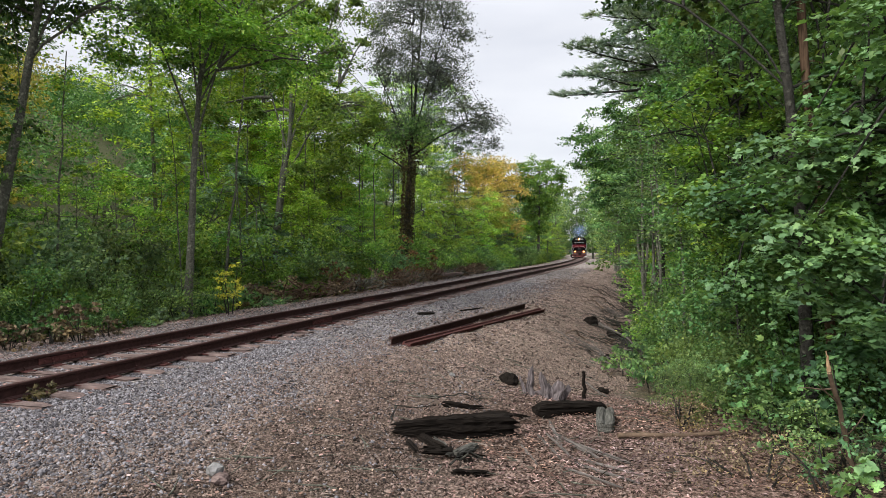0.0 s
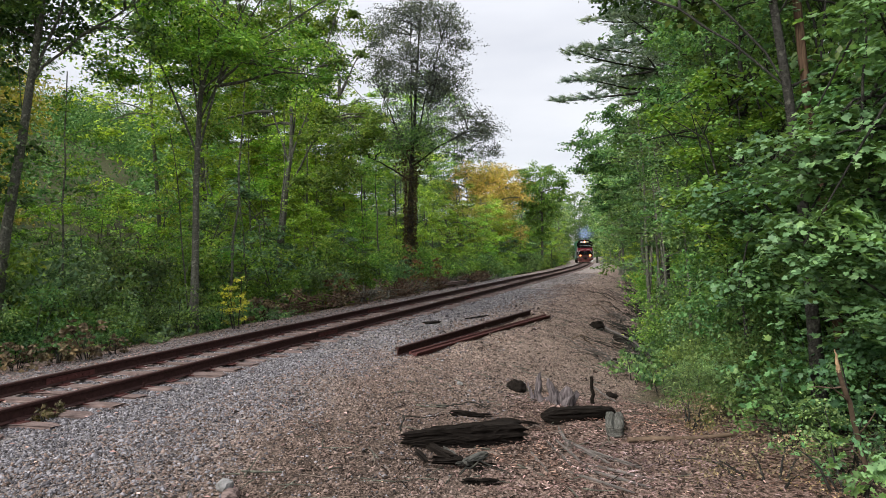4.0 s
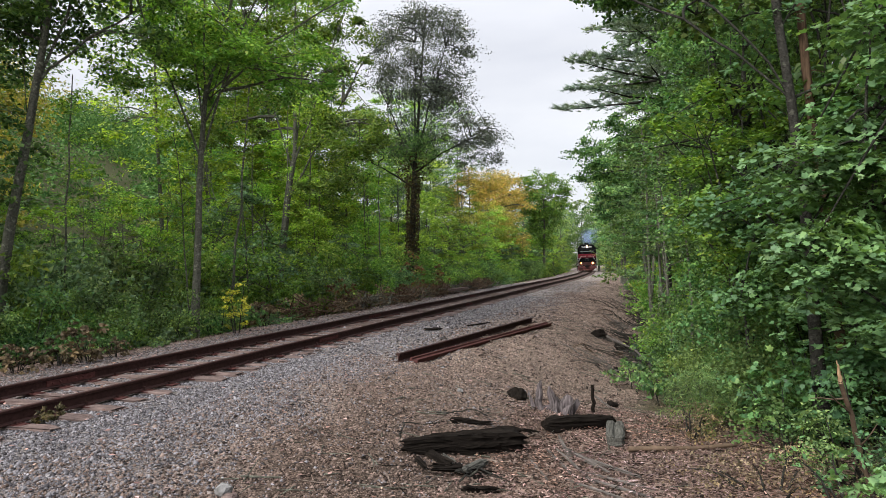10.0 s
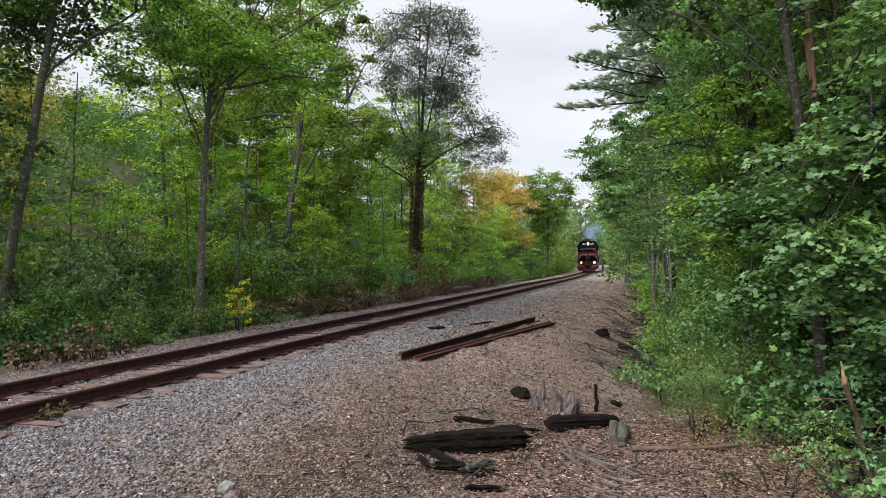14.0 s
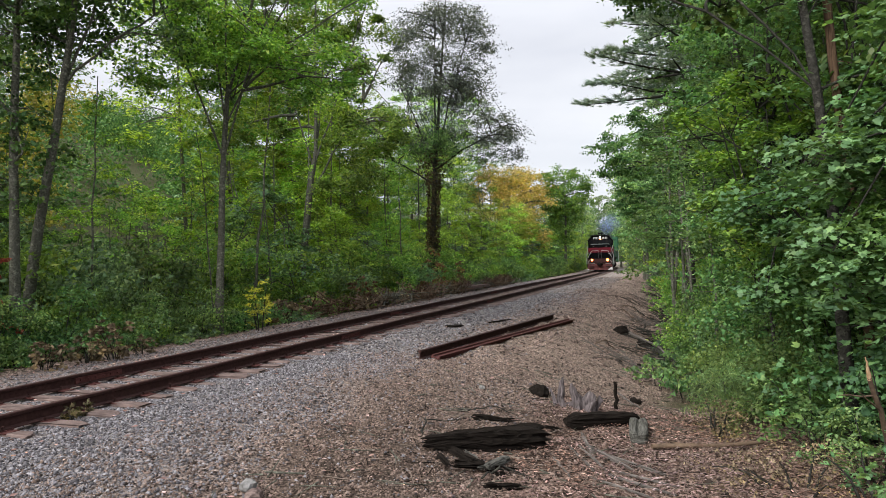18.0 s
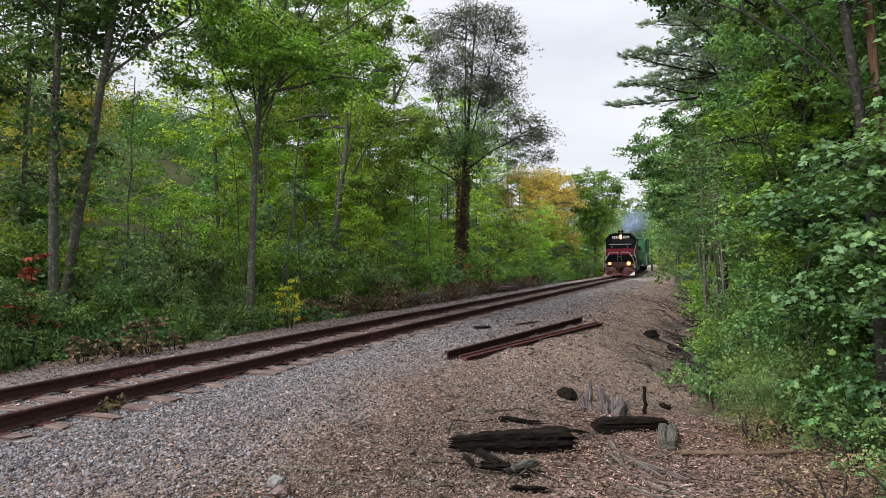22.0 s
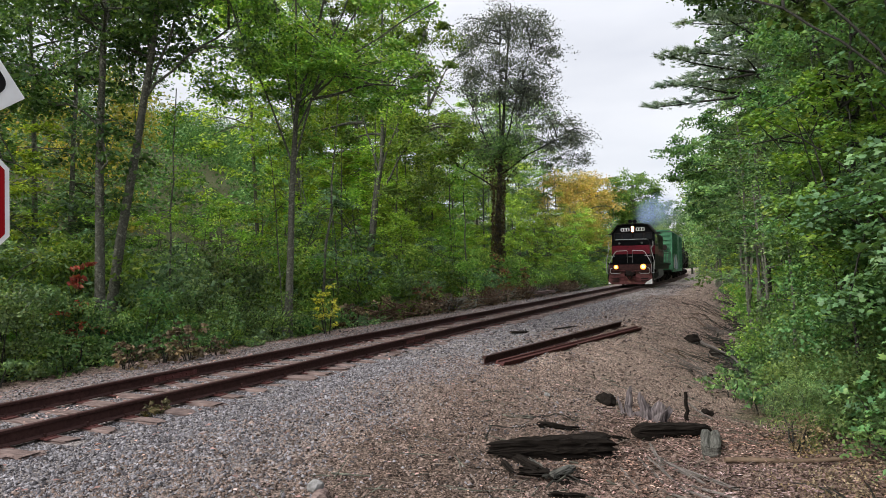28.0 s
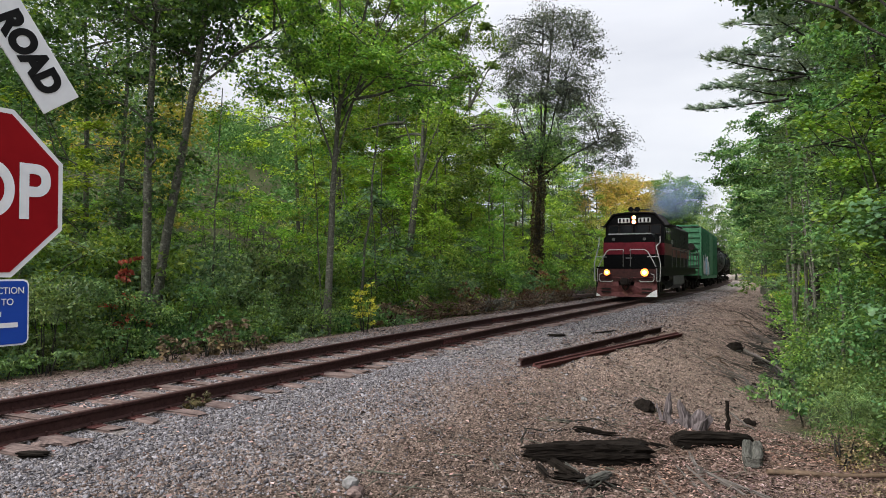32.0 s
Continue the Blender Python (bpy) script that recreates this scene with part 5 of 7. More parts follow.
def slim_tree(x, y, h, r, k, label, group, bark, leaf):
    rk = np.random.default_rng(400 + k)
    root = thing("slim_tree", label, "tree", group=group)
    sp = bent((0, 0, -0.2), (rk.uniform(-0.09, 0.09) * h, rk.uniform(-0.06, 0.06) * h, h), 10, 0.012 * h, rk)
    mesh_object("trunk", *tube(sp, np.linspace(r, r * 0.35, 10), 8), bark, root, smooth=True)
    for j in range(7):
        s = sp[rk.integers(2, 9)]
        mesh_object("twig", *tube(bent(s, s + rk.normal(size=3) * np.array((0.6, 0.6, 0.25)), 5, 0.04, rk), np.linspace(0.014, 0.004, 5), 5), bark, root)
    C = sp[rk.integers(5, 10, 12)] + rk.normal(size=(12, 3)) * np.array((0.6, 0.6, 0.5))
    P, T = sprays(C, rk.uniform(0.3, 0.55, 12), 1400, rk, 0.5)
    tagged(mesh_object("crown", *leaves(P, 0.09, rk, 0.6, BLADE, T), leaf, root), kind="stuff")
    put(root, x, y)


for k, (x, y, h, r) in enumerate(((0.05, 27.5, 8.5, 0.075), (0.2, 26.2, 7.5, 0.06), (0.35, 22.6, 6.5, 0.05), (0.55, 20.6, 6.0, 0.045), (0.5, 18.8, 5.2, 0.04), (-0.15, 34.0, 9.0, 0.09), (-0.2, 38.0, 9.0, 0.10), (0.9, 16.4, 5.0, 0.04))):
    slim_tree(x, y, h, r, k, "slim grey trunk with bare lower twigs on the bank", "slim trees on the bank", "bark", ("leaf_green", "leaf_dark")[k % 2])
for k, (x, y, h, r) in enumerate(((-13.9, 20.1, 10, 0.055), (-13.1, 17.2, 6, 0.03), (-14.3, 24.0, 9, 0.05), (-13.2, 32.0, 7, 0.05), (-15.6, 14.8, 8, 0.04))):
    slim_tree(x, y, h, r, 20 + k, "slim grey-brown trunk at the edge of the woods", "slim trees at the edge of the woods", "bark", ("leaf_lime", "leaf_bright")[k % 2])

# woods closing the far bend, past the last of the train
bend = broad_tree("bend_tree", "tall green tree beyond the bend", [(0, 0, 0), (0.2, 0, 7), (0, 0, 14)], 0.2, [((0, 0, 10), (4.2, 4.2, 4.2), 1.6), ((0, 0, 4), (3.8, 3.8, 3.2), 1.2)], 9000, 0.28, "leaf_green", seed=66, limbs=4, group="trees at the bend", shape=BLADE, clump=1.2, per=34)
spread(bend, [(-5, 176), (-6, 188), (-8, 200), (-10, 215), (-3, 165), (-31, 216), (-2, 150), (-3, 130), (0, 115), (-26, 268), (-17, 266), (-36, 264), (-32, 236), (-21, 284), (-30, 290), (-12, 258), (-42, 250), (-8, 240)], rng, 1.6, 2.1)
spread(copy_thing(bend, Matrix()), [(-24, 150), (-26, 162), (-28, 176), (-22, 138), (-21, 126), (-20.5, 112), (-27, 190), (-29, 205), (-20, 158), (-22.5, 170)], rng, 0.9, 1.1)

# undergrowth
bushes = [shrub("shrub", lab, 1.3, 2.1, 6000, 0.080, leaf, seed=90 + k, group="undergrowth") for k, (leaf, lab) in enumerate((("leaf_lime", "dense light green shrub on the bank"), ("leaf_bright", "dense leafy green shrub on the bank"),
          ("leaf_blue", "cool green shrub on the bank")))]
places = []
for off, y0, y1, step in ((-4.9, 2.5, 66, 1.9), (-6.2, 2.5, 50, 2.0)):
    for y in np.arange(y0, y1, step):
        if not (24 < y < 44 and off > -5.5):
            places.append((float(track_x(y)) + off + rng.uniform(-0.6, 0.3), y + rng.uniform(-0.8, 0.8)))
for y in np.arange(62, 136, 2.4):
    places.append((float(track_x(y)) - 4.6 + rng.uniform(-0.5, 0.4), y + rng.uniform(-0.8, 0.8)))
for y in np.arange(20, 74, 2.0):
    places.append((float(track_x(y)) + 8.5 + rng.uniform(-0.3, 0.6), y + rng.uniform(-0.9, 0.9)))
for y in np.arange(18, 50, 2.6):
    places.append((float(track_x(y)) + 10.2 + rng.uniform(-0.4, 0.7), y + rng.uniform(-0.9, 0.9)))
near_left = [p for p in places if p[0] < -9 and p[1] < 34]
share_out(bushes, [p for p in near_left if p[0] - float(track_x(p[1])) > -5.55], rng, 0.36, 0.62)
share_out([copy_thing(o, Matrix()) for o in bushes], [p for p in near_left if p[0] - float(track_x(p[1])) <= -5.55], rng, 0.6, 1.15)
sunny = [shrub("shrub", lab, 1.3, 2.1, 2300, 0.105, leaf, seed=98 + k, group="undergrowth down the line") for k, (leaf, lab) in enumerate((("leaf_bright", "light green shrub beside the line"), ("leaf_green", "mid green shrub beside the line")))]
share_out(sunny, [p for p in places if not (p[0] < -9 and p[1] < 34)], rng, 0.55, 1.3)
places = []
for off, y0, y1, step in ((-7.3, 3, 34, 1.9), (-9.4, 3, 40, 2.2), (-12.0, 5, 44, 3.0)):
    for y in np.arange(y0, y1, step):
        if abs(track_x(y) + off + 0.598 * y) > 1.0 and not (off > -8 and 8.5 < y < 12.5):
            places.append((float(track_x(y)) + off + rng.uniform(-0.7, 0.5), y + rng.uniform(-0.8, 0.8)))
tall = [shrub("tall_shrub", lab, 1.5, 3.6, 4800, 0.112, leaf, seed=95 + k, group="tall undergrowth", stems=9, clumps=24) for k, (leaf, lab) in enumerate((("leaf_blue", "tall cool green shrub under the trees"), ("leaf_green", "tall mid green shrub under the trees"), ("leaf_bright", "tall olive green shrub under the trees")))]
share_out(tall, places, rng, 0.75, 1.25)
for k, y in enumerate(np.arange(27.5, 47, 2.1)):
    put(copy_thing(tall[2 if k % 3 else 0], Matrix()), float(track_x(y)) - 5.7 + rng.uniform(-0.5, 0.4), y, rng.uniform(0, 360), rng.uniform(0.7, 1.05))
for k in range(16):
    put(copy_thing(tall[0 if k % 4 else 1], Matrix()), rng.uniform(-33, -20), rng.uniform(13, 31), rng.uniform(0, 360), rng.uniform(1.1, 1.6))
fine = [shrub("bank_shrub", lab, 1.15, 1.9, 7500, 0.052, leaf, seed=100 + k, shape=KITE, stems=9, group="shrubs on the bank", clumps=24) for k, (leaf, lab) in enumerate((("leaf_soft", "small-leaved green shrub on the bank"),
        ("leaf_blue", "small-leaved bluish shrub on the bank"), ("leaf_dark", "small-leaved dark green shrub on the bank")))]
share_out(fine, [(1.4, 13.2), (1.8, 12.4), (1.35, 15.4), (2.0, 11.0), (1.25, 17.6), (2.9, 12.0), (1.0, 19.6), (2.8, 10.2), (2.1, 15.6)], rng, 0.75, 1.1)
weeds = [shrub("weed_clump", lab, 0.55, 0.6, 420, 0.085, leaf, seed=110 + k, stems=3, group="weeds by the track", category="weeds", clumps=10) for k, (leaf, lab) in enumerate((("leaf_green", "low clump of green weeds"), ("leaf_dark", "low clump of dark green weeds"),
         ("leaf_blue", "low clump of cool green weeds")))]
places = []
for y in np.arange(2.5, 60, 0.62):
    if not 20 < y < 47:
        places.append((float(track_x(y)) - 3.65 + rng.uniform(-0.7, 0.25), y + rng.uniform(-0.3, 0.3)))
for y in np.arange(15, 50, 0.95):
    places.append((float(track_x(y)) + 7.9 + rng.uniform(-0.5, 0.4), y + rng.uniform(-0.4, 0.4)))
share_out(weeds, places, rng, 0.6, 1.3)
hill_leaves = []
for k in range(330):
    x, y = rng.uniform(-118, -36), rng.uniform(-20, 130)
    a = math.degrees(math.atan2(-x, max(y, 0.1)))
    seen = 37 < a < 60
    n = 900 if seen else 130
    r = rng.uniform(2.2, 4.0)
    d = rng.normal(size=(n, 3))
    d /= np.linalg.norm(d, axis=1)[:, None]
    d = d * r * rng.uniform(0.75, 1.05, (n, 1)) * np.array((1, 1, rng.uniform(0.9, 1.5))) + 0.4 * np.sin(d * 7 + k)
    hill_leaves.append(leaves(d + np.array((x, y, float(land(x, y)) + r * 1.1)), 0.34 if seen else 0.9, rng, 0.55, BLADE, d / np.linalg.norm(d, axis=1)[:, None] * 0.6 + np.array((0, 0, 0.5))))
tagged(mesh_object("far_woods", *tubes(hill_leaves), "leaf_far"), "distant wooded hillside in mixed greens", "woods", kind="stuff")

# ---- exhaust haze over the locomotive ----
def haze_material():
    m, n, l, p = nodes_of("haze")
    n.remove(p)
    tc = n.new("ShaderNodeTexCoord")
    ln = n.new("ShaderNodeVectorMath")
    ln.operation = "LENGTH"
    l.new(tc.outputs["Object"], ln.inputs[0])
    fall = n.new("ShaderNodeMapRange")
    fall.interpolation_type = "SMOOTHSTEP"
    fall.inputs[1].default_value, fall.inputs[2].default_value, fall.inputs[3].default_value, fall.inputs[4].default_value = 0.10, 1.0, 0.50, 0.0
    l.new(ln.outputs["Value"], fall.inputs[0])
    nz = add_noise(n, l, 1.8, 4, 0.6, tc.outputs["Object"])
    mul = n.new("ShaderNodeMath")
    mul.operation = "MULTIPLY"
    l.new(fall.outputs[0], mul.inputs[0])
    sh = n.new("ShaderNodeMapRange")
    sh.inputs[1].default_value, sh.inputs[2].default_value, sh.inputs[3].default_value, sh.inputs[4].default_value = 0.3, 0.7, 0.35, 1.0
    l.new(nz, sh.inputs[0])
    l.new(sh.outputs[0], mul.inputs[1])
    tr, df, ms = n.new("ShaderNodeBsdfTransparent"), n.new("ShaderNodeBsdfDiffuse"), n.new("ShaderNodeMixShader")
    df.inputs["Color"].default_value = (0.16, 0.22, 0.34, 1)
    l.new(mul.outputs[0], ms.inputs[0])
    l.new(tr.outputs[0], ms.inputs[1])
    l.new(df.outputs[0], ms.inputs[2])
    l.new(ms.outputs[0], n["Material Output"].inputs["Surface"])
    return m


M["haze"] = haze_material()


def smoke_puff(back, side, z, r):
    """A thin curved wisp; a few overlap into a soft cloud."""
    root = thing("exhaust_puff", "thin blue-grey exhaust smoke above the locomotive", "smoke", group="exhaust smoke")
    rng = np.random.default_rng(int(back * 10))
    n = 14
    V, F = [], []
    for i in range(n + 1):
        for j in range(n + 1):
            u, v = 2 * i / n - 1, 2 * j / n - 1
            V.append((u, 0.25 * (u * u + v * v) + 0.08 * math.sin(3 * u + back), v))
    F = [(i * (n + 1) + j, (i + 1) * (n + 1) + j, (i + 1) * (n + 1) + j + 1, i * (n + 1) + j + 1) for i in range(n) for j in range(n)]
    w = mesh_object("wisp", V, F, "haze", root, smooth=True)
    w.matrix_basis = pose(0, 0, z, 0, rng.uniform(-40, 40), rng.uniform(-12, 12)) @ Matrix.Diagonal((r, r, r * 0.75, 1))
    w.visible_shadow = False
    return root, back, side


puffs = [smoke_puff(9.6, 0.1, 5.2, 1.1), smoke_puff(10.6, 0.3, 5.6, 1.5), smoke_puff(12.0, 0.6, 6.0, 1.9), smoke_puff(13.6, 0.4, 6.3, 2.3), smoke_puff(16.0, 0.9, 6.5, 2.7)]

# ---- rail fittings ----
def shared(name, me, parent, m, label=""):
    ob = new(name, me)
    ob.parent = parent
    ob.matrix_basis = m
    if label:
        ob["label"] = label
    return ob


def raw_mesh(name, bm, mat):
    me = bpy.data.meshes.new(name)
    bm.to_mesh(me)
    bm.free()
    me.materials.append(M[mat])
    return me


bm = bmesh.new()
box(bm, -0.18, 0.18, -0.09, 0.09, 0.0, 0.012)
box(bm, -0.095, -0.073, -0.09, 0.09, 0.012, 0.022)
box(bm, 0.073, 0.095, -0.09, 0.09, 0.012, 0.022)
plate_me = raw_mesh("tie_plate", bm, "rust_red")
bm = bmesh.new()
cyl(bm, (0, 0, -0.02), (0, 0, 0.035), 0.011, n=6)
box(bm, -0.022, 0.018, -0.015, 0.015, 0.030, 0.048, 0.005)
spike_me = raw_mesh("spike", bm, "rust")
bm = bmesh.new()
prism(bm, [(0.010, -0.140), (0.030, -0.138), (0.026, -0.090), (0.034, -0.050), (0.012, -0.046)], "y", -0.46, 0.46)
for u in (-0.36, -0.22, -0.08, 0.08, 0.22, 0.36):
    cyl(bm, (0.026, u, -0.092), (0.052, u, -0.092), 0.017, n=6)
bar_me = raw_mesh("joint_bar", bm, "rust_red")
for y in TIE_Y:
    if 2.5 < y < 24:
        c, r, a = frame_at(y)
        for side in (-1, 1):
            p = c + r * side * 0.755
            shared("tie_plate", plate_me, track, pose(p[0], p[1], p[2] - 0.186, 0, 0, a))
            if y < 15:
                for u, v in ((-0.084, 0.04), (0.084, -0.04)):
                    q = p + r * u
                    shared("spike", spike_me, track, pose(q[0], q[1] + v, q[2] - 0.178 + random.uniform(0, 0.03), random.uniform(-8, 8), random.uniform(-8, 8), a + (0 if u < 0 else 180)))
for side, ys in ((-1, (8.5, 20.4, 32.3)), (1, (2.4, 14.3, 26.2, 38.1))):
    for y in ys:
        c, r, a = frame_at(y)
        p = c + r * side * 0.755
        for turn in (0, 180):
            shared("joint_bar", bar_me, track, pose(p[0], p[1], p[2], 0, 0, a + turn), "rusty bolted joint bar")


# ---- loose stones, chips and twigs ----
def scatter_stones(name, label, n, xy, size, mat, rng, sink=0.3, plain=False):
    """Angular stones of many shapes in one mesh, lying on the ground."""
    phi = (1 + 5 ** 0.5) / 2
    ico = np.array([(-1, phi, 0), (1, phi, 0), (-1, -phi, 0), (1, -phi, 0), (0, -1, phi), (0, 1, phi), (0, -1, -phi), (0, 1, -phi), (phi, 0, -1), (phi, 0, 1), (-phi, 0, -1), (-phi, 0, 1)]) / 1.9
    tri = np.array([(0, 11, 5), (0, 5, 1), (0, 1, 7), (0, 7, 10), (0, 10, 11), (1, 5, 9), (5, 11, 4), (11, 10, 2), (10, 7, 6), (7, 1, 8), (3, 9, 4), (3, 4, 2), (3, 2, 6), (3, 6, 8), (3, 8, 9), (4, 9, 5), (2, 4, 11), (6, 2, 10), (8, 6, 7), (9, 8, 1)])
    if plain == "chip":
        ico = np.array([(1.1, 0, -0.5), (-0.5, 0.9, -0.5), (-0.5, -0.9, -0.5), (0.1, 0.1, 0.62)])
        tri = np.array([(0, 1, 3), (1, 2, 3), (2, 0, 3), (0, 2, 1)])
    elif plain:
        ico = np.array([(1, 0, 0), (-1, 0, 0), (0, 1, 0), (0, -1, 0), (0, 0, 1), (0, 0, -1)], float)
        tri = np.array([(0, 2, 4), (2, 1, 4), (1, 3, 4), (3, 0, 4), (2, 0, 5), (1, 2, 5), (3, 1, 5), (0, 3, 5)])
    m = len(ico)
    s = size * np.exp(rng.normal(size=(n, 1, 1)) * 0.34)
    v = ico[None] * (1 + rng.normal(size=(n, m, 3)) * 0.30) * s * rng.uniform(0.6, 1.25, (n, 1, 3)) * np.array((1, 1, 0.75))
    a = rng.uniform(0, 6.283, n)
    ca, sa = np.cos(a)[:, None], np.sin(a)[:, None]
    v = np.stack([v[..., 0] * ca - v[..., 1] * sa, v[..., 0] * sa + v[..., 1] * ca, v[..., 2]], -1)
    z = lie(xy[:, 0], xy[:, 1]) + s[:, 0, 0] * sink
    v += np.concatenate([xy, z[:, None]], 1)[:, None, :]
    f = (tri[None] + m * np.arange(n)[:, None, None]).reshape(-1, 3)
    return tagged(mesh_object(name, v.reshape(-1, 3), f, mat), label, "stones", kind="stuff")


rng = np.random.default_rng(3)


def band(n, o0, o1, y0, y1, keep=None):
    y = rng.uniform(y0, y1, n)
    off = rng.uniform(o0, o1, n)
    if keep is not None:
        k = rng.uniform(size=n) < keep(off, y)
        y, off = y[k], off[k]
    return np.stack([track_x(y) + off, y], 1)


def between_ties(off, y):
    u = (y + 6) % 0.53
    return np.where((np.abs(off) < 1.36) & ((u < 0.13) | (u > 0.40)), 0.05, 1.0)


def thinning(off, y):
    edge = off + 0.35 * np.sin(y * 0.8) + 0.25 * np.sin(y * 2.1 + 1)
    return np.clip(1 - (edge - 2.4) / 1.7, 0.07, 1) * between_ties(off, y)


M["snag"] = worn("snag", (0.02, 0.013, 0.009), (0.15, 0.098, 0.064), 3.0, 0.95, bump=0.8, dist=0.02, grain=(10, 10, 1.2), gloss=0.05)
M["pale_wood"] = worn("pale_wood", (0.25, 0.16, 0.09), (0.5, 0.36, 0.22), 3, 0.9, grain=(12, 12, 1), gloss=0.05)
M["tan_bark"] = worn("tan_bark", (0.035, 0.026, 0.019), (0.19, 0.135, 0.095), 9, 0.95, bump=0.6, gloss=0.05)
M["straw"] = worn("straw", (0.07, 0.055, 0.045), (0.30, 0.24, 0.20), 9, 0.95, gloss=0.05)
M["dirt_stone"] = stone_material("dirt_stone", [(0.0, (0.014, 0.011, 0.009)), (0.35, (0.105, 0.076, 0.063)), (0.8, (0.21, 0.156, 0.132)), (1.0, (0.30, 0.235, 0.205))])
xy = np.concatenate([band(98000, 0.85, 6.0, 1.4, 12, thinning), band(13000, -0.7, 0.7, 1.4, 16, between_ties), band(9000, -3.0, -0.85, 1.4, 16)])
scatter_stones("ballast_stones", "loose grey crushed-stone ballast beside the rails", len(xy), xy, 0.0155, "ballast", rng, 0.35, "chip")
xy = np.concatenate([band(30000, 0.85, 4.8, 12, 34, thinning), band(9000, -0.7, 0.7, 16, 56, between_ties), band(8000, -3.6, -0.85, 16, 56), band(4000, 0.85, 3.6, 34, 60)])
scatter_stones("far_ballast_stones", "loose grey crushed-stone ballast farther along", len(xy), xy, 0.022, "ballast", rng, 0.4, "chip")
xy = np.concatenate([band(72000, 2.2, 8.8, 1.4, 13), band(5000, -4.2, -1.3, 3, 26)])
scatter_stones("dirt_clods", "small brown stones and clods on the sandy shoulder", len(xy), xy, 0.0145, "dirt_stone", rng, 0.35, "chip")


xy = np.concatenate([band(16000, 2.6, 7.6, 13, 40), band(6000, 1.6, 7.6, 34, 64)])
scatter_stones("far_dirt_clods", "brown stones and clods farther along the shoulder", len(xy), xy, 0.026, "dirt_stone", rng, 0.35, "chip")


def litter_on(name, label, xy, size, mat, lift=0.012, up=0.86, shape=KITE):
    z = lie(xy[:, 0], xy[:, 1]) + lift + rng.uniform(0, 0.03, len(xy))
    return tagged(mesh_object(name, *leaves(np.concatenate([xy, z[:, None]], 1), size, rng, up, shape), mat), label, "litter", kind="stuff")


M["chip"] = leaf_material("chip", [(0.0, (0.03, 0.018, 0.013)), (0.4, (0.165, 0.100, 0.080)), (0.8, (0.32, 0.205, 0.170)), (1.0, (0.44, 0.31, 0.265))], shine=0.9, see=0.0, gloss=0.1, even=0.0, hues=(0.490, 0.504))
SLIVER = KITE * np.array((0.42, 1.0, 1.6))
xy = band(12000, 5.8, 9.8, 4.0, 12, lambda o, y: np.clip((o - 5.4) / 1.8, 0, 1) * (y < 11.5))
litter_on("wood_chips", "pale brown bark chips and dead leaves on the ground", xy, 0.055, "chip", up=0.8, shape=SLIVER)
litter_on("fallen_leaves", "brown dead leaves between ballast and weeds", np.concatenate([band(5200, -4.2, -1.5, 3, 40), band(900, -0.7, 0.7, 3, 20), band(500, 0.9, 5, 3, 20)]), 0.06, "chip")
litter_on("shoulder_bits", "bits of bark scattered on the sandy slope", band(2600, 3.6, 8.2, 4, 34), 0.045, "chip", up=0.9)


def stick(name, label, pts, r0, r1, mat, group="", category="branch", rest=True, wob=0.02, seed=0, twigs=0):
    """A bent tapering stick; the points' heights are over the ground."""
    rg = np.random.default_rng(seed)
    P = np.array([(x, y, (float(land(x, y)) if rest else 0.0) + z) for x, y, z in pts])
    t = np.linspace(0, 1, 9)
    Q = np.stack([np.interp(t, np.linspace(0, 1, len(P)), P[:, k]) for k in range(3)], 1)
    Q[1:-1] += rg.normal(size=(7, 3)) * wob
    parts_ = [tube(Q, np.linspace(r0, r1, 9), 7)]
    for k in range(twigs):
        s = Q[rg.integers(2, 8)]
        parts_.append(tube(bent(s, s + rg.normal(size=3) * np.array((0.35, 0.35, 0.12)) + np.array((0, 0, 0.05)), 4, 0.02, rg), np.linspace(min(r1 * 0.6, 0.010), 0.004, 4), 5))
    ob = mesh_object(name, *tubes(parts_), mat, smooth=True)
    return tagged(ob, label, category, group)


tw = []
for k in range(260):
    off = rng.uniform(4.2, 9.0)
    y = rng.uniform(4.5, 26) if k % 3 else rng.uniform(4.5, 12)
    x = float(track_x(y)) + off
    a, L = rng.uniform(0, 6.283), rng.uniform(0.15, 0.6)
    e = (x + L * math.cos(a), y + L * math.sin(a))
    tw.append(tube(bent((x, y, float(land(x, y)) + 0.015), (*e, float(land(*e)) + 0.02), 4, 0.015, rng), np.linspace(0.009, 0.004, 4), 4))
tagged(mesh_object("fallen_twigs", *tubes(tw), "bark"), "thin grey-brown twigs strewn over the slope", "twigs", kind="stuff")


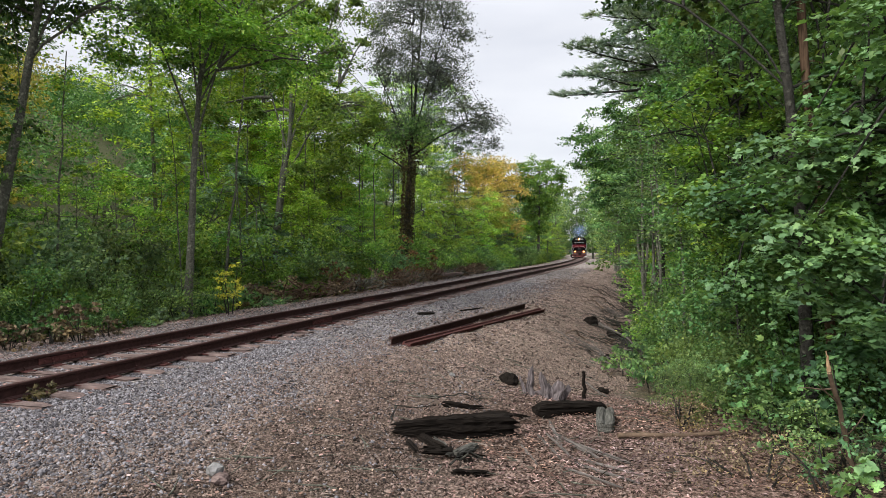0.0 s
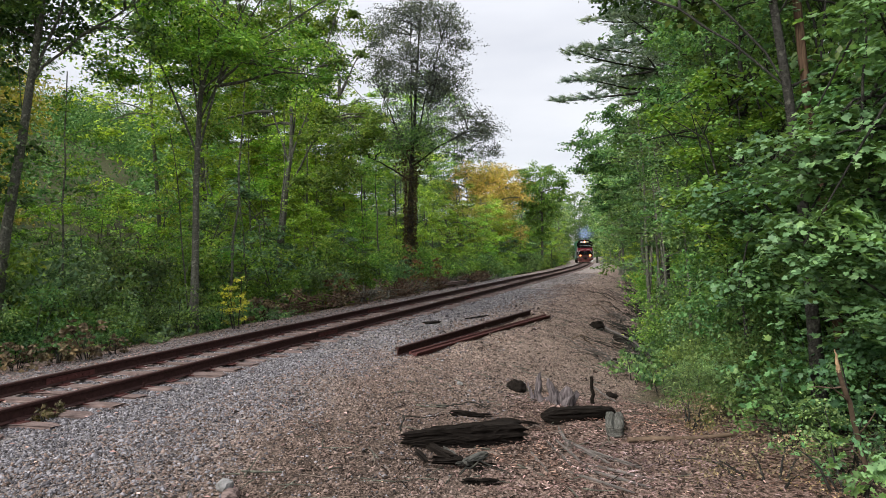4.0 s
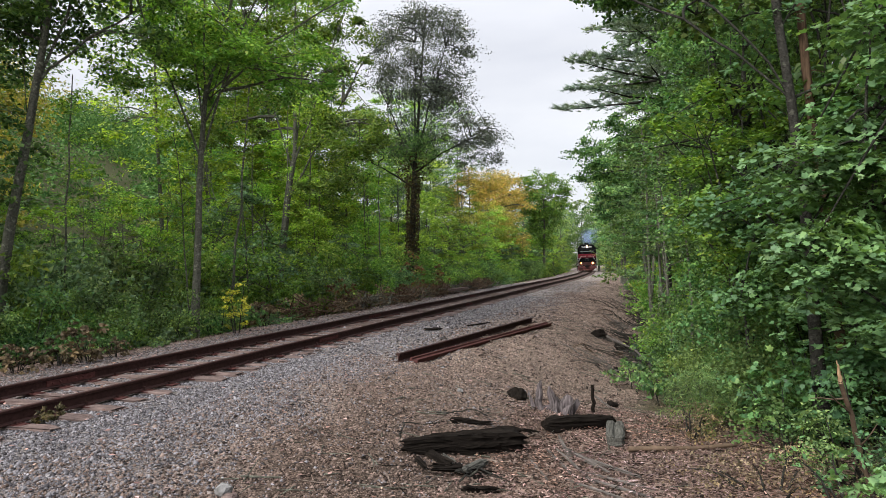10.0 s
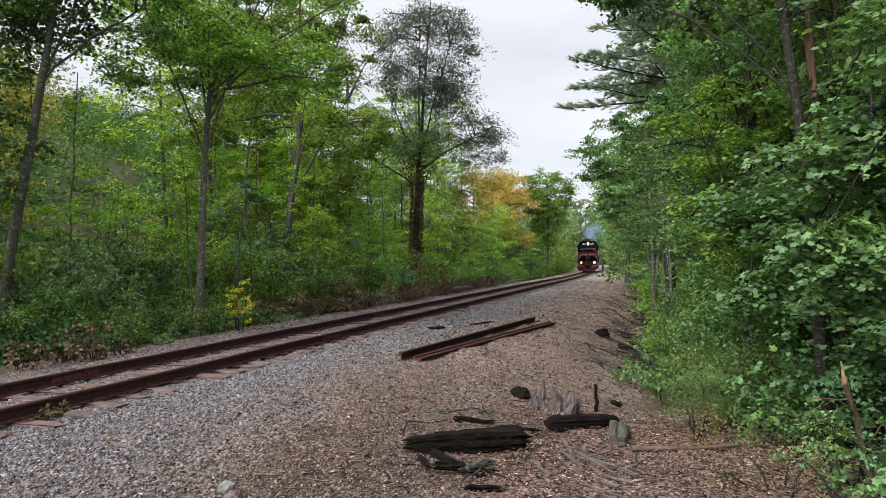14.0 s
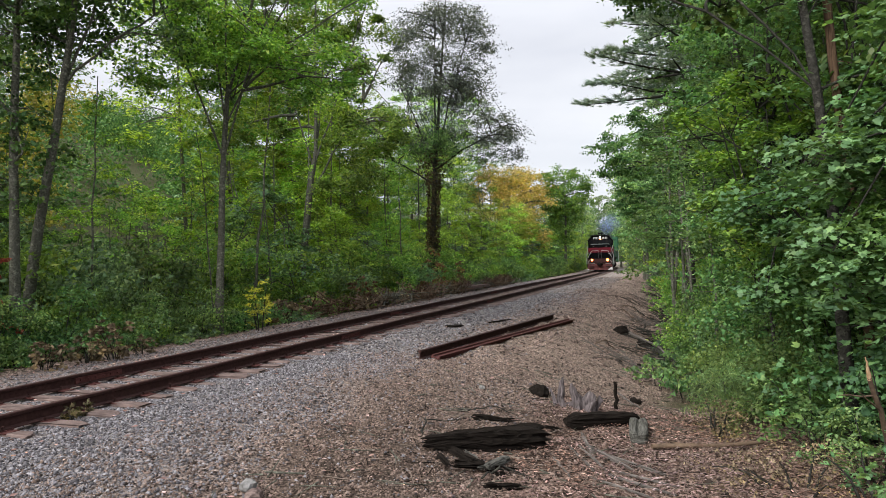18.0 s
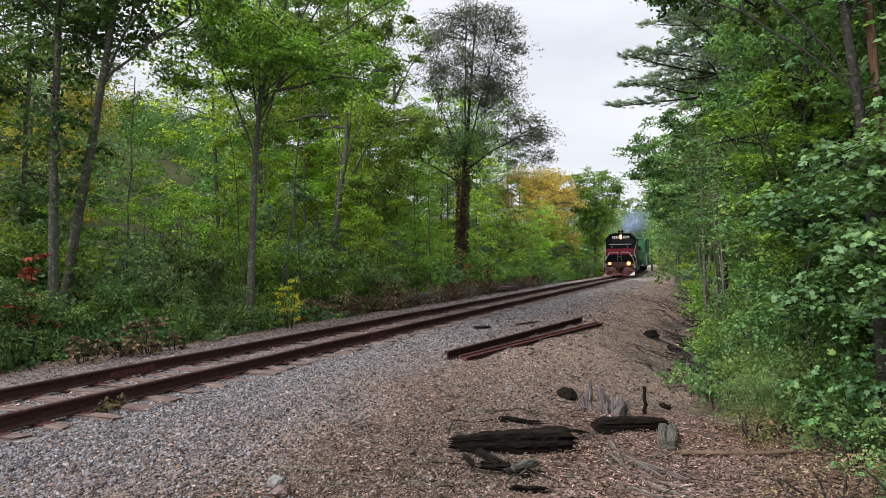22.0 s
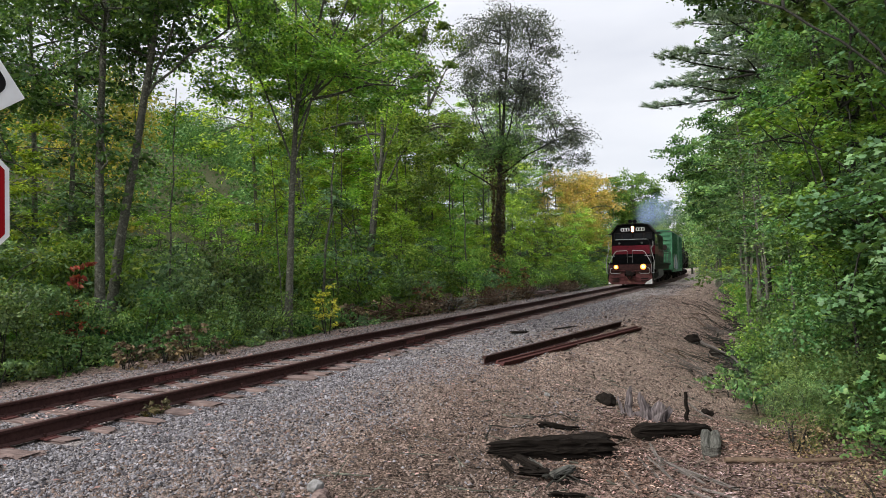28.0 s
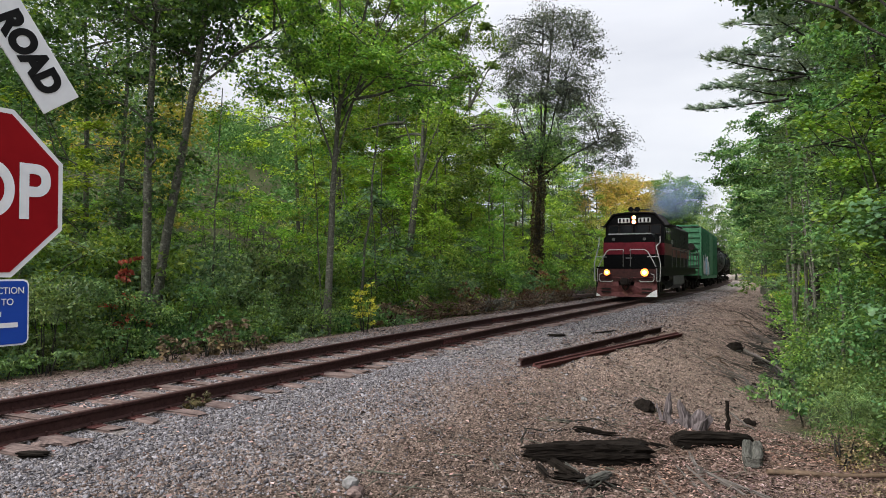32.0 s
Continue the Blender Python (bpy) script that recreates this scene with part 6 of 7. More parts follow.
# ---- old timber and rails lying beside the line ----
def beam(name, label, a, b, w, h, mat, seed, ragged=0.25, lift=0.0, rough=0.16, category="timber", tilt=0.0, group="", crack=0.0, taper=0.0):
    """A rotten sleeper or beam from a to b on the ground, with ridged grain and broken ends."""
    rg = np.random.default_rng(seed)
    a, b = at_ground(*a), at_ground(*b)
    d = b - a
    n, m = 44, 30
    V = []
    prof = []
    for j in range(m):
        t = 2 * math.pi * j / m
        c, s = math.cos(t), math.sin(t)
        q = max(abs(c), abs(s))
        prof.append((c / q * 0.5 * w * rg.uniform(1 - rough, 1 + rough * 0.3), s / q * 0.5 * h * rg.uniform(1 - rough, 1 + rough * 0.3)))
    e0, e1 = rg.uniform(0, ragged, m), rg.uniform(0, ragged, m)
    L = d.length
    for i in range(n):
        u = i / (n - 1)
        for j in range(m):
            y = e0[j] * (1 - u) + (L - e1[j]) * u
            k = 1 - rough * 1.5 * abs(noise.noise(Vector((j * 1.7, y * 2.2, seed)))) - rough * 1.1 * abs(noise.noise(Vector((j * 0.5, y * 6.0, seed + 9)))) - 0.3 * (abs(u - 0.5) * 2) ** 8
            k *= 1 - taper * (1 - u) ** 1.5
            k -= crack * max(0.0, 1 - abs(prof[j][0] / w + 0.05 * math.sin(y * 5)) * 7) * (prof[j][1] > 0.2 * h)
            V.append((prof[j][0] * k, y, prof[j][1] * k + h * 0.5))
    F = [(i * m + j, i * m + (j + 1) % m, (i + 1) * m + (j + 1) % m, (i + 1) * m + j) for i in range(n - 1) for j in range(m)]
    F += [tuple(range(m))[::-1], tuple(range((n - 1) * m, n * m))]
    ob = mesh_object(name, V, F, mat)
    rx = math.degrees(math.atan2(d.z, math.hypot(d.x, d.y)))
    ob.matrix_basis = pose(a.x, a.y, a.z + lift, rx, 0, math.degrees(math.atan2(-d.x, d.y))) @ pose(0, 0, 0, 0, tilt, 0)
    return tagged(ob, label, category, group)


beam("rotten_sleeper", "black rotten sleeper half sunk in the slope", (-2.74, 7.02), (-1.52, 8.18), 0.33, 0.35, "black_wood", 4, 0.20, -0.07, 0.20, taper=0.55)
beam("wood_splinter", "thin dark splinter beside the sleeper", (-2.6, 8.6), (-2.1, 9.0), 0.08, 0.06, "black_wood", 7, 0.2, -0.01, 0.4)
beam("rotten_sleeper", "short black sleeper with a broken end", (-1.46, 9.15), (-0.58, 10.02), 0.25, 0.23, "black_wood", 8, 0.10, -0.03, 0.15)
beam("sleeper_end", "grey weathered sleeper end with a deep crack", (-0.50, 8.86), (-0.56, 9.85), 0.24, 0.18, "dark_grey_wood", 9, 0.03, -0.02, 0.07, crack=0.35)
beam("grey_plank", "pale grey split plank on the chips", (-1.12, 8.55), (-0.50, 7.75), 0.07, 0.03, "grey_wood", 10, 0.2, 0.0, 0.3)
beam("grey_plank", "thin weathered strip of wood on the chips", (-1.02, 8.35), (-0.15, 7.72), 0.06, 0.03, "grey_wood", 11, 0.2, 0.0, 0.3)
beam("grey_plank", "narrow weathered lath on the ground", (-1.25, 9.1), (-0.95, 8.0), 0.05, 0.025, "grey_wood", 12, 0.2, 0.0, 0.3)


def rotten_stump():
    root = thing("rotten_stump", "grey rotten stump split into upright shards", "stump", at=at_ground(-1.5, 10.5))
    rg = np.random.default_rng(14)
    for k, (x, y, h, w, lean) in enumerate(((-0.30, 0.05, 0.50, 0.11, 7), (-0.23, -0.05, 0.26, 0.08, -4), (0.0, 0.0, 0.44, 0.11, -2), (0.11, 0.05, 0.27, 0.13, 5), (0.23, -0.02, 0.34, 0.21, 9), (0.30, 0.05, 0.26, 0.12, 16), (0.16, -0.08, 0.17, 0.11, -6), (-0.12, 0.10, 0.15, 0.22, 0), (-0.34, -0.02, 0.36, 0.07, -12), (0.05, -0.10, 0.20, 0.08, 14), (0.27, -0.09, 0.24, 0.10, 22))):
        n, rows_ = 14, 11
        V = []
        tip = rg.uniform(0, 6.283)
        for i in range(rows_):
            u = i / (rows_ - 1)
            for j in range(n):
                t = 2 * math.pi * j / n
                groove = 1 + 0.22 * math.sin(4 * t + k) + 0.30 * noise.noise(Vector((2.4 * math.cos(t), 2.4 * math.sin(t), 1.5 * u + k * 3)))
                r = w * 0.44 * (1.2 - 0.25 * u - 0.30 * u ** 5) * groove
                top = 1 - 0.30 * u ** 3 * (0.5 - 0.5 * math.cos(t - tip)) - 0.10 * u ** 3 * abs(noise.noise(Vector((3 * t, k, 2))))
                V.append((r * math.cos(t) + 0.05 * math.sin(2.2 * u + k), r * 0.62 * math.sin(t), u * h * 1.08 * top - 0.05))
        F = [(i * n + j, i * n + (j + 1) % n, (i + 1) * n + (j + 1) % n, (i + 1) * n + j) for i in range(rows_ - 1) for j in range(n)] + [tuple(range((rows_ - 1) * n, rows_ * n))]
        o = mesh_object("shard", V, F, "shard_wood", root)
        o.matrix_basis = pose(x, y, 0, rg.uniform(-12, 12), lean * 0.8, rg.uniform(-40, 40))


rotten_stump()
for k, (x, y, r) in enumerate(((-2.18, 11.1, 0.16), (-1.76, 23.0, 0.26), (-0.95, 21.9, 0.24), (-0.75, 12.6, 0.10), (-0.9, 17.6, 0.14))):
    bm = bmesh.new()
    bmesh.ops.create_icosphere(bm, subdivisions=3, radius=r)
    for v in bm.verts:
        v.co *= 1 + 0.45 * noise.fractal(v.co * (3.0 / r * 0.3) + Vector((k * 7, 0, 0)), 0.7, 2, 3)
        v.co.z *= 0.75
    ob = part("root_lump", bm, "black_wood")
    ob.matrix_basis = Matrix.Translation(at_ground(x, y) + Vector((0, 0, r * 0.3)))
    tagged(ob, "dark knotted lump of roots in the bank", "root", "root lumps")
stick("fallen_branch", "tan fallen branch lying on the chips", [(-0.34, 8.7, 0.04), (0.3, 8.95, 0.04), (0.95, 9.3, 0.05)], 0.034, 0.026, "tan_bark", seed=1, twigs=2, wob=0.012)
stick("pale_stick", "pale broken stick leaning on the slope", [(-1.12, 12.6, 0.16), (-0.62, 11.6, 0.03)], 0.02, 0.012, "grey_wood", seed=2)
stick("thin_post", "thin dark post stuck in the ground", [(-0.95, 11.1, -0.1), (-0.97, 11.1, 0.46)], 0.035, 0.025, "black_wood", seed=3, category="post", wob=0.006)
stick("snapped_sapling", "snapped sapling with a pale splintered end", [(2.05, 7.8, -0.1), (1.9, 7.65, 0.5), (1.66, 7.25, 1.22)], 0.026, 0.022, "tan_bark", seed=4, category="sapling", twigs=4, wob=0.006)
stick("splintered_end", "pale raw splinter of a snapped sapling", [(1.665, 7.258, 1.2), (1.615, 7.17, 1.42)], 0.024, 0.004, "pale_wood", seed=4, wob=0.003, category="splinter")
stick("bleached_root", "bleached crooked root on the bank", [(-1.55, 23.1, 0.12), (-0.9, 21.6, 0.2), (-0.4, 20.2, 0.25), (-0.1, 19.0, 0.1)], 0.05, 0.02, "grey_wood", seed=5, twigs=6)
stick("bleached_root", "thin bleached root below the bank", [(-0.7, 21.2, 0.1), (-0.5, 19.6, 0.25), (0.1, 18.2, 0.2)], 0.04, 0.015, "bark_dark", seed=6, twigs=6)
stick("white_branch", "pale bare branch in the brush", [(0.5, 22, 0.9), (0.9, 21, 0.35)], 0.03, 0.015, "grey_wood", seed=7)
stick("bent_twig", "bent twig on the gravel", [(-4.1, 7.35, 0.02), (-3.9, 7.2, 0.05), (-3.68, 7.15, 0.02)], 0.012, 0.006, "grey_wood", seed=8)
stick("bent_twig", "dark forked twig on the sand", [(-2.9, 9.0, 0.02), (-2.5, 9.25, 0.06), (-2.2, 9.3, 0.02)], 0.012, 0.006, "bark_dark", seed=9, twigs=3)
stick("bent_twig", "dark twig by the sleeper", [(-2.9, 7.6, 0.03), (-3.05, 8.1, 0.08), (-2.7, 8.5, 0.03)], 0.012, 0.006, "bark_dark", seed=10, twigs=3)
stick("bent_twig", "crooked twig near the chips", [(-1.9, 6.6, 0.03), (-1.75, 6.9, 0.10), (-1.45, 6.9, 0.03)], 0.012, 0.006, "bark_dark", seed=11, twigs=3)
rg = np.random.default_rng(17)
for k in range(34):
    y = rg.uniform(19, 58)
    x = float(track_x(y)) + rg.uniform(5.6, 7.8)
    a, L = rg.uniform(-1.7, 1.7), rg.uniform(0.5, 1.5)
    stick("dead_branch", "dark dead branch on the bank", [(x, y, 0.05), (x + 0.5 * L * math.sin(a), y - 0.5 * L * math.cos(a), rg.uniform(0.1, 0.35)), (x + L * math.sin(a), y - L * math.cos(a), 0.06)],
          0.020, 0.008, "bark_dark" if k % 3 else "tan_bark", "brush on the bank", seed=60 + k, wob=0.02, twigs=5)
for k in range(26):
    y = rg.uniform(21, 48)
    x = float(track_x(y)) - rg.uniform(2.9, 4.2)
    a, L = rg.uniform(-0.5, 0.5), rg.uniform(0.7, 2.2)
    stick("brush_branch", "dry branch in a heap beside the track", [(x, y, 0.06), (x + 0.5 * L * math.sin(a), y + 0.5 * L * math.cos(a), rg.uniform(0.15, 0.5)), (x + L * math.sin(a), y + L * math.cos(a), 0.08)],
          0.05, 0.015, "bark" if k % 2 else "bark_dark", "brush by the track", seed=160 + k, wob=0.025, twigs=5)
for k in range(13):
    y = 17.5 + 2.4 * k + rg.uniform(-0.6, 0.6)
    x = float(track_x(y)) + rg.uniform(6.5, 7.7)
    heap = []
    for j in range(34):
        a, L = rg.uniform(0, 6.283), rg.uniform(0.4, 1.3)
        p = np.array([x + rg.normal() * 0.35, y + rg.normal() * 0.8, 0.0])
        p[2] = float(land(p[0], p[1])) + rg.uniform(0.0, 0.22)
        q = p + L * np.array([math.sin(a), math.cos(a), 0.0])
        q[2] = float(land(q[0], q[1])) + rg.uniform(0.02, 0.28)
        heap.append(tube(bent(p, q, 4, 0.04, rg), np.linspace(rg.uniform(0.008, 0.026), 0.004, 4), 4))
    tagged(mesh_object("root_tangle", *tubes(heap), "bark_dark" if k % 4 else "grey_wood"), "tangle of dark roots and dead twigs on the bank", "brush", "brush on the bank", kind="stuff")
for k in range(13):
    y = 21.5 + 2.1 * k + rg.uniform(-0.6, 0.6)
    x = float(track_x(y)) - rg.uniform(3.0, 3.9)
    heap = []
    for j in range(90):
        a, e, L = rg.uniform(-0.9, 0.9) + (math.pi if j % 2 else 0), rg.uniform(-0.2, 1.1), rg.uniform(0.3, 1.1)
        p = np.array([x + rg.normal() * 0.30, y + rg.normal() * 0.8, 0.0])
        p[2] = float(land(p[0], p[1])) + rg.uniform(0.02, 0.5)
        q = p + L * np.array([math.sin(a) * math.cos(e), math.cos(a) * math.cos(e), 0.6 * math.sin(e)])
        heap.append(tube(bent(p, q, 4, 0.03, rg), np.linspace(rg.uniform(0.012, 0.03), 0.006, 4), 4))
    tagged(mesh_object("brush_heap", *tubes(heap), ("snag", "tan_bark", "bark")[k % 3]), "tangled heap of dry brown cut branches by the track", "brush", "brush by the track", kind="stuff")
for k, (x, y, L, a) in enumerate(((-11.1, 36.2, 2.4, 5), (-11.4, 36.0, 2.3, -4), (-10.8, 36.4, 2.2, 12), (-11.2, 36.3, 2.3, 2), (-11.0, 35.8, 2.0, -9))):
    beam("discarded_sleeper", "grey discarded sleeper in a heap", (x, y), (x + L * math.sin(radians(a)), y + L * math.cos(radians(a))), 0.23, 0.17, "tie", 30 + k, 0.12, 0.02 + 0.16 * (k // 2), 0.15, group="sleeper heap")
beam("flat_board", "pale flat board beside the rail", (-7.05, 4.3), (-6.62, 4.75), 0.22, 0.035, "tie", 40, 0.08, 0.0, 0.2)
beam("flat_board", "dark chunk of wood by the rail", (-6.75, 4.0), (-6.45, 4.15), 0.12, 0.07, "black_wood", 41, 0.08, 0.0, 0.3)
beam("flat_board", "flat dark board on the ballast", (-5.9, 17.4), (-5.6, 17.9), 0.3, 0.06, "black_wood", 42, 0.1, 0.0, 0.3)
beam("flat_board", "thin dark strip of wood on the ballast", (-5.2, 18.9), (-4.8, 20.4), 0.08, 0.04, "black_wood", 43, 0.1, 0.0, 0.3)


def loose_rail(label, a, b, roll, lift, mat):
    a, b = at_ground(*a), at_ground(*b)
    d = b - a
    ob = part("loose_rail", prism(bmesh.new(), RAIL, "y", 0, d.length), mat)
    ob.matrix_basis = pose(a.x, a.y, a.z + lift, math.degrees(math.atan2(d.z, math.hypot(d.x, d.y))), 0, math.degrees(math.atan2(-d.x, d.y))) @ pose(0, 0, 0, 0, roll, 0)
    return tagged(ob, label, "rail", "loose rails")


loose_rail("dark rusty spare rail lying upright on gravel", (-4.72, 12.3), (-3.70, 21.4), 0, 0.165, "rust")
loose_rail("reddish rusty spare rail tipped on its side", (-4.50, 12.35), (-3.28, 21.7), -66, 0.075, "rust_red")
for k, (x, y, r, lab, mat) in enumerate(((-3.66, 5.2, 0.075, "pale angular rock on dark soil", "white_rock"), (-3.0, 10.55, 0.05, "small pale stone on the sand", "white_rock"), (-3.5, 5.05, 0.07, "dark wet clod beside a rock", "tie"))):
    if "white_rock" not in M:
        M["white_rock"] = worn("white_rock", (0.09, 0.088, 0.086), (0.27, 0.265, 0.26), 25, 0.9, bump=0.5, dist=0.01)
    bm = bmesh.new()
    bmesh.ops.create_icosphere(bm, subdivisions=2, radius=r)
    for v in bm.verts:
        v.co *= 1 + 0.5 * noise.noise(v.co * (1.6 / r) + Vector((k * 5, 1, 0)))
        v.co.z *= 0.8
    ob = part("rock", bm, mat)
    ob.matrix_basis = Matrix.Translation(at_ground(x, y) + Vector((0, 0, r * 0.4)))
    tagged(ob, lab, "rock")

# ---- small plants that stand out ----
M["leaf_gold"] = leaf_material("leaf_gold", [(0.0, (0.13, 0.15, 0.03)), (0.5, (0.42, 0.36, 0.055)), (1.0, (0.62, 0.48, 0.08))])
M["sumac_leaf"] = leaf_material("sumac_leaf", [(0.0, (0.15, 0.03, 0.025)), (0.6, (0.52, 0.08, 0.07)), (1.0, (0.36, 0.17, 0.10))], hues=(0.490, 0.504))
NEEDLE = np.array([(0.06, -0.5, 0.0), (0.02, 0.7, 0.0), (-0.06, -0.5, 0.02)])
put(shrub("yellow_shrub", "slender shrub with bright yellow leaves", 0.36, 1.9, 900, 0.062, "leaf_gold", seed=201, shape=KITE, stems=5), -11.05, 16.4, 0, 1.1)
for k, (x, y, s) in enumerate(((-10.75, 10.9, 1.0), (-10.9, 10.3, 0.75), (-11.0, 9.5, 0.8), (-10.7, 11.6, 0.6))):
    put(shrub("dead_weeds", "clump of dry brown dead weeds", 0.45, 0.85, 420, 0.10, "leaf_brown", seed=210 + k, shape=KITE, group="dead weeds", category="weeds"), x, y, 0, s)
rb = np.random.default_rng(77)
dry = shrub("dead_weeds", "clump of dry brown weeds beside a brush heap", 0.5, 0.8, 520, 0.11, "leaf_brown", seed=216, shape=KITE, group="dead weeds", category="weeds")
spread(dry, [(float(track_x(y)) - rb.uniform(3.3, 4.4), y) for y in np.arange(19.5, 47, 2.1)], rb, 0.6, 1.2)
for k, (x, y, s) in enumerate(((-12.0, 25, 1.0), (-11.9, 28.5, 0.9), (-11.7, 32, 0.9), (-12.3, 22, 0.8), (-11.9, 35, 0.8), (-12.0, 30, 0.7), (-12.4, 38.5, 0.9), (-11.8, 26.6, 0.6))):
    put(shrub("russet_shrub", "shrub with russet brown leaves", 0.8, 1.4, 600, 0.13, "leaf_brown" if k % 2 else "leaf_red", seed=220 + k, group="russet shrubs"), x, y, 0, s)
put(shrub("red_sumac", "sumac with bright red leaves among green shrubs", 0.5, 3.0, 480, 0.13, "sumac_leaf", seed=230, shape=KITE, flat=0.35), -13.6, 10.45, 0, 1.05)
put(shrub("red_creeper", "red creeper on shrubs by the tree", 0.7, 3.4, 800, 0.16, "leaf_red", seed=231, shape=KITE), -12.3, 34.4, 0, 0.9)
put(shrub("red_creeper", "red creeper among roadside bushes", 0.7, 2.4, 500, 0.16, "leaf_red", seed=232, shape=KITE), -12.5, 40.0, 0, 1.0)
put(shrub("pine_sapling", "feathery light green pine sapling", 0.7, 1.1, 5000, 0.08, "leaf_green", seed=240, shape=NEEDLE, up=0.1, category="sapling"), 1.05, 11.4)
put(shrub("pine_sapling", "small feathery pine sapling with yellowish needles", 0.6, 0.9, 3500, 0.08, "leaf_green", seed=241, shape=NEEDLE, up=0.1, category="sapling"), 0.70, 10.7)
put(shrub("maple_seedling", "maple seedling with yellow-green leaves", 0.75, 1.3, 800, 0.085, "leaf_green", seed=242, shape=LOBED, up=0.6, category="sapling"), 1.75, 9.9)
put(shrub("maple_seedling", "low maple seedling with green leaves", 0.5, 0.7, 160, 0.085, "leaf_gloss", seed=243, shape=LOBED, up=0.6, category="sapling"), 1.75, 7.3)
put(shrub("maple_seedling", "maple seedling with cool green leaves", 0.7, 1.6, 800, 0.09, "leaf_blue", seed=244, shape=LOBED, up=0.5, category="sapling"), 2.3, 9.6)
for k, (x, y, s, leaf) in enumerate(((1.5, 8.8, 0.7, "leaf_green"), (1.9, 8.2, 0.75, "leaf_green"), (2.1, 8.3, 1.1, "leaf_gloss"), (1.45, 10.4, 0.9, "leaf_dark"), (1.6, 9.4, 1.0, "leaf_soft"), (2.4, 7.9, 0.6, "leaf_blue"), (1.7, 10.6, 1.2, "leaf_green"))):
    put(shrub("seedling", "seedling with small green leaves under the trees", 0.7, 1.2, 1100, 0.058, leaf, seed=270 + k, shape=KITE, up=0.6, group="seedlings", category="sapling"), x, y, k * 50, s)
put(shrub("bracken", "brown dead bracken at the edge of the chips", 0.8, 0.4, 1500, 0.032, "leaf_brown", seed=245, category="weeds"), 1.1, 7.6)
put(shrub("bracken", "brown dry bracken below the bushes", 0.7, 0.45, 1200, 0.034, "leaf_brown", seed=246, category="weeds"), 0.45, 9.9)
put(shrub("dry_tuft", "dry tuft of brown leaves by the rail", 0.20, 0.24, 260, 0.06, "vine_leaf", seed=247, stems=3, category="weeds"), -6.95, 6.45)
put(broad_tree("leaning_oak", "dark leaning oak trunk with ragged bark", [(0, 0, -0.1), (-0.10, 0.1, 2.8), (-0.40, 0.3, 5.8), (-0.75, 0.4, 9), (-0.9, 0.4, 12)], 0.088,
               [((-0.3, 1.0, 7.5), (2.4, 2.2, 2.0), 1.0), ((-0.6, 0.8, 10.5), (2.8, 2.8, 2.2), 1.0), ((0.5, 0.9, 4.2), (1.0, 0.8, 1.2), 0.4)], 9000, 0.12, "leaf_dark", "bark_dark", seed=250, limbs=10, forks=((0.42, (-2.2, 0.6, 7.0)), (0.45, (-2.6, 1.2, 6.4)), (0.5, (1.6, 0.4, 7.5))), fork_r=0.24, limb_r=0.025), 2.0, 9.5)
stick("dead_snag", "rust-brown dead snag with peeling bark", [(2.38, 9.95, -0.2), (2.2, 10.0, 2.6), (1.98, 10.05, 5.2), (1.85, 10.1, 7.4)], 0.07, 0.05, "snag", seed=44, category="dead tree", wob=0.012, twigs=9)
put(broad_tree("foreground_maple", "maple with broad lobed leaves close to the crossing", [(0, 0, 0), (0.05, 0, 2), (-0.1, 0, 4.8)], 0.05,
               [((-0.25, -0.2, 4.6), (0.75, 0.8, 1.0), 1.0), ((-0.2, -0.2, 3.0), (0.7, 0.7, 1.0), 1.0), ((-1.1, -0.1, 3.3), (0.7, 0.55, 0.5), 0.8), ((-0.6, -0.9, 1.9), (0.55, 0.5, 0.6), 0.8), ((-1.1, -0.5, 2.3), (0.5, 0.45, 0.5), 0.7)], 11500, 0.084, "leaf_gloss", "bark_dark", seed=251, limbs=12,
               limb_r=0.016, shape=LOBED, clump=0.36, up=0.66, per=22, flat=0.5, droop=0.3), 2.85, 8.6)
put(broad_tree("foreground_maple", "young maple with broad green leaves by the bank", [(0, 0, 0), (0.1, 0, 2), (0, 0, 5.5)], 0.045,
               [((-1.3, 0, 2.9), (0.8, 0.7, 0.6), 1.0), ((-1.1, 0, 1.9), (0.7, 0.6, 0.4), 0.7), ((-0.6, 0.2, 5.4), (1.2, 1.0, 1.0), 1.0), ((-0.3, 0.3, 7.2), (1.3, 1.1, 0.9), 0.9)], 9000, 0.083, "leaf_gloss", "bark_dark", seed=252, limbs=12,
               limb_r=0.016, shape=LOBED, clump=0.38, up=0.66, per=24, flat=0.5, droop=0.3), 2.75, 10.3)
put(broad_tree("foreground_maple", "slim maple with yellow-green lobed leaves", [(0, 0, 0), (-0.1, 0, 2.2), (-0.2, 0, 5)], 0.04,
               [((-0.3, 0, 3.4), (1.2, 1.0, 1.0), 1.0), ((-0.2, 0, 4.9), (1.2, 1.1, 0.8), 0.9), ((0.2, 0, 2.2), (0.9, 0.8, 0.5), 0.5)], 11500, 0.074, "leaf_bright", "bark_dark", seed=253, limbs=14, limb_r=0.016, shape=LOBED, clump=0.46, up=0.66, flat=0.4, per=26, droop=0.3), 1.5, 12.2)
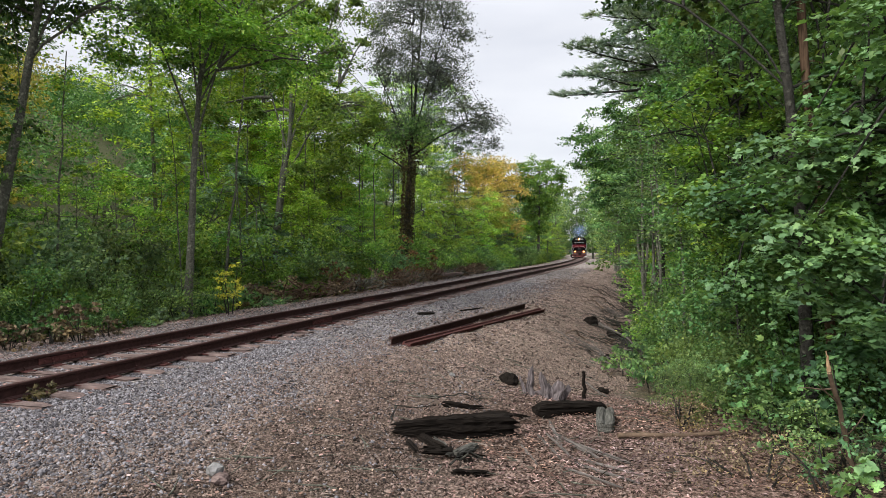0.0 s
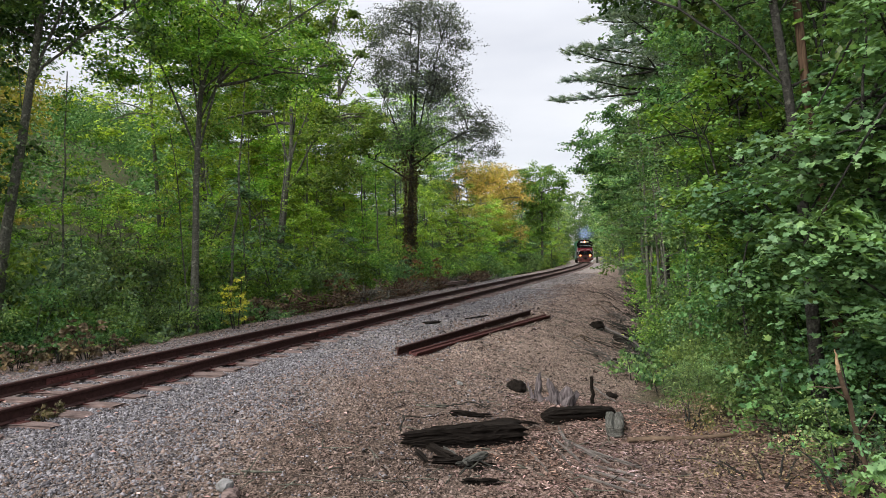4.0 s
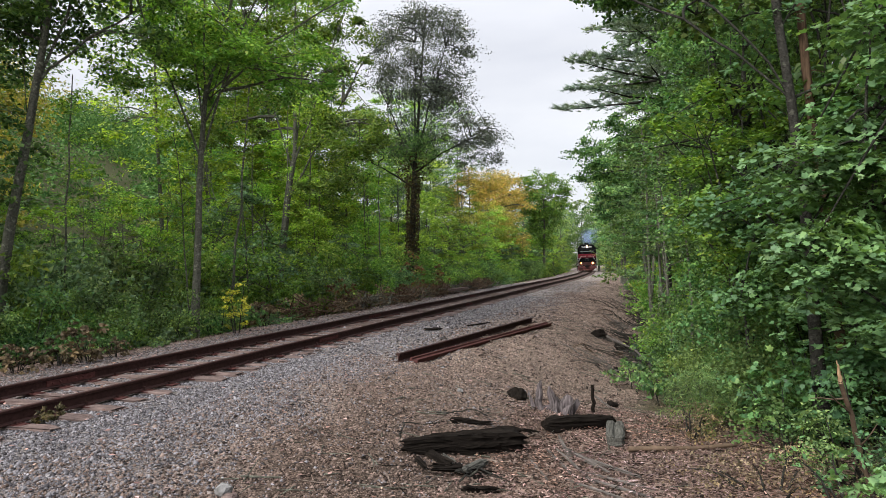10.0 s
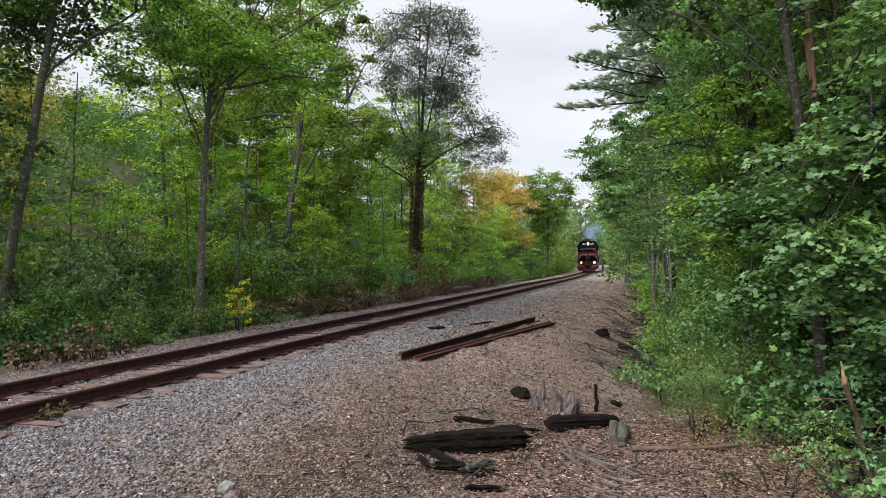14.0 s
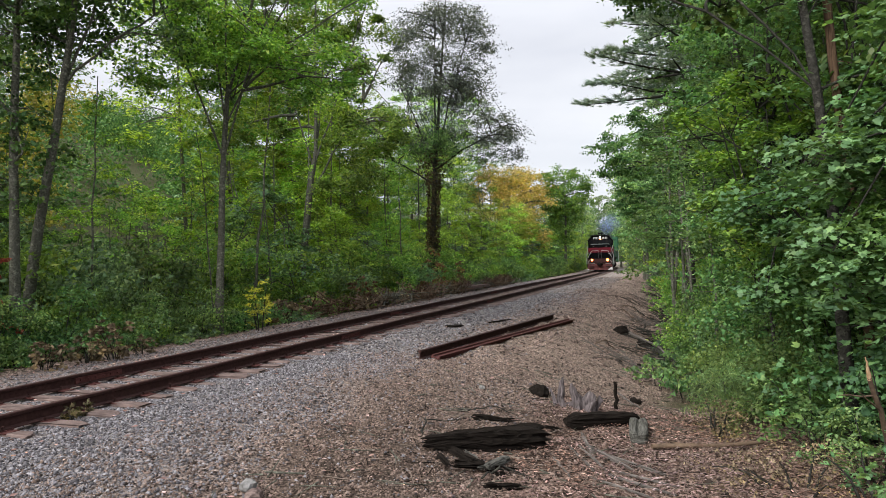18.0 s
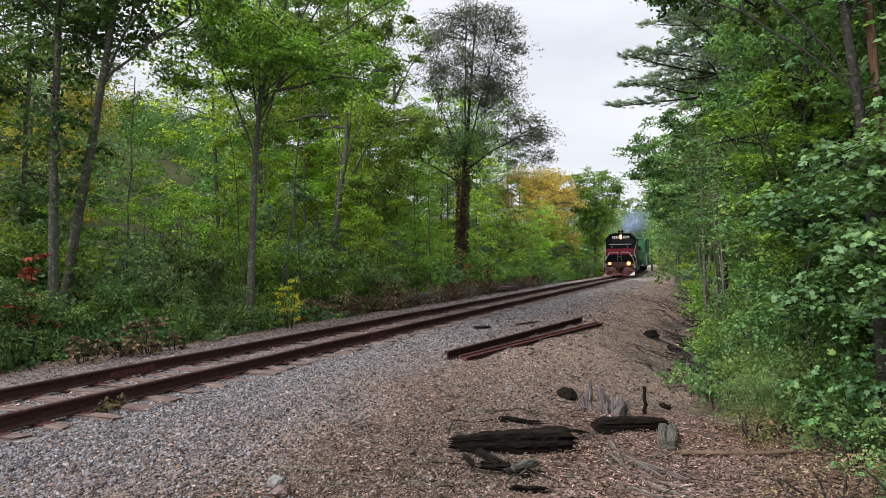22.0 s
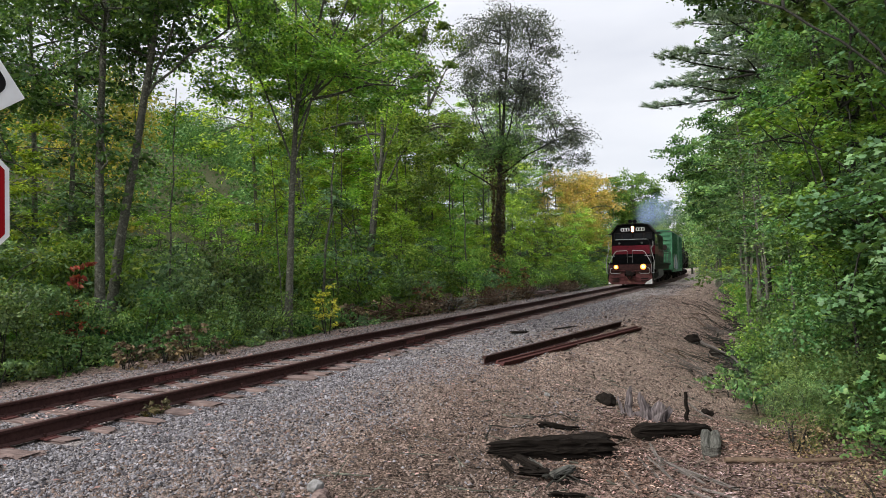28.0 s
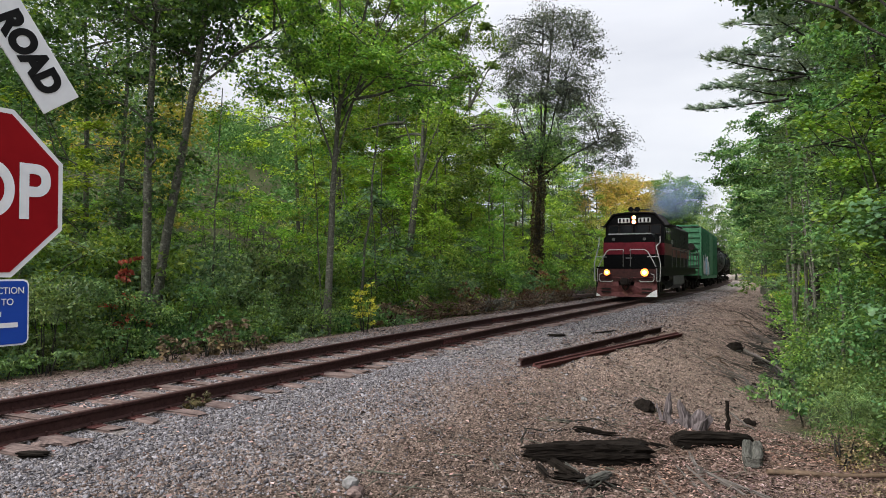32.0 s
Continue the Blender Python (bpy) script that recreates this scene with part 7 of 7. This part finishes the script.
put(broad_tree("foreground_maple", "low maple with broad pale green leaves on the bank", [(0, 0, 0), (0.0, 0, 1.5), (-0.2, 0, 4.0)], 0.04,
               [((-0.6, -0.3, 2.4), (0.9, 0.6, 0.7), 1.0), ((-0.6, -0.3, 1.5), (0.9, 0.6, 0.45), 0.8), ((-0.5, -0.2, 3.9), (0.9, 0.7, 0.7), 0.8)], 5400, 0.082, "leaf_gloss", "bark_dark", seed=254, limbs=10, limb_r=0.014, shape=LOBED, clump=0.38, up=0.66, per=24, flat=0.5, droop=0.3), 3.2, 9.6)
thicket = [shrub("thicket", lab, 1.7, 3.0, 13000, 0.056, leaf, seed=300 + k, shape=KITE, stems=11, group="thicket on the bank", clumps=34) for k, (leaf, lab) in enumerate((("leaf_soft", "dull green thicket of small leaves on the bank"),
           ("leaf_dark", "dark green thicket of small leaves on the bank")))]
spread(thicket[0], [(2.2, 13.6), (2.5, 12.0), (2.5, 10.9)], rng, 0.9, 1.1)
spread(thicket[1], [(2.2, 15.9), (2.1, 18.2)], rng, 0.9, 1.1)
straws = []
for k in range(900):
    y = rng.uniform(4.2, 12.0)
    x = float(track_x(y)) + rng.uniform(4.6, 9.6) ** 1.0
    a, L = rng.normal() * 0.7 + 0.9, rng.uniform(0.08, 0.42)
    e = (x + L * math.cos(a), y + L * math.sin(a))
    r = rng.uniform(0.002, 0.006)
    straws.append(tube([(x, y, float(land(x, y)) + 0.012), (*(np.add((x, y), e) / 2), float(land(*e)) + rng.uniform(0.015, 0.05)), (*e, float(land(*e)) + 0.015)], (r, r, r * 0.6), 3))
tagged(mesh_object("dry_straws", *tubes(straws[:520]), "straw"), "pale dry stalks and slivers strewn on the ground", "litter", kind="stuff")
tagged(mesh_object("dark_slivers", *tubes(straws[520:]), "black_wood"), "dark slivers of rotten wood on the ground", "litter", kind="stuff")
for k, (a, b, w) in enumerate((((-1.30, 8.35), (-0.85, 7.45), 0.035), ((-1.22, 8.5), (-0.62, 7.3), 0.03), ((-0.85, 7.55), (-0.05, 7.1), 0.05), ((-0.8, 7.7), (0.0, 7.35), 0.045), ((-1.5, 8.0), (-1.1, 7.2), 0.03), ((-1.0, 7.4), (-0.2, 6.9), 0.03))):
    beam("grey_plank", "pale grey sliver of weathered wood on the chips", a, b, w, 0.025, "grey_wood", 300 + k, 0.2, 0.004, 0.3, group="slivers of wood")
for k, (a, b, w, h) in enumerate((((-2.65, 8.75), (-2.25, 8.85), 0.14, 0.07), ((-1.85, 6.4), (-1.45, 6.62), 0.10, 0.08), ((-1.75, 8.95), (-1.4, 9.0), 0.10, 0.05))):
    beam("wood_splinter", "black jagged splinter of rotten sleeper", a, b, w, h, "black_wood", 320 + k, 0.25, -0.005, 0.5, group="black splinters")
rg = np.random.default_rng(77)
for k in range(12):
    c, a, L = np.array((-2.0, 7.0)) + rg.normal(size=2) * np.array((0.22, 0.16)), rg.uniform(0.2, 2.9), rg.uniform(0.10, 0.28)
    d = L * np.array((math.cos(a), math.sin(a)))
    beam("wood_splinter", "black splinter broken from the rotten sleeper", c - d, c + d, rg.uniform(0.05, 0.13), rg.uniform(0.04, 0.08), "black_wood" if k % 4 else "dark_grey_wood", 340 + k, 0.16, rg.uniform(-0.01, 0.03), 0.35, tilt=rg.uniform(-30, 30), group="black splinters")


# ---- signs at the crossing ----
M["sign_red"] = worn("sign_red", (0.20, 0.002, 0.005), (0.25, 0.004, 0.007), 5, 0.75, 0, 0.02, 0.001)
M["sign_white"] = worn("sign_white", (0.60, 0.61, 0.63), (0.76, 0.77, 0.78), 7, 0.45, 0, 0.05, 0.001)
M["sign_blue"] = worn("sign_blue", (0.012, 0.05, 0.30), (0.016, 0.065, 0.36), 5, 0.4, 0, 0.02, 0.001)
M["sign_black"] = worn("sign_black", (0.006, 0.006, 0.007), (0.015, 0.015, 0.015), 6, 0.9, 0, 0.02, 0.001)
M["galvanised"] = worn("galvanised", (0.26, 0.27, 0.28), (0.42, 0.43, 0.44), 14, 0.5, 0.6, 0.1, 0.002)


def lettering(name, text, size, mat, parent, m, align="CENTER", bold=0.0):
    cu = bpy.data.curves.new(name, "FONT")
    cu.body, cu.size, cu.extrude, cu.align_x, cu.align_y, cu.offset = text, size, 0.0015, align, "CENTER", bold
    tmp = bpy.data.objects.new("tmp", cu)
    me = bpy.data.meshes.new_from_object(tmp)
    bpy.data.objects.remove(tmp)
    me.materials.clear()
    me.materials.append(M[mat])
    ob = new(name, me)
    ob.parent = parent
    ob.matrix_basis = m
    return ob


def flat_outline(pts, t0, t1):
    return prism(bmesh.new(), pts, "y", t0, t1)


def crossing_signs():
    """Post with crossbuck, stop sign and blue notice; the faces look along the post's local -Y."""
    x, y = -3.17, 1.68
    root = thing("crossing_sign_post", "railroad crossbuck and red stop sign on a steel post", "sign", at=(x, y, float(land(x, y))), rz=84.5)
    zs = 1.98 - float(land(x, y))
    part("post", box(bmesh.new(), -0.03, 0.03, 0.012, 0.072, -0.3, zs + 1.75, 0.004), "galvanised", root)
    a = radians(22.5)
    octo = lambda r: [(r * math.cos(a + k * math.pi / 4), zs + r * math.sin(a + k * math.pi / 4)) for k in range(8)]
    stop = part("stop_sign", flat_outline(octo(0.4125), 0.0, 0.006), "sign_white", root, "octagonal stop sign with white border")
    part("red_face", flat_outline(octo(0.388), -0.004, -0.001), "sign_red", stop)
    face = pose(0, 0, 0, 90, 0, 0)
    lettering("letters", "STOP", 0.355, "sign_white", stop, pose(-0.03, -0.006, zs) @ face @ Matrix.Diagonal((0.82, 1, 1, 1)), bold=0.008)
    zb = zs + 0.96
    for turn, words in ((55, ("", "")), (-55, ("RAIL", "ROAD"))):
        arm = new("crossbuck_arm", None)
        arm.parent = root
        arm.matrix_basis = pose(0, -0.012 if turn < 0 else -0.002, zb, 0, -turn, 0)
        part("board", box(bmesh.new(), -0.635, 0.635, -0.004, 0.004, -0.10, 0.10, 0.002), "sign_white", arm, "white reflective board with a worn edge")
        for w, u in zip(words, (-0.375, 0.375)):
            if w:
                lettering("letters", w, 0.160, "sign_black", arm, pose(u, -0.0065, -0.005) @ face @ Matrix.Diagonal((0.84, 1, 1, 1)), bold=0.010)
    zn = zs - 0.54
    def plate(w, h, r):
        return [(sx * (w - r) + r * math.cos(t), zn + sz * (h - r) + r * math.sin(t)) for sx, sz, t0 in ((1, 1, 0), (-1, 1, 90), (-1, -1, 180), (1, -1, 270)) for t in (radians(t0), radians(t0 + 45), radians(t0 + 90))]
    notice = part("blue_notice", flat_outline(plate(0.235, 0.15, 0.025), 0.0, 0.005), "sign_white", root, "blue notice plate with white border")
    part("blue_face", flat_outline(plate(0.227, 0.142, 0.02), -0.004, -0.001), "sign_blue", notice)
    for txt, k in (("NCTION", 0), ("RY TO", 1)):
        lettering("letters", txt, 0.043, "sign_white", notice, pose(0.212 - 0.045 * k, -0.006, zn + 0.098 - 0.051 * k) @ face @ Matrix.Diagonal((0.86, 1, 1, 1)), "RIGHT", 0.0)
    for k, (x0, x1) in enumerate(((-0.02, 0.115), (-0.15, 0.185), (-0.08, 0.09))):
        part("bar", box(bmesh.new(), x0, x1, -0.007, -0.005, zn - 0.016 - 0.051 * k, zn + 0.006 - 0.051 * k), "sign_white", notice)
    return root


crossing_signs()

dusky = shrub("bank_shrub", "small-leaved dark green shrub by the track", 1.15, 1.9, 4200, 0.066, "leaf_dark", seed=108, shape=KITE, stems=9, group="shrubs by the track", clumps=24)
put(dusky, -12.2, 15.2, 20, 0.9)
lime = shrub("bank_shrub", "tall yellow-green shrub by the track", 1.15, 2.6, 4200, 0.075, "leaf_green", seed=109, shape=KITE, stems=9, group="shrubs by the track", clumps=24)
put(lime, -13.4, 9.8, 20, 0.95)
put(copy_thing(lime, Matrix()), -12.9, 8.5, 120, 0.9)
for k, (x, y, sc) in enumerate(((-12.6, 9.6, 1.05), (-12.9, 11.3, 1.05), (-12.4, 7.8, 1.1), (-12.7, 13.0, 1.0), (-13.2, 6.4, 1.3), (-13.6, 14.6, 1.2))):
    put(copy_thing(dusky if k % 2 else lime, Matrix()), x, y, k * 67, sc * (1.0 if k % 2 else 0.8))


# ---- movement: the train rolls towards the crossing at a steady pace ----
SPEED = 3.67
S_END = float(np.interp(34.25, TRACK_Y, TRACK_S))


def car_pose(s_front, b0, b1):
    a, b = track_at(s_front + b0), track_at(s_front + b1)
    d = b - a
    o = a - d / np.linalg.norm(d) * b0
    return pose(o[0], o[1], o[2], math.degrees(math.atan2(d[2], math.hypot(d[0], d[1]))), 0, math.degrees(math.atan2(-d[0], d[1])))


def motions():
    for car, start, b0, b1, sets in cars:
        walk(car, [(t, car_pose(S_END + SPEED * (32.0 - t) + start, b0, b1)) for t in np.arange(0, 32.01, 1.0)])
        for ws, y, r in sets:
            walk(ws, [(t, pose(0, y, r, math.degrees(SPEED * t / r) % 360.0)) for t in np.arange(0, 32.001, 0.16)])
    for puff, back, side in puffs:
        walk(puff, [(t, car_pose(S_END + SPEED * (32.0 - t), 3.6, 14.4) @ pose(side + 0.12 * math.sin(t * 1.3 + back), back + 0.3 * math.sin(t * 0.9 + side), 0, 0, 0, 0)) for t in np.arange(0, 32.01, 1.0)])


motions()
